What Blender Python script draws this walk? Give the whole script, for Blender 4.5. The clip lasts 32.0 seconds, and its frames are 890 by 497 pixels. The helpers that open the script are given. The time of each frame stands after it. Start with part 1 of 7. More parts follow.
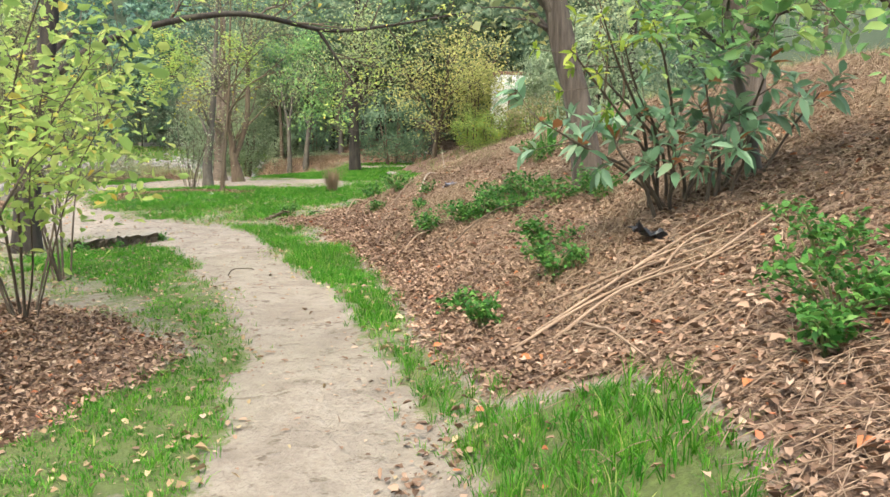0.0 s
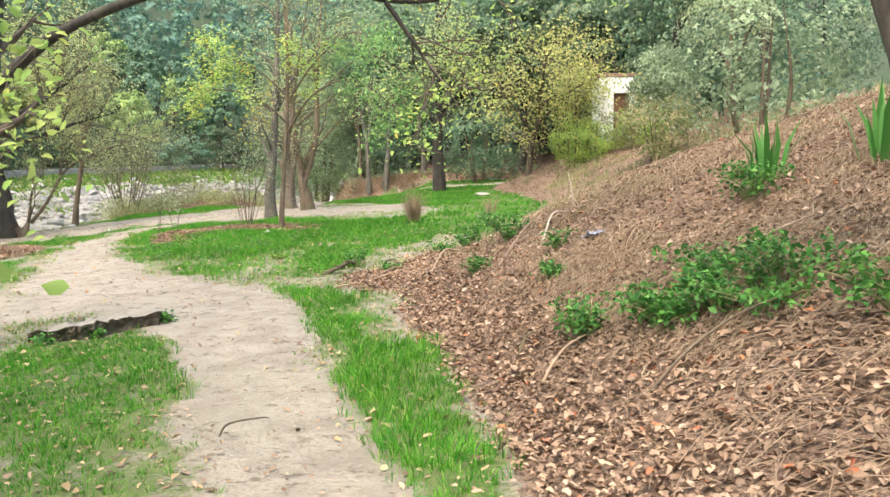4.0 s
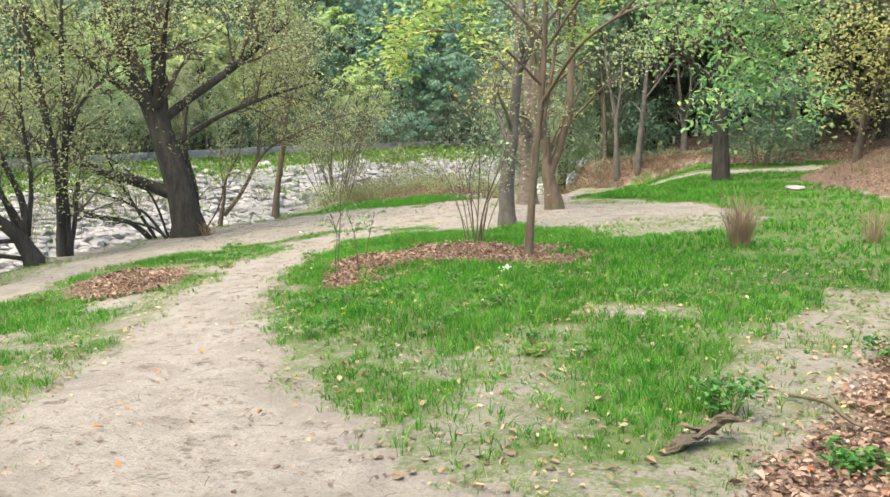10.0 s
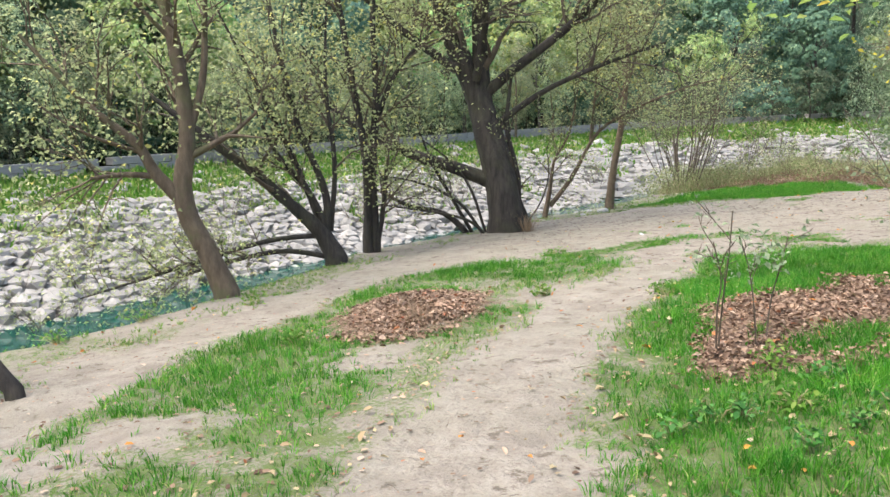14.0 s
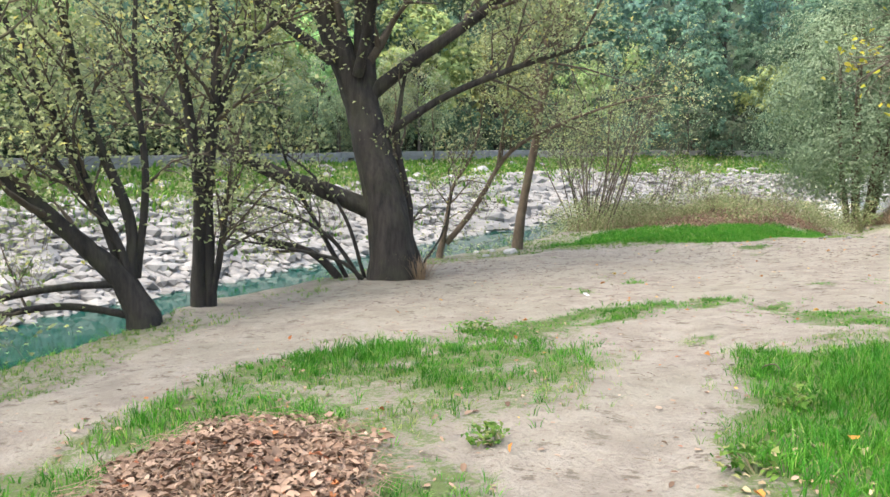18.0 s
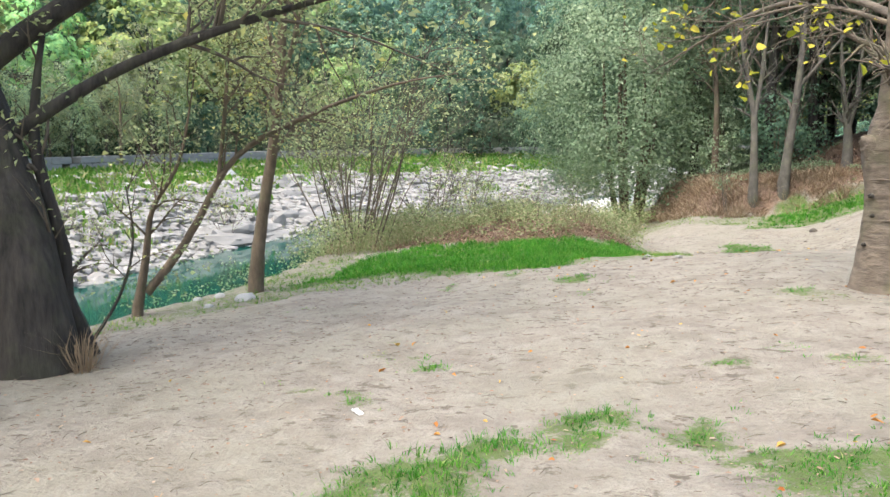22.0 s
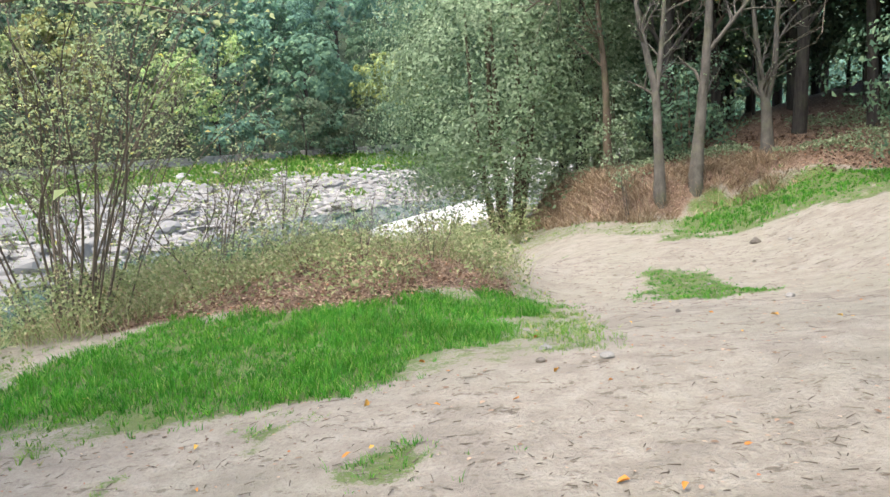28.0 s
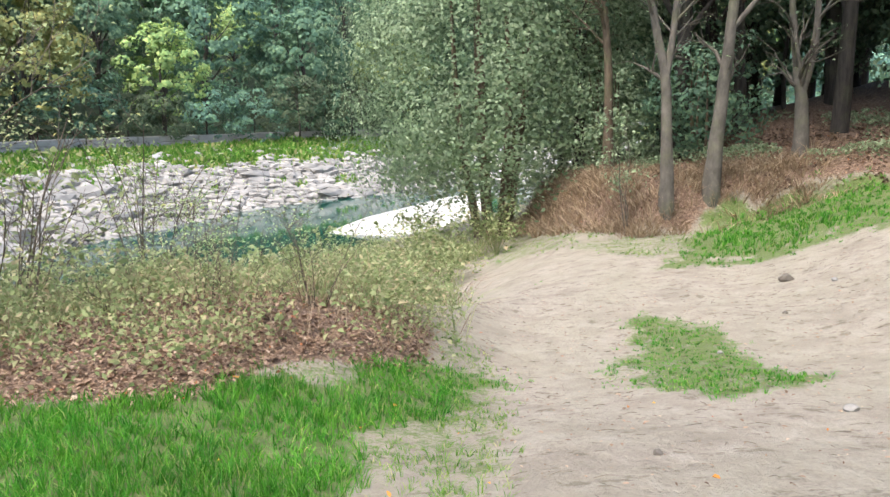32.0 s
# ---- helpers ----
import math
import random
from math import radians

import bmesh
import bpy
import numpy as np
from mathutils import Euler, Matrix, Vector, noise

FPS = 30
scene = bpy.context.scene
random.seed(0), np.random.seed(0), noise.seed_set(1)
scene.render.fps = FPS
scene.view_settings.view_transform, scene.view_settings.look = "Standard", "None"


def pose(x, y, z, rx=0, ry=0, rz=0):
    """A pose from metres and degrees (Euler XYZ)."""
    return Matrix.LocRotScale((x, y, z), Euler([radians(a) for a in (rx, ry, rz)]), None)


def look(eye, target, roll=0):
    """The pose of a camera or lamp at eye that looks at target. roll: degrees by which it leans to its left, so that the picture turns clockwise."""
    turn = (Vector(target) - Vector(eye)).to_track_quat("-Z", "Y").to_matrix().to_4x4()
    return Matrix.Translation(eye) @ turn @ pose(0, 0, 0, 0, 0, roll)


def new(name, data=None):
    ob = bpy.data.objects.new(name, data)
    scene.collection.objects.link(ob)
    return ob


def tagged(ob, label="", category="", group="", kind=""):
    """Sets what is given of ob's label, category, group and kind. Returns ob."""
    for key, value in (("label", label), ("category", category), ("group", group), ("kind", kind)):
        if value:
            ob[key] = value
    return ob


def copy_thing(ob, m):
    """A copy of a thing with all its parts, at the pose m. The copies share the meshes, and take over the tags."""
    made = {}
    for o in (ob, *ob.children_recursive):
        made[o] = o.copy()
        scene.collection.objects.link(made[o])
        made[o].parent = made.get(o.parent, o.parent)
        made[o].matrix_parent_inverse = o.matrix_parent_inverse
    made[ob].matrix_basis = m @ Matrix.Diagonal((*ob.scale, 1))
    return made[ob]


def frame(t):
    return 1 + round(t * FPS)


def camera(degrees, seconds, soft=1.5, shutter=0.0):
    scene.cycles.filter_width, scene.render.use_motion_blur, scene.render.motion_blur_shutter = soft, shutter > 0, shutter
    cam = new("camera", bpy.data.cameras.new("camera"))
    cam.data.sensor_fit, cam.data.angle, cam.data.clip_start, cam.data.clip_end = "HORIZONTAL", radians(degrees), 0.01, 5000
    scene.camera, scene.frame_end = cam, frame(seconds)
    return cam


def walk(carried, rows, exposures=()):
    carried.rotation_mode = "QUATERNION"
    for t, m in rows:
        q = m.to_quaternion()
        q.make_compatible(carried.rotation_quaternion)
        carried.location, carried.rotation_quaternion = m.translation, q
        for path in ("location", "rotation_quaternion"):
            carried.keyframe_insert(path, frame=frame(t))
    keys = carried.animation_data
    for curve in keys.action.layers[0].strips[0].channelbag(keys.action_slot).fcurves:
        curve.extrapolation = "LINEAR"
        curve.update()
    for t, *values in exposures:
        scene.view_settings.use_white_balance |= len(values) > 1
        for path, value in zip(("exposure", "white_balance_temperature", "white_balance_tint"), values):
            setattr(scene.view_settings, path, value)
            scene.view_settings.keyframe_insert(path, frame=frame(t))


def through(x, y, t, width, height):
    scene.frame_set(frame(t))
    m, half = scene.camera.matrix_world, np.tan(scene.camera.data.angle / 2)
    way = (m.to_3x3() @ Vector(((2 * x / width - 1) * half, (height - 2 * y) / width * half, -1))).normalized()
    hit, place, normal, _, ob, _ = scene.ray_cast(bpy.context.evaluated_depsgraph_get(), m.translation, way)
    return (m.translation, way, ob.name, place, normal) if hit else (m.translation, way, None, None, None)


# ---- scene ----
cam = camera(56.0, 32.0)
PATH = [
    (0, (0.023, 0.085, 1.688), (0.038, 2.067, 1.425), 1.2),
    (0.5, (-0.02, 0.502, 1.684), (-0.058, 2.484, 1.42), 1.4),
    (1, (-0.015, 0.925, 1.72), (-0.086, 2.909, 1.472), 1.1),
    (1.5, (-0.097, 1.377, 1.724), (-0.227, 3.359, 1.484), -0.1),
    (2, (-0.145, 1.802, 1.745), (-0.264, 3.784, 1.506), -1.0),
    (2.5, (-0.146, 2.303, 1.796), (-0.292, 4.283, 1.561), -1.2),
    (4.5, (-0.537, 4.416, 1.785), (-0.752, 6.391, 1.549), -0.1),
    (5, (-0.638, 4.932, 1.808), (-0.909, 6.9, 1.573), -0.1),
    (5.5, (-0.787, 5.408, 1.815), (-1.092, 7.37, 1.579), -0.2),
    (6, (-0.864, 5.924, 1.833), (-1.346, 7.851, 1.599), -1.0),
    (6.5, (-1.024, 6.398, 1.838), (-1.601, 8.299, 1.603), -0.9),
    (7, (-1.181, 6.886, 1.828), (-1.76, 8.782, 1.571), -0.9),
    (7.5, (-1.405, 7.322, 1.845), (-2.097, 9.18, 1.58), -0.9),
    (8, (-1.664, 7.776, 1.854), (-2.359, 9.632, 1.586), -0.7),
    (8.5, (-1.879, 8.322, 1.871), (-2.596, 10.169, 1.601), -0.7),
    (9, (-2.121, 8.848, 1.853), (-2.816, 10.703, 1.578), -0.8),
    (9.5, (-2.285, 9.371, 1.851), (-2.97, 11.229, 1.568), -1.1),
    (10, (-2.464, 9.854, 1.859), (-3.16, 11.707, 1.571), -0.9),
    (10.5, (-2.6, 10.321, 1.848), (-3.293, 12.175, 1.559), -0.8),
    (11, (-2.849, 10.762, 1.837), (-3.681, 12.558, 1.551), -1.4),
    (11.5, (-3.082, 11.096, 1.832), (-3.917, 12.891, 1.55), -1.4),
    (12, (-3.29, 11.485, 1.837), (-4.28, 13.201, 1.564), -1.9),
    (12.5, (-3.584, 11.849, 1.815), (-4.662, 13.511, 1.541), -2.2),
    (13, (-3.847, 12.18, 1.797), (-5.03, 13.764, 1.498), -2.4),
    (13.5, (-4.091, 12.494, 1.814), (-5.43, 13.947, 1.503), -2.8),
    (15.5, (-5.583, 14.063, 1.71), (-6.939, 15.496, 1.381), -1.7),
    (16, (-5.93, 14.41, 1.677), (-7.281, 15.849, 1.355), -1.0),
    (16.5, (-6.244, 14.714, 1.662), (-7.523, 16.218, 1.338), -0.0),
    (17, (-6.548, 15.075, 1.642), (-7.826, 16.585, 1.345), -0.0),
    (17.5, (-6.836, 15.399, 1.612), (-7.984, 17.01, 1.315), 0.7),
    (18, (-7.097, 15.828, 1.564), (-8.211, 17.468, 1.296), 0.6),
    (18.5, (-7.385, 16.304, 1.543), (-8.478, 17.958, 1.279), 0.8),
    (19, (-7.568, 16.77, 1.514), (-8.457, 18.542, 1.252), 1.2),
    (19.5, (-7.758, 17.205, 1.547), (-8.62, 18.991, 1.285), 0.8),
    (20, (-8.025, 17.666, 1.549), (-8.732, 19.518, 1.285), 0.2),
    (20.5, (-8.25, 18.171, 1.56), (-8.939, 20.03, 1.293), -0.3),
    (21, (-8.483, 18.6, 1.537), (-9.139, 20.47, 1.268), 0.0),
    (21.5, (-8.665, 19.096, 1.512), (-9.201, 21.004, 1.242), 0.5),
    (22, (-8.842, 19.605, 1.54), (-9.452, 21.491, 1.273), -0.1),
    (22.5, (-8.987, 20.012, 1.558), (-9.565, 21.907, 1.289), -0.2),
    (23, (-9.038, 20.589, 1.505), (-9.541, 22.506, 1.236), -0.1),
    (23.5, (-9.137, 21.132, 1.463), (-9.531, 23.074, 1.195), 0.1),
    (24, (-9.201, 21.612, 1.442), (-9.433, 23.579, 1.164), 0.2),
    (24.5, (-9.265, 22.127, 1.447), (-9.524, 24.091, 1.171), 0.2),
    (26.5, (-9.425, 24.015, 1.436), (-9.689, 25.978, 1.161), -0.9),
    (27, (-9.428, 24.488, 1.457), (-9.777, 26.439, 1.186), -1.2),
    (27.5, (-9.431, 24.917, 1.486), (-9.793, 26.864, 1.209), -2.2),
    (28, (-9.352, 25.408, 1.464), (-9.697, 27.358, 1.185), -2.8),
    (28.5, (-9.336, 25.847, 1.431), (-9.673, 27.797, 1.143), -2.7),
    (29, (-9.253, 26.268, 1.433), (-9.518, 28.227, 1.131), -2.4),
    (29.5, (-9.102, 26.703, 1.461), (-9.383, 28.66, 1.157), -2.2),
    (30, (-9.04, 27.17, 1.445), (-9.322, 29.125, 1.131), -2.1),
    (30.5, (-8.97, 27.535, 1.442), (-9.244, 29.491, 1.124), -1.9),
    (31, (-8.935, 28.024, 1.459), (-9.327, 29.959, 1.143), -2.3),
    (31.5, (-8.923, 28.461, 1.453), (-9.295, 30.401, 1.138), -2.2),
    (32, (-8.86, 28.868, 1.457), (-9.243, 30.806, 1.143), -1.0),
]
EXPOSURE = [(0.0, 1.75, 7200, 6), (2.0, 1.95, 7200, 6), (7.0, 1.94, 7100, 6), (10.0, 1.86, 6950, 6), (12.0, 1.79, 6800, 6), (14.0, 1.72, 6650, 7), (18.0, 1.76, 6600, 7), (22.0, 1.8, 6500, 6), (24.0, 1.8, 6450, 6), (32.0, 1.83, 6550, 8)]
walk(cam, [(t, look(eye, target, roll)) for t, eye, target, roll in PATH], EXPOSURE)

# ---- light ----
world = bpy.data.worlds.new("sky")
scene.world = world
world.use_nodes = True
wn = world.node_tree
sky = wn.nodes.new("ShaderNodeTexSky")
sky.sky_type = "NISHITA"
sky.sun_disc = False
sky.sun_elevation, sky.sun_rotation = radians(64), radians(207)
sky.air_density, sky.dust_density, sky.ozone_density = 1.0, 4.0, 1.0
wn.nodes["Background"].inputs["Strength"].default_value = 0.15
wn.links.new(sky.outputs[0], wn.nodes["Background"].inputs["Color"])
sun = new("sun", bpy.data.lights.new("sun", "SUN"))
sun.data.energy, sun.data.angle, sun.data.color = 0.9, radians(45), (1.0, 0.96, 0.9)
sun.matrix_world = look((0, 0, 60), (12, 24, 0))

# ---- terrain ----
WATER = -2.5
FOOT = [(40, -40), (0.5, -40), (0.4, -6), (0.0, 4.5), (-0.45, 7.8), (-1.0, 10.0), (-1.7, 12.3), (-1.45, 14.0), (-0.3, 15.7), (0.9, 18.0), (0.6, 22.4), (-0.2, 28.0), (-1.5, 33.6), (1.5, 36.0), (40, 34)]
CUT = [(40, 43), (0.0, 43.5), (-4.5, 43.6), (-6.5, 44.0), (-8.2, 43.6), (-9.6, 45.5), (-10.8, 48.5), (-11.5, 53.0), (-10, 60), (-4, 72), (40, 90)]
BANK = [(-60, -40), (-12.6, -40), (-12.6, 12.0), (-13.1, 16.9), (-13.6, 18.7), (-14.8, 21.5), (-15.5, 23.0), (-15.5, 26.0), (-15.3, 28.0), (-14.9, 29.5), (-15.0, 31.0), (-15.4, 33.5), (-16.0, 37.0), (-16.2, 41.0), (-16.0, 44.0), (-14.8, 50.0), (-13.5, 54.0), (-11, 60), (-5, 74), (40, 96), (-60, 200)]
FAR = [(-400, -300), (-23.0, -300), (-23.3, 15.0), (-24.6, 25.0), (-25.6, 42.0), (-25.6, 55.0), (-24.5, 64.0), (-21.0, 70.0), (-14.0, 80.0), (0.0, 92.0), (60.0, 112.0), (400, 160), (400, 400), (-400, 400)]


def smooth(a, b, v):
    u = np.clip((v - a) / (b - a), 0, 1)
    return u * u * (3 - 2 * u)


def inside(poly, x, y):
    """Signed distance to a closed outline, positive inside."""
    far, odd = np.full(np.shape(x), 1e9), np.zeros(np.shape(x), bool)
    for (ax, ay), (bx, by) in zip(poly, poly[1:] + poly[:1]):
        ex, ey = bx - ax, by - ay
        u = np.clip(((x - ax) * ex + (y - ay) * ey) / (ex * ex + ey * ey), 0, 1)
        far = np.minimum(far, np.hypot(x - ax - u * ex, y - ay - u * ey))
        if ay != by:
            odd ^= ((ay > y) != (by > y)) & (x < ax + (y - ay) * ex / ey)
    return np.where(odd, far, -far)


def ripple(x, y):
    """Small unevenness of trodden ground."""
    return (0.022 * np.sin(2.1 * x + 0.7 * y) * np.sin(1.7 * y - 0.4 * x + 1.0) + 0.012 * np.sin(5.3 * x - 2.2 * y) * np.sin(4.1 * y + 1.3 * x)
            + 0.006 * np.sin(11.0 * x + 3.0 * y) * np.sin(9.0 * y - 4.0 * x))


def ground_z(x, y):
    x, y = np.asarray(x, float), np.asarray(y, float)
    z = 0.38 + 0.035 * np.maximum(x, -16) + 0.055 * np.clip(x + 7.8, -9, 0)
    z = z - 0.14 * smooth(6.0, 0.0, y)
    z = z + 0.14 * np.exp(-(((x + 5.6) / 2.4) ** 2 + ((y - 18.6) / 2.6) ** 2))
    z = z - 0.75 * smooth(30.0, 37.0, y) * smooth(-4.0, -7.5, x) * np.maximum(smooth(-11.6, -9.6, x), smooth(35.0, 40.0, y))
    z = z - 0.65 * smooth(36, 44, y) * smooth(-9.0, -12.0, x)
    z = z + 0.28 * np.exp(-(((x + 12.3) / 1.3) ** 2 + ((y - 35.0) / 1.1) ** 2))
    d = np.maximum(inside(FOOT, x, y), -1)
    z = z + np.where(d > 0, 3.6 * (1 - np.exp(-np.maximum(d, 0) / 7.0)), 0) + 0.05 * smooth(-1.0, 0.2, d)
    d = inside(CUT, x, y)
    z = z + 0.75 * smooth(0.0, 0.8, d) * smooth(-3.0, -7.5, x) + 0.20 * np.maximum(d, 0) * smooth(-12, -2, x)
    d = np.maximum(inside(BANK, x, y), 0)
    steep = 1.0 + 0.7 * smooth(27, 29, y) - 1.0 * smooth(33, 38, y)
    z = z - 3.4 * (1 - np.exp(-steep * np.maximum(d - 0.2, 0) / 3.0))
    d = inside(FAR, x, y)
    f = WATER - 0.63 + 0.42 * np.clip(d + 1.5, 0, 6.0) + 0.11 * np.clip(d - 4.5, 0, 6) + 0.55 * np.maximum(d - 15, 0) - 0.12 * np.maximum(d - 60, 0)
    z = np.maximum(z, np.where(d > -1.5, f, -99))
    return z + ripple(x, y)


# ---- end of terrain ----


# ---- helpers of this scene ----
def hash01(i, j, k=0):
    v = np.sin(i * 127.1 + j * 311.7 + k * 74.7) * 43758.5453
    return v - np.floor(v)


def vnoise(x, y, size=1.0, k=0):
    """Smooth value noise from 0 to 1."""
    x, y = np.asarray(x, float) / size, np.asarray(y, float) / size
    i, j = np.floor(x), np.floor(y)
    u, v = x - i, y - j
    u, v = u * u * (3 - 2 * u), v * v * (3 - 2 * v)
    return (hash01(i, j, k) * (1 - u) + hash01(i + 1, j, k) * u) * (1 - v) + (hash01(i, j + 1, k) * (1 - u) + hash01(i + 1, j + 1, k) * u) * v


def mesh_of(name, verts, faces, material, smooth_faces=True):
    """A mesh from an array of vertices and arrays of faces (each array of one width)."""
    faces = [np.asarray(f, np.int32) for f in (faces if isinstance(faces, list) else [faces]) if len(f)]
    me = bpy.data.meshes.new(name)
    verts = np.asarray(verts, np.float32)
    me.vertices.add(len(verts))
    me.vertices.foreach_set("co", verts.ravel())
    loops = np.concatenate([f.ravel() for f in faces])
    sizes = np.concatenate([np.full(len(f), f.shape[1], np.int32) for f in faces])
    me.loops.add(len(loops))
    me.loops.foreach_set("vertex_index", loops)
    me.polygons.add(len(sizes))
    me.polygons.foreach_set("loop_start", np.concatenate([[0], np.cumsum(sizes)[:-1]]).astype(np.int32))
    me.polygons.foreach_set("use_smooth", np.full(len(sizes), smooth_faces))
    me.update(calc_edges=True)
    me.validate()
    me.materials.append(material)
    return me


def part(name, me, parent, label=""):
    ob = new(name, me)
    ob.parent = parent
    return tagged(ob, label)


def thing(name, label, category, where=(0, 0, 0), group="", kind=""):
    ob = new(name)
    ob.location = where
    return tagged(ob, label, category, group, kind)


def rounded(points, radii, steps=4):
    """A smooth line through the points (Catmull-Rom), with radii."""
    p, r = np.asarray(points, float), np.asarray(radii, float)
    p = np.vstack([2 * p[0] - p[1], p, 2 * p[-1] - p[-2]])
    out, rad = [], []
    for n in range(len(r) - 1):
        a, b, c, d = p[n : n + 4]
        for u in np.arange(steps) / steps:
            out.append(0.5 * (2 * b + (c - a) * u + (2 * a - 5 * b + 4 * c - d) * u * u + (3 * b - a - 3 * c + d) * u**3))
            rad.append(r[n] + (r[n + 1] - r[n]) * u)
    out.append(p[-2])
    rad.append(r[-1])
    return np.array(out), np.array(rad)


def tubes(curves, sides=7, rough=0.0, seed=0):
    """Tapered tubes along lines of points, as one set of vertices and quads."""
    rng = np.random.default_rng(seed)
    verts, quads, n = [], [], 0
    for pts, rad in curves:
        pts, rad = np.asarray(pts, float), np.asarray(rad, float)
        m = len(pts)
        along = np.gradient(pts, axis=0)
        along /= np.linalg.norm(along, axis=1, keepdims=True) + 1e-9
        ref = np.array([1.0, 0.13, 0.07]) if abs(along[:, 2].mean()) > 0.6 else np.array([0.1, 0.07, 1.0])
        side = np.cross(along, ref)
        side /= np.linalg.norm(side, axis=1, keepdims=True) + 1e-9
        other = np.cross(along, side)
        a = np.linspace(0, 2 * np.pi, sides, endpoint=False)
        bump = rng.normal(size=(m, sides))
        if sides > 11:
            for _ in range(3):
                bump = (np.roll(bump, 1, 1) + 2 * bump + np.roll(bump, -1, 1) + np.vstack([bump[:1], bump[:-1]]) + np.vstack([bump[1:], bump[-1:]])) / 6
            bump = 2.6 * bump + 0.5 * rng.normal(size=(1, sides))
        swell = 1 + rough * 0.8 * bump
        ring = pts[:, None] + rad[:, None, None] * swell[..., None] * (np.cos(a)[None, :, None] * side[:, None] + np.sin(a)[None, :, None] * other[:, None])
        verts.append(ring.reshape(-1, 3))
        i = np.arange(m - 1)[:, None] * sides + np.arange(sides)[None]
        j = np.arange(m - 1)[:, None] * sides + (np.arange(sides)[None] + 1) % sides
        quads.append(np.stack([i, j, j + sides, i + sides], -1).reshape(-1, 4) + n)
        n += m * sides
    return np.vstack(verts), np.vstack(quads)


def shoots(rng, pts, rad, count, length, rise=0.35, start=0.3, bend=0.25, steps=5, thick=0.5, least=0.004):
    """Side shoots along a limb."""
    out = []
    m = len(pts)
    for _ in range(count):
        at = start + (1 - start) * rng.random()
        n = min(int(at * (m - 1)), m - 2)
        p = pts[n] + (pts[n + 1] - pts[n]) * (at * (m - 1) - n)
        along = pts[n + 1] - pts[n]
        along /= np.linalg.norm(along) + 1e-9
        away = rng.normal(size=3)
        away -= along * (away @ along)
        away /= np.linalg.norm(away) + 1e-9
        way = 0.75 * away + 0.55 * along + np.array([0, 0, rise])
        way /= np.linalg.norm(way)
        size = length * rng.uniform(0.5, 1.15)
        line = [p]
        for _ in range(steps):
            way = way + bend * rng.normal(size=3) * 0.6
            way /= np.linalg.norm(way)
            line.append(line[-1] + way * size / steps)
        r = max(rad[n] * thick, least)
        out.append((np.array(line), np.linspace(r, least * 0.6, steps + 1)))
    return out


def leaves(rng, centres, size, spread=0.0, flat=0.5, narrow=0.5, droop=0.0, fold=0.18, full=False, face=None):
    """One pointed leaf (two folded halves) for each centre: vertices and quads."""
    c = np.asarray(centres, float)
    n = len(c)
    c = c + spread * rng.normal(size=(n, 3))
    way = rng.normal(size=(n, 3))
    way[:, 2] = way[:, 2] * (1 - flat) - droop
    way /= np.linalg.norm(way, axis=1, keepdims=True) + 1e-9
    up = rng.normal(size=(n, 3)) * (1 - flat) + np.array([0, 0, 1.0])
    if face is not None:
        up = face + 0.22 * rng.normal(size=(n, 3))
        way = way - up * (np.sum(way * up, 1) / (np.sum(up * up, 1) + 1e-9))[:, None]
        way /= np.linalg.norm(way, axis=1, keepdims=True) + 1e-9
    side = np.cross(way, up)
    side /= np.linalg.norm(side, axis=1, keepdims=True) + 1e-9
    lift = np.cross(side, way)
    s = size * rng.uniform(0.6, 1.3, (n, 1))
    w = s * narrow * rng.uniform(0.65, 1.35, (n, 1))
    base, tip = c - way * s * 0.5, c + way * s * 0.5 - lift * s * 0.12
    a, b = c + way * s * 0.02 + side * w * 0.5 + lift * s * fold, c + way * s * 0.02 - side * w * 0.5 + lift * s * fold
    if not full:
        return np.stack([base, a, tip, b], 1).reshape(-1, 3), np.arange(4 * n).reshape(n, 4)
    curl = rng.uniform(-0.5, 1.0, (n, 1)) * fold
    base, tip = base + lift * s * 0.5 * curl, tip + lift * s * rng.uniform(-0.3, 1.0, (n, 1)) * fold
    ring = [c + way * s * u + side * w * k + lift * s * fold * rng.uniform(0.2, 1.3, (n, 1)) for u, k in ((-0.22, 0.46), (0.2, 0.42), (0.2, -0.42), (-0.22, -0.46))]
    i = np.arange(n)[:, None] * 6
    v = np.stack([base, ring[0], ring[1], tip, ring[2], ring[3]], 1).reshape(-1, 3)
    return v, np.vstack([i + np.array([[0, 1, 2, 3]]), i + np.array([[0, 3, 4, 5]])])


def clumps(rng, centre, radius, count, each, tight=0.28, hollow=0.55):
    """Centres of leaves in clumps on and in an uneven ellipsoid, and the way each faces."""
    d = rng.normal(size=(count, 3))
    d /= np.linalg.norm(d, axis=1, keepdims=True)
    reach = (hollow + (1 - hollow) * rng.random((count, 1)) ** 0.6) * rng.uniform(0.75, 1.12, (count, 1))
    mid = np.asarray(centre) + d * reach * np.asarray(radius)
    way = rng.normal(size=(count, each, 3)) + 0.6 * d[:, None] + np.array([0, 0, 0.35])
    way /= np.linalg.norm(way, axis=2, keepdims=True)
    out = mid[:, None] + way * rng.uniform(0.75, 1.1, (count, each, 1)) * np.asarray(radius) * tight * 1.7 * rng.uniform(0.6, 1.3, (count, 1, 1)) * np.array([1, 1, 0.75])
    return out.reshape(-1, 3), (0.55 * way + 0.7 * d[:, None]).reshape(-1, 3)


def on_ground(x, y, sink=0.0):
    return (float(x), float(y), float(ground_z(x, y)) - sink)


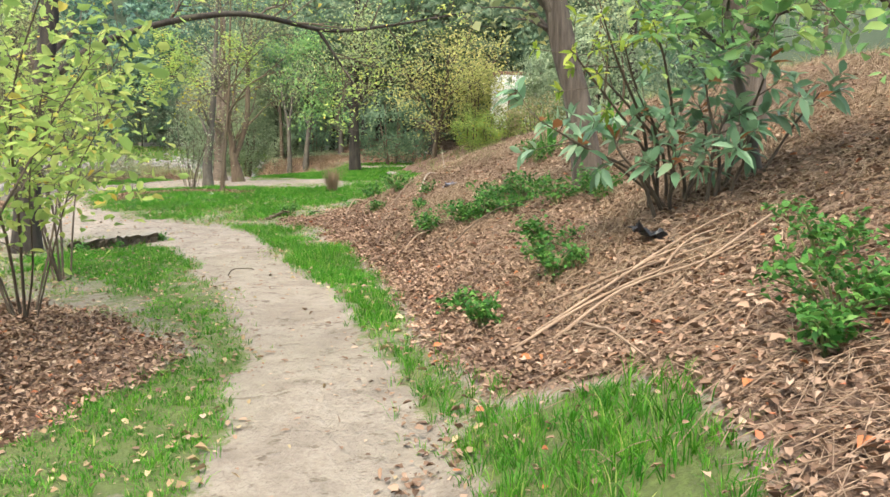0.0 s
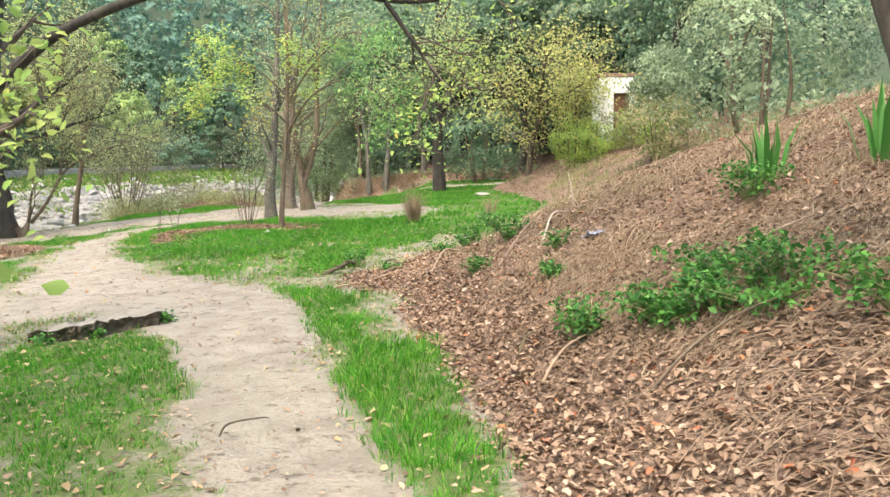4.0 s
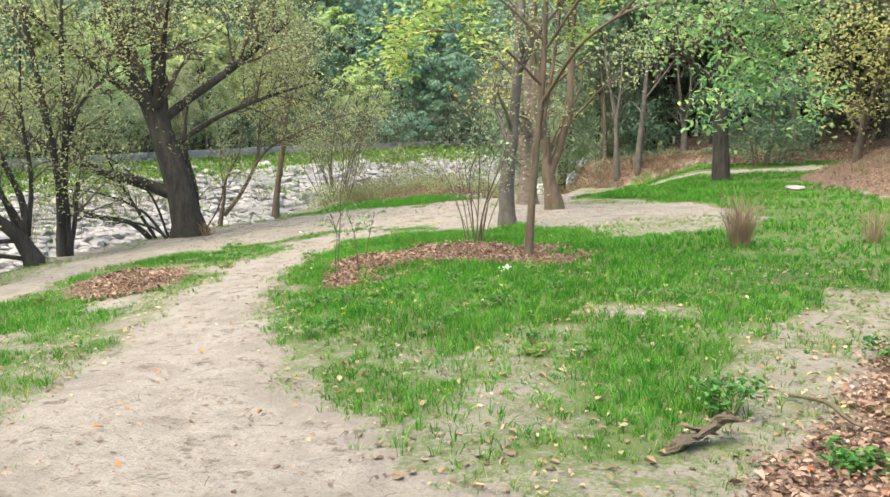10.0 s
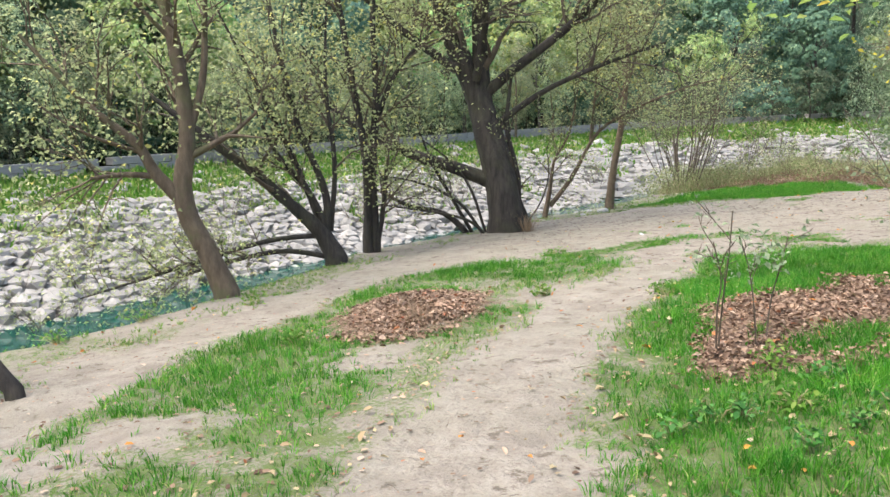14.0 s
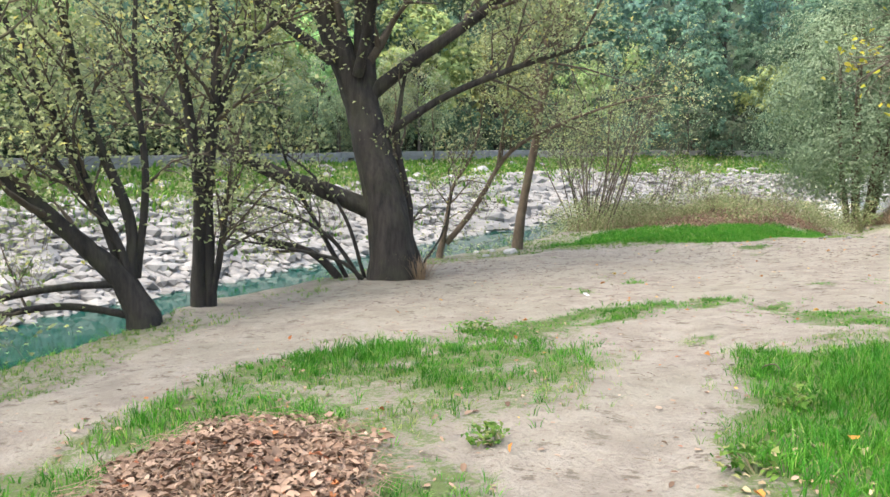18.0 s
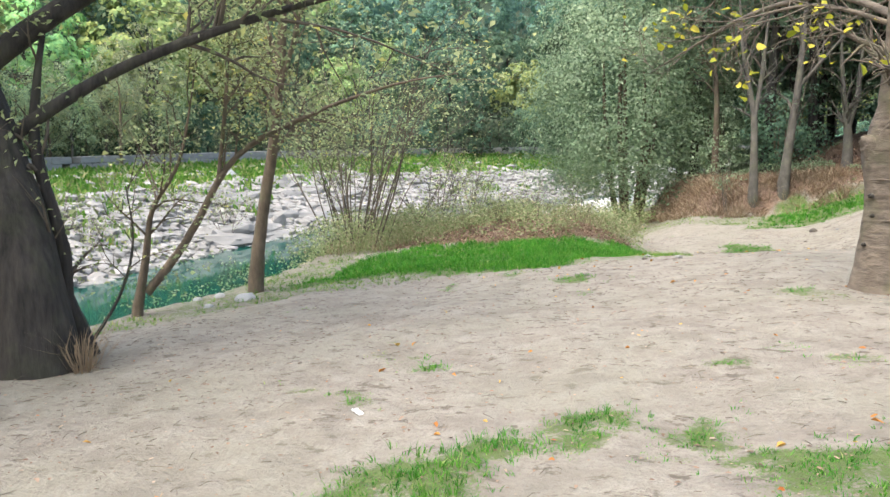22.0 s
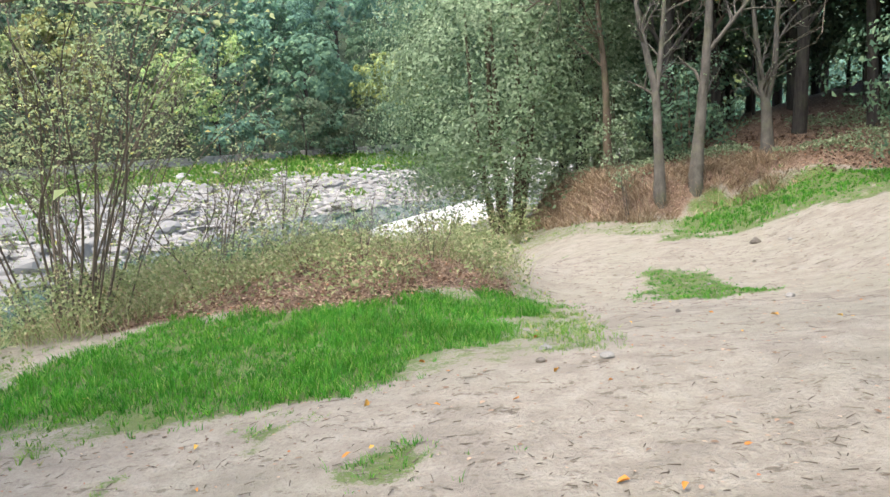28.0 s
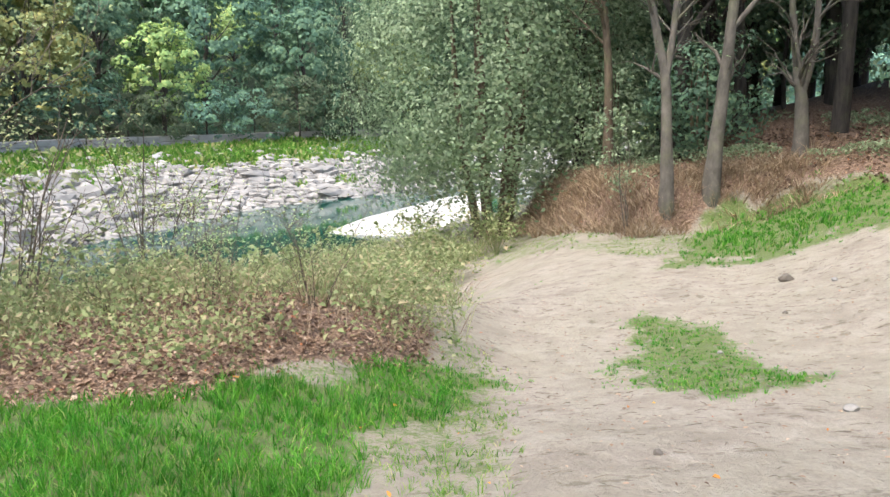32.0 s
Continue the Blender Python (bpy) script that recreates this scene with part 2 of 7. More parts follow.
# ---- materials ----
def material(name, rough=0.8):
    m = bpy.data.materials.new(name)
    m.use_nodes = True
    m.node_tree.nodes["Principled BSDF"].inputs["Roughness"].default_value = rough
    return m, m.node_tree, m.node_tree.nodes["Principled BSDF"]


def node(tree, kind, **values):
    n = tree.nodes.new(kind)
    for key, value in values.items():
        n.inputs[key.replace("_", " ")].default_value = value
    return n


def ramp(tree, source, stops):
    n = tree.nodes.new("ShaderNodeValToRGB")
    while len(n.color_ramp.elements) < len(stops):
        n.color_ramp.elements.new(0.5)
    for e, (at, colour) in zip(n.color_ramp.elements, stops):
        e.position, e.color = at, (*colour, 1)
    tree.links.new(source, n.inputs[0])
    return n.outputs[0]


def noise_of(tree, scale, detail=6.0, rough=0.6, stretch=None):
    at = tree.nodes.new("ShaderNodeTexCoord")
    n = node(tree, "ShaderNodeTexNoise", Scale=scale, Detail=detail, Roughness=rough)
    if stretch:
        m = tree.nodes.new("ShaderNodeMapping")
        m.inputs["Scale"].default_value = stretch
        tree.links.new(at.outputs["Object"], m.inputs[0])
        tree.links.new(m.outputs[0], n.inputs["Vector"])
    else:
        tree.links.new(at.outputs["Object"], n.inputs["Vector"])
    return n.outputs["Fac"]


def blend(tree, fac, a, b, how="MIX"):
    n = tree.nodes.new("ShaderNodeMix")
    n.data_type, n.blend_type = "RGBA", how
    for value, slot in ((fac, n.inputs[0]), (a, n.inputs[6]), (b, n.inputs[7])):
        if isinstance(value, (int, float)):
            slot.default_value = value
        elif isinstance(value, tuple):
            slot.default_value = (*value, 1)
        else:
            tree.links.new(value, slot)
    return n.outputs[2]


def relief(tree, bsdf, height, strength, distance):
    n = node(tree, "ShaderNodeBump", Strength=strength, Distance=distance)
    tree.links.new(height, n.inputs["Height"])
    tree.links.new(n.outputs[0], bsdf.inputs["Normal"])


def math_node(tree, how, a, b):
    n = tree.nodes.new("ShaderNodeMath")
    n.operation = how
    for value, slot in ((a, n.inputs[0]), (b, n.inputs[1])):
        if isinstance(value, (int, float)):
            slot.default_value = value
        else:
            tree.links.new(value, slot)
    return n.outputs[0]


def foliage(name, stops, rough=0.5, through=0.35, by_object=0.0, tufts=0.0):
    """Leaves: colours spread from leaf to leaf, part of the light shines through."""
    m, tree, bsdf = material(name, rough)
    bsdf.inputs["Specular IOR Level"].default_value = 0.45 if rough < 0.4 else 0.18
    geo = tree.nodes.new("ShaderNodeNewGeometry")
    colour = ramp(tree, geo.outputs["Random Per Island"], stops)
    mottle = noise_of(tree, 0.9, 3)
    shift = node(tree, "ShaderNodeHueSaturation", Saturation=1.0)
    tree.links.new(colour, shift.inputs["Color"])
    tree.links.new(math_node(tree, "ADD", math_node(tree, "MULTIPLY", mottle, 1.1), 0.42), shift.inputs["Value"])
    colour = shift.outputs[0]
    if tufts:
        shift = node(tree, "ShaderNodeHueSaturation", Saturation=1.0)
        tree.links.new(colour, shift.inputs["Color"])
        small = ramp(tree, noise_of(tree, 7.0, 4), [(0.3, (0, 0, 0)), (0.7, (1, 1, 1))])
        tree.links.new(math_node(tree, "ADD", math_node(tree, "MULTIPLY", small, tufts), 1.0 - 0.5 * tufts), shift.inputs["Value"])
        tree.links.new(math_node(tree, "ADD", math_node(tree, "MULTIPLY", small, -0.07 * tufts), 0.5 + 0.035 * tufts), shift.inputs["Hue"])
        colour = shift.outputs[0]
    if by_object:
        info = tree.nodes.new("ShaderNodeObjectInfo")
        shift = node(tree, "ShaderNodeHueSaturation")
        tree.links.new(colour, shift.inputs["Color"])
        tree.links.new(math_node(tree, "ADD", math_node(tree, "MULTIPLY", info.outputs["Random"], -0.09 * by_object), 0.5 + 0.035 * by_object), shift.inputs["Hue"])
        tree.links.new(math_node(tree, "ADD", math_node(tree, "MULTIPLY", info.outputs["Random"], -0.6 * by_object), 1.0 + 0.3 * by_object), shift.inputs["Value"])
        colour = shift.outputs[0]
    tree.links.new(colour, bsdf.inputs["Base Color"])
    thin = tree.nodes.new("ShaderNodeBsdfTranslucent")
    tree.links.new(colour, thin.inputs["Color"])
    mix = tree.nodes.new("ShaderNodeMixShader")
    mix.inputs[0].default_value = through
    tree.links.new(bsdf.outputs[0], mix.inputs[1])
    tree.links.new(thin.outputs[0], mix.inputs[2])
    tree.links.new(mix.outputs[0], tree.nodes["Material Output"].inputs[0])
    return m


def bark(name, dark, light, scale=9.0, stretch=(1, 1, 0.25), bump=0.6, moss=0.0):
    m, tree, bsdf = material(name, 0.9)
    grain = noise_of(tree, scale, 8, 0.65, stretch)
    patch = noise_of(tree, 1.7, 4)
    colour = ramp(tree, grain, [(0.32, dark), (0.68, light)])
    colour = blend(tree, math_node(tree, "MULTIPLY", patch, 0.6), colour, tuple(0.55 * c for c in dark))
    if moss:
        green = ramp(tree, noise_of(tree, 2.6, 5), [(0.5, (0, 0, 0)), (0.62, (1, 1, 1))])
        colour = blend(tree, math_node(tree, "MULTIPLY", green, moss), colour, (0.1, 0.11, 0.045))
    tree.links.new(colour, bsdf.inputs["Base Color"])
    relief(tree, bsdf, grain, bump, 0.03)
    return m


def ground_material():
    m, tree, bsdf = material("ground_soil", 0.95)
    cover = tree.nodes.new("ShaderNodeAttribute")
    cover.attribute_name = "cover"
    split = tree.nodes.new("ShaderNodeSeparateColor")
    tree.links.new(cover.outputs["Color"], split.inputs[0])
    fine, mid, wide = noise_of(tree, 38, 8, 0.7), noise_of(tree, 5.5, 6, 0.65), noise_of(tree, 0.7, 4)
    lump, scuff = noise_of(tree, 2.3, 5, 0.6), noise_of(tree, 7.0, 5, 0.72, (0.9, 1.2, 1))
    dirt = ramp(tree, mid, [(0.3, (0.185, 0.16, 0.128)), (0.5, (0.30, 0.264, 0.217)), (0.72, (0.385, 0.342, 0.288))])
    dirt = blend(tree, 0.45, dirt, ramp(tree, fine, [(0.34, (0.15, 0.122, 0.095)), (0.5, (0.295, 0.26, 0.214)), (0.72, (0.385, 0.344, 0.292))]))
    dirt = blend(tree, math_node(tree, "MULTIPLY", ramp(tree, lump, [(0.46, (0, 0, 0)), (0.66, (1, 1, 1))]), 0.72), dirt, (0.20, 0.17, 0.138))
    dirt = blend(tree, math_node(tree, "MULTIPLY", ramp(tree, scuff, [(0.57, (0, 0, 0)), (0.64, (1, 1, 1))]), 0.85), dirt, (0.12, 0.092, 0.068))
    dirt = blend(tree, math_node(tree, "MULTIPLY", ramp(tree, wide, [(0.45, (0, 0, 0)), (0.65, (1, 1, 1))]), 0.35), dirt, (0.25, 0.235, 0.175))
    dirt = blend(tree, 1.0, dirt, (0.95, 0.95, 0.94), "MULTIPLY")
    turf = ramp(tree, mid, [(0.3, (0.04, 0.085, 0.016)), (0.55, (0.075, 0.125, 0.03)), (0.8, (0.14, 0.145, 0.07))])
    turf = blend(tree, 0.35, turf, ramp(tree, fine, [(0.35, (0.08, 0.06, 0.03)), (0.65, (0.20, 0.24, 0.07))]))
    mould = ramp(tree, fine, [(0.3, (0.10, 0.064, 0.045)), (0.5, (0.22, 0.148, 0.106)), (0.7, (0.36, 0.26, 0.19))])
    mould = blend(tree, 0.4, mould, ramp(tree, mid, [(0.3, (0.12, 0.08, 0.056)), (0.7, (0.30, 0.215, 0.155))]))
    at = tree.nodes.new("ShaderNodeTexCoord")
    warp = node(tree, "ShaderNodeTexNoise", Scale=14.0, Detail=3.0)
    tree.links.new(at.outputs["Object"], warp.inputs["Vector"])
    bend = tree.nodes.new("ShaderNodeVectorMath")
    bend.operation = "MULTIPLY_ADD"
    bend.inputs[1].default_value = (0.09, 0.09, 0.09)
    tree.links.new(warp.outputs["Color"], bend.inputs[0])
    tree.links.new(at.outputs["Object"], bend.inputs[2])
    cells = node(tree, "ShaderNodeTexVoronoi", Scale=34.0)
    tree.links.new(bend.outputs[0], cells.inputs["Vector"])
    each = tree.nodes.new("ShaderNodeSeparateColor")
    tree.links.new(cells.outputs["Color"], each.inputs[0])
    bits = ramp(tree, each.outputs[0], [(0.0, (0.07, 0.043, 0.03)), (0.35, (0.17, 0.11, 0.075)), (0.7, (0.28, 0.19, 0.135)), (1.0, (0.42, 0.31, 0.235))])
    rim = ramp(tree, cells.outputs["Distance"], [(0.3, (1, 1, 1)), (0.65, (0.5, 0.46, 0.43))])
    mould = blend(tree, 0.72, blend(tree, 1.0, mould, (0.85, 0.77, 0.7), "MULTIPLY"), blend(tree, 1.0, bits, rim, "MULTIPLY"))
    grit = math_node(tree, "ADD", math_node(tree, "MULTIPLY", math_node(tree, "SUBTRACT", mid, 0.5), 1.1), math_node(tree, "MULTIPLY", math_node(tree, "SUBTRACT", fine, 0.5), 1.3))

    def edge(channel):
        return ramp(tree, math_node(tree, "ADD", split.outputs[channel], grit), [(0.38, (0, 0, 0)), (0.62, (1, 1, 1))])

    colour = blend(tree, edge(1), dirt, turf)
    colour = blend(tree, edge(2), colour, mould)
    colour = blend(tree, edge(0), colour, ramp(tree, fine, [(0.35, (0.20, 0.19, 0.175)), (0.6, (0.44, 0.425, 0.40))]))
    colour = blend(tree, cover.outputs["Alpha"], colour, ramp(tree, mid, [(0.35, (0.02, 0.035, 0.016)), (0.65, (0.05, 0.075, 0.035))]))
    tree.links.new(colour, bsdf.inputs["Base Color"])
    relief(tree, bsdf, math_node(tree, "ADD", math_node(tree, "MULTIPLY", fine, 0.7), math_node(tree, "ADD", math_node(tree, "MULTIPLY", mid, 2.0), math_node(tree, "MULTIPLY", scuff, -1.2))), 0.8, 0.04)
    return m


def stone(name, dark, light, scale=6.0):
    m, tree, bsdf = material(name, 0.85)
    grain, patch = noise_of(tree, scale, 8, 0.65), noise_of(tree, scale * 0.25, 4)
    info = tree.nodes.new("ShaderNodeNewGeometry")
    colour = blend(tree, 0.5, ramp(tree, grain, [(0.3, dark), (0.65, light)]), ramp(tree, patch, [(0.35, dark), (0.6, light)]))
    colour = blend(tree, math_node(tree, "MULTIPLY", info.outputs["Random Per Island"], 0.6), colour, tuple(0.5 * c for c in light))
    tree.links.new(colour, bsdf.inputs["Base Color"])
    relief(tree, bsdf, grain, 0.5, 0.05)
    return m


def plain(name, colour, rough=0.6, metal=0.0, vary=0.25, scale=8.0):
    m, tree, bsdf = material(name, rough)
    bsdf.inputs["Metallic"].default_value = metal
    grain = noise_of(tree, scale, 6)
    tree.links.new(ramp(tree, grain, [(0.3, tuple(c * (1 - vary) for c in colour)), (0.7, tuple(min(1, c * (1 + vary)) for c in colour))]), bsdf.inputs["Base Color"])
    relief(tree, bsdf, grain, 0.2, 0.01)
    return m


def water_material():
    m, tree, bsdf = material("river_water", 0.06)
    bsdf.inputs["Base Color"].default_value = (0.004, 0.055, 0.04, 1)
    bsdf.inputs["IOR"].default_value = 1.33
    relief(tree, bsdf, noise_of(tree, 5.0, 4, 0.5, (1, 0.35, 1)), 0.06, 0.02)
    return m


SOIL = ground_material()
SLOPE_GRASS = foliage("slope_grass", [(0.0, (0.12, 0.18, 0.06)), (0.4, (0.22, 0.25, 0.10)), (0.75, (0.34, 0.30, 0.16)), (1.0, (0.46, 0.38, 0.25))], 0.6, 0.4, tufts=0.5)
YOUNG_LEAF = foliage("young_yellow_green_leaf", [(0.0, (0.20, 0.34, 0.05)), (0.6, (0.32, 0.44, 0.07)), (1.0, (0.44, 0.50, 0.10))], 0.45, 0.5)
GRASS_LUSH = foliage("lush_grass", [(0.0, (0.035, 0.15, 0.012)), (0.5, (0.068, 0.265, 0.022)), (0.9, (0.135, 0.37, 0.045)), (1.0, (0.34, 0.39, 0.13))], 0.5, 0.42, tufts=0.55)
GRASS_THIN = foliage("thin_grass", [(0.0, (0.075, 0.19, 0.025)), (0.5, (0.14, 0.29, 0.045)), (0.85, (0.25, 0.35, 0.085)), (1.0, (0.42, 0.38, 0.18))], 0.55, 0.45, tufts=0.5)
DRY_GRASS = foliage("dry_grass", [(0.0, (0.18, 0.125, 0.08)), (0.6, (0.31, 0.23, 0.15)), (1.0, (0.46, 0.375, 0.265))], 0.7, 0.3)
WEED_GREEN = foliage("weed_leaf", [(0.0, (0.16, 0.21, 0.085)), (0.5, (0.28, 0.33, 0.15)), (0.85, (0.40, 0.41, 0.22)), (1.0, (0.47, 0.38, 0.24))], 0.6, 0.45)
DEAD_LEAF = foliage("dead_leaf", [(0.0, (0.11, 0.068, 0.047)), (0.3, (0.205, 0.132, 0.09)), (0.65, (0.305, 0.207, 0.145)), (0.9, (0.40, 0.285, 0.205)), (0.975, (0.48, 0.37, 0.28)), (0.98, (0.38, 0.14, 0.08)), (1.0, (0.42, 0.17, 0.07))], 0.75, 0.12)
# Dead leaf in darker browns: the wood's shade is put into the colour.
SHADED_LEAF = foliage("shaded_dead_leaf", [(0.0, (0.07, 0.045, 0.032)), (0.4, (0.13, 0.085, 0.06)), (0.85, (0.21, 0.145, 0.10)), (1.0, (0.30, 0.17, 0.10))], 0.7, 0.1)
ORANGE_LEAF = foliage("orange_leaf", [(0.0, (0.30, 0.10, 0.03)), (0.6, (0.55, 0.24, 0.05)), (1.0, (0.62, 0.42, 0.10))], 0.6, 0.2)
YELLOW_LEAF = foliage("yellow_leaf", [(0.0, (0.30, 0.33, 0.03)), (0.5, (0.52, 0.50, 0.05)), (1.0, (0.70, 0.58, 0.10))], 0.5, 0.45)
LIME_LEAF = foliage("lime_leaf", [(0.0, (0.26, 0.41, 0.11)), (0.6, (0.40, 0.54, 0.16)), (0.95, (0.53, 0.60, 0.18)), (1.0, (0.66, 0.50, 0.10))], 0.5, 0.55)
MAPLE_LEAF = foliage("maple_leaf", [(0.0, (0.33, 0.38, 0.13)), (0.5, (0.45, 0.48, 0.18)), (1.0, (0.58, 0.54, 0.22))], 0.5, 0.55)
PALE_LEAF = foliage("pale_fallen_leaf", [(0.0, (0.28, 0.20, 0.115)), (0.6, (0.38, 0.29, 0.17)), (1.0, (0.47, 0.39, 0.23))], 0.65, 0.2)
FRESH_LEAF = foliage("fresh_leaf", [(0.0, (0.14, 0.32, 0.12)), (0.6, (0.25, 0.45, 0.17)), (1.0, (0.40, 0.55, 0.18))], 0.45, 0.5)
OLIVE_LEAF = foliage("olive_leaf", [(0.0, (0.26, 0.31, 0.14)), (0.5, (0.39, 0.44, 0.22)), (0.93, (0.51, 0.55, 0.28)), (1.0, (0.66, 0.60, 0.16))], 0.6, 0.6)
BUSH_LEAF = foliage("grey_green_leaf", [(0.0, (0.16, 0.23, 0.125)), (0.6, (0.28, 0.37, 0.215)), (1.0, (0.42, 0.50, 0.32))], 0.45, 0.4)
LAUREL_LEAF = foliage("laurel_leaf", [(0.0, (0.14, 0.27, 0.15)), (0.6, (0.24, 0.43, 0.25)), (0.92, (0.34, 0.52, 0.32)), (0.93, (0.36, 0.15, 0.06)), (1.0, (0.46, 0.18, 0.07))], 0.33, 0.35)
DARK_LEAF = foliage("dark_evergreen_leaf", [(0.0, (0.085, 0.155, 0.095)), (0.7, (0.14, 0.225, 0.135)), (1.0, (0.22, 0.30, 0.17))], 0.5, 0.35, 0.5)
# Evergreen leaf shifted to blue: distance haze is put into the colour.
HAZY_HILL_LEAF = foliage("hazy_hillside_leaf", [(0.0, (0.065, 0.13, 0.088)), (0.6, (0.108, 0.185, 0.115)), (1.0, (0.165, 0.255, 0.14))], 0.75, 0.18, 1.7)
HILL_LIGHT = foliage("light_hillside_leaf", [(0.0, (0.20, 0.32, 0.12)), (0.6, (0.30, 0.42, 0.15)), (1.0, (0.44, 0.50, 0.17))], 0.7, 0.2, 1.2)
BACKTREE_LEAF = foliage("pale_green_leaf", [(0.0, (0.26, 0.33, 0.19)), (0.6, (0.38, 0.46, 0.27)), (0.95, (0.50, 0.56, 0.33)), (1.0, (0.64, 0.58, 0.18))], 0.55, 0.55, 0.7)
RIVERSIDE_LEAF = foliage("riverside_leaf", [(0.0, (0.25, 0.31, 0.15)), (0.6, (0.36, 0.42, 0.21)), (0.95, (0.47, 0.50, 0.25)), (1.0, (0.62, 0.54, 0.13))], 0.55, 0.55, 0.6)
BARK_DARK = bark("dark_fissured_bark", (0.013, 0.011, 0.009), (0.082, 0.068, 0.056), 12, (1, 1, 0.16), 1.0, 0.15)
BARK_BROWN = bark("brown_mossy_bark", (0.085, 0.06, 0.04), (0.22, 0.165, 0.11), 11, (1, 1, 0.35), 0.6, 0.5)
BARK_GREY = bark("grey_smooth_bark", (0.06, 0.052, 0.043), (0.185, 0.163, 0.135), 7, (1, 1, 0.5), 0.7, 0.3)
BARK_TWIG = bark("twig_bark", (0.07, 0.055, 0.04), (0.18, 0.14, 0.10), 14, (1, 1, 0.4), 0.4)
BARK_PLANE = bark("plane_tree_bark", (0.10, 0.078, 0.058), (0.265, 0.21, 0.16), 6.0, (1, 1, 2.6), 0.9, 0.35)
BARK_PINE = bark("ridged_grey_bark", (0.055, 0.043, 0.034), (0.25, 0.205, 0.165), 20, (1, 1, 0.08), 1.0)
STICK = bark("dead_stick", (0.22, 0.15, 0.10), (0.45, 0.33, 0.235), 12, (1, 1, 0.4), 0.4)
PALE_STICK = bark("pale_stick", (0.34, 0.28, 0.22), (0.58, 0.51, 0.43), 12, (1, 1, 0.4), 0.3)
WHITE_ROCK = stone("white_river_rock", (0.12, 0.112, 0.10), (0.38, 0.362, 0.335), 3.0)
PALE_SLAB = stone("pale_slab_rock", (0.34, 0.335, 0.32), (0.54, 0.53, 0.51), 1.2)
GREY_ROCK = stone("grey_ledge_rock", (0.055, 0.045, 0.035), (0.21, 0.18, 0.15), 5.0)
WALL_STONE = stone("river_wall_stone", (0.17, 0.165, 0.155), (0.34, 0.33, 0.31), 2.0)
WATER_LOOK = water_material()

# ---- cover of the ground ----
TRAIL = [(0.1, -30, 0.6), (0.0, -3, 0.5), (-0.38, 3.1, 0.52), (-0.58, 4.4, 0.36), (-0.95, 5.8, 0.38), (-1.5, 7.5, 0.36), (-2.2, 9.3, 0.42), (-2.85, 10.8, 0.55), (-3.7, 11.9, 0.85), (-4.8, 12.7, 0.95), (-5.9, 13.9, 0.8), (-6.95, 15.6, 0.46), (-7.9, 17.5, 0.42), (-8.5, 19.5, 0.42), (-9.1, 21.9, 0.4)]
BRANCH_TRAIL = [(-3.9, 12.5, 0.9), (-5.5, 12.0, 0.9), (-9.0, 12.4, 0.8), (-13.0, 11.0, 0.9)]
BANK_TRAIL = [(-8.9, 12.5, 0.5), (-10.2, 14.6, 0.5), (-11.2, 16.4, 0.5), (-12.0, 18.2, 0.45), (-12.6, 20.0, 0.6), (-13.2, 22.8, 1.2), (-12.8, 25.5, 1.8)]
BACK_TRAIL = [(-4.0, 26.0, 0.6), (-4.2, 29.0, 0.45), (-3.0, 32.0, 0.35)]
CLEARING = [(-14.8, 24.2), (-12.0, 21.9), (-9.3, 21.6), (-8.2, 22.3), (-6.5, 24.4), (-3.8, 24.8), (-2.8, 25.8), (-3.8, 27.2), (-6.2, 27.6), (-6.6, 30.0), (-6.4, 34.0), (-4.6, 38.0), (3, 39), (3, 41), (-5.0, 41.3), (-8.6, 41.4), (-9.6, 43.4), (-10.8, 44.4), (-12.0, 42.2), (-9.6, 35.0), (-9.2, 31.0), (-11.1, 30.6), (-12.5, 29.7), (-14.0, 28.4), (-15.0, 26.5)]
ISLAND = [(-7.1, 16.9), (-8.2, 19.8), (-8.8, 22.0), (-8.2, 22.2), (-6.4, 23.8), (-4.0, 22.0), (-2.8, 23.0), (-1.0, 25.0), (0.0, 26.0), (-0.9, 18.3), (-2.5, 17.4), (-3.6, 16.8), (-4.4, 16.2), (-5.3, 16.2), (-5.8, 15.6)]
FRONT_PATCH = [(-3.39, 14.4), (-2.95, 14.1), (-2.56, 14.46), (-2.34, 15.3), (-2.43, 16.4), (-1.74, 17.9), (-2.8, 17.4), (-3.4, 16.2)]
BED = [(-6.9, 17.4), (-7.2, 19.0), (-6.8, 21.1), (-5.7, 21.2), (-4.3, 20.0), (-4.1, 18.7), (-5.6, 18.4), (-6.3, 17.1)]
BACK_LAWN = [(-1.2, 18.1), (0.4, 22.0), (0.0, 27.0), (-1.4, 31.0), (-2.5, 35.0), (-5.0, 35.0), (-5.0, 29.0), (-4.3, 27.6), (-2.7, 26.0), (-2.6, 22.0)]
LEFT_LAWN = [(-4.7, 9.2), (-4.4, 10.3), (-3.7, 10.7), (-3.1, 10.3), (-2.6, 8.8), (-1.85, 6.9), (-1.3, 5.6), (-0.97, 4.8), (-0.97, 3.2), (-1.9, 3.2), (-2.0, 3.9), (-1.7, 4.5), (-1.35, 5.3), (-1.6, 5.75), (-2.2, 6.3), (-3.2, 7.6)]
EAST_PATCH = [(-8.65, 23.55), (-8.44, 24.25), (-8.05, 24.05), (-7.7, 23.2), (-7.8, 22.45), (-8.2, 22.45), (-8.35, 22.85)]
MID_PATCH = [(-11.33, 21.7), (-11.2, 22.3), (-10.76, 22.85), (-10.6, 23.25), (-10.4, 23.7), (-9.7, 23.75), (-9.83, 23.2), (-9.68, 22.8), (-9.89, 22.3), (-10.2, 21.7)]
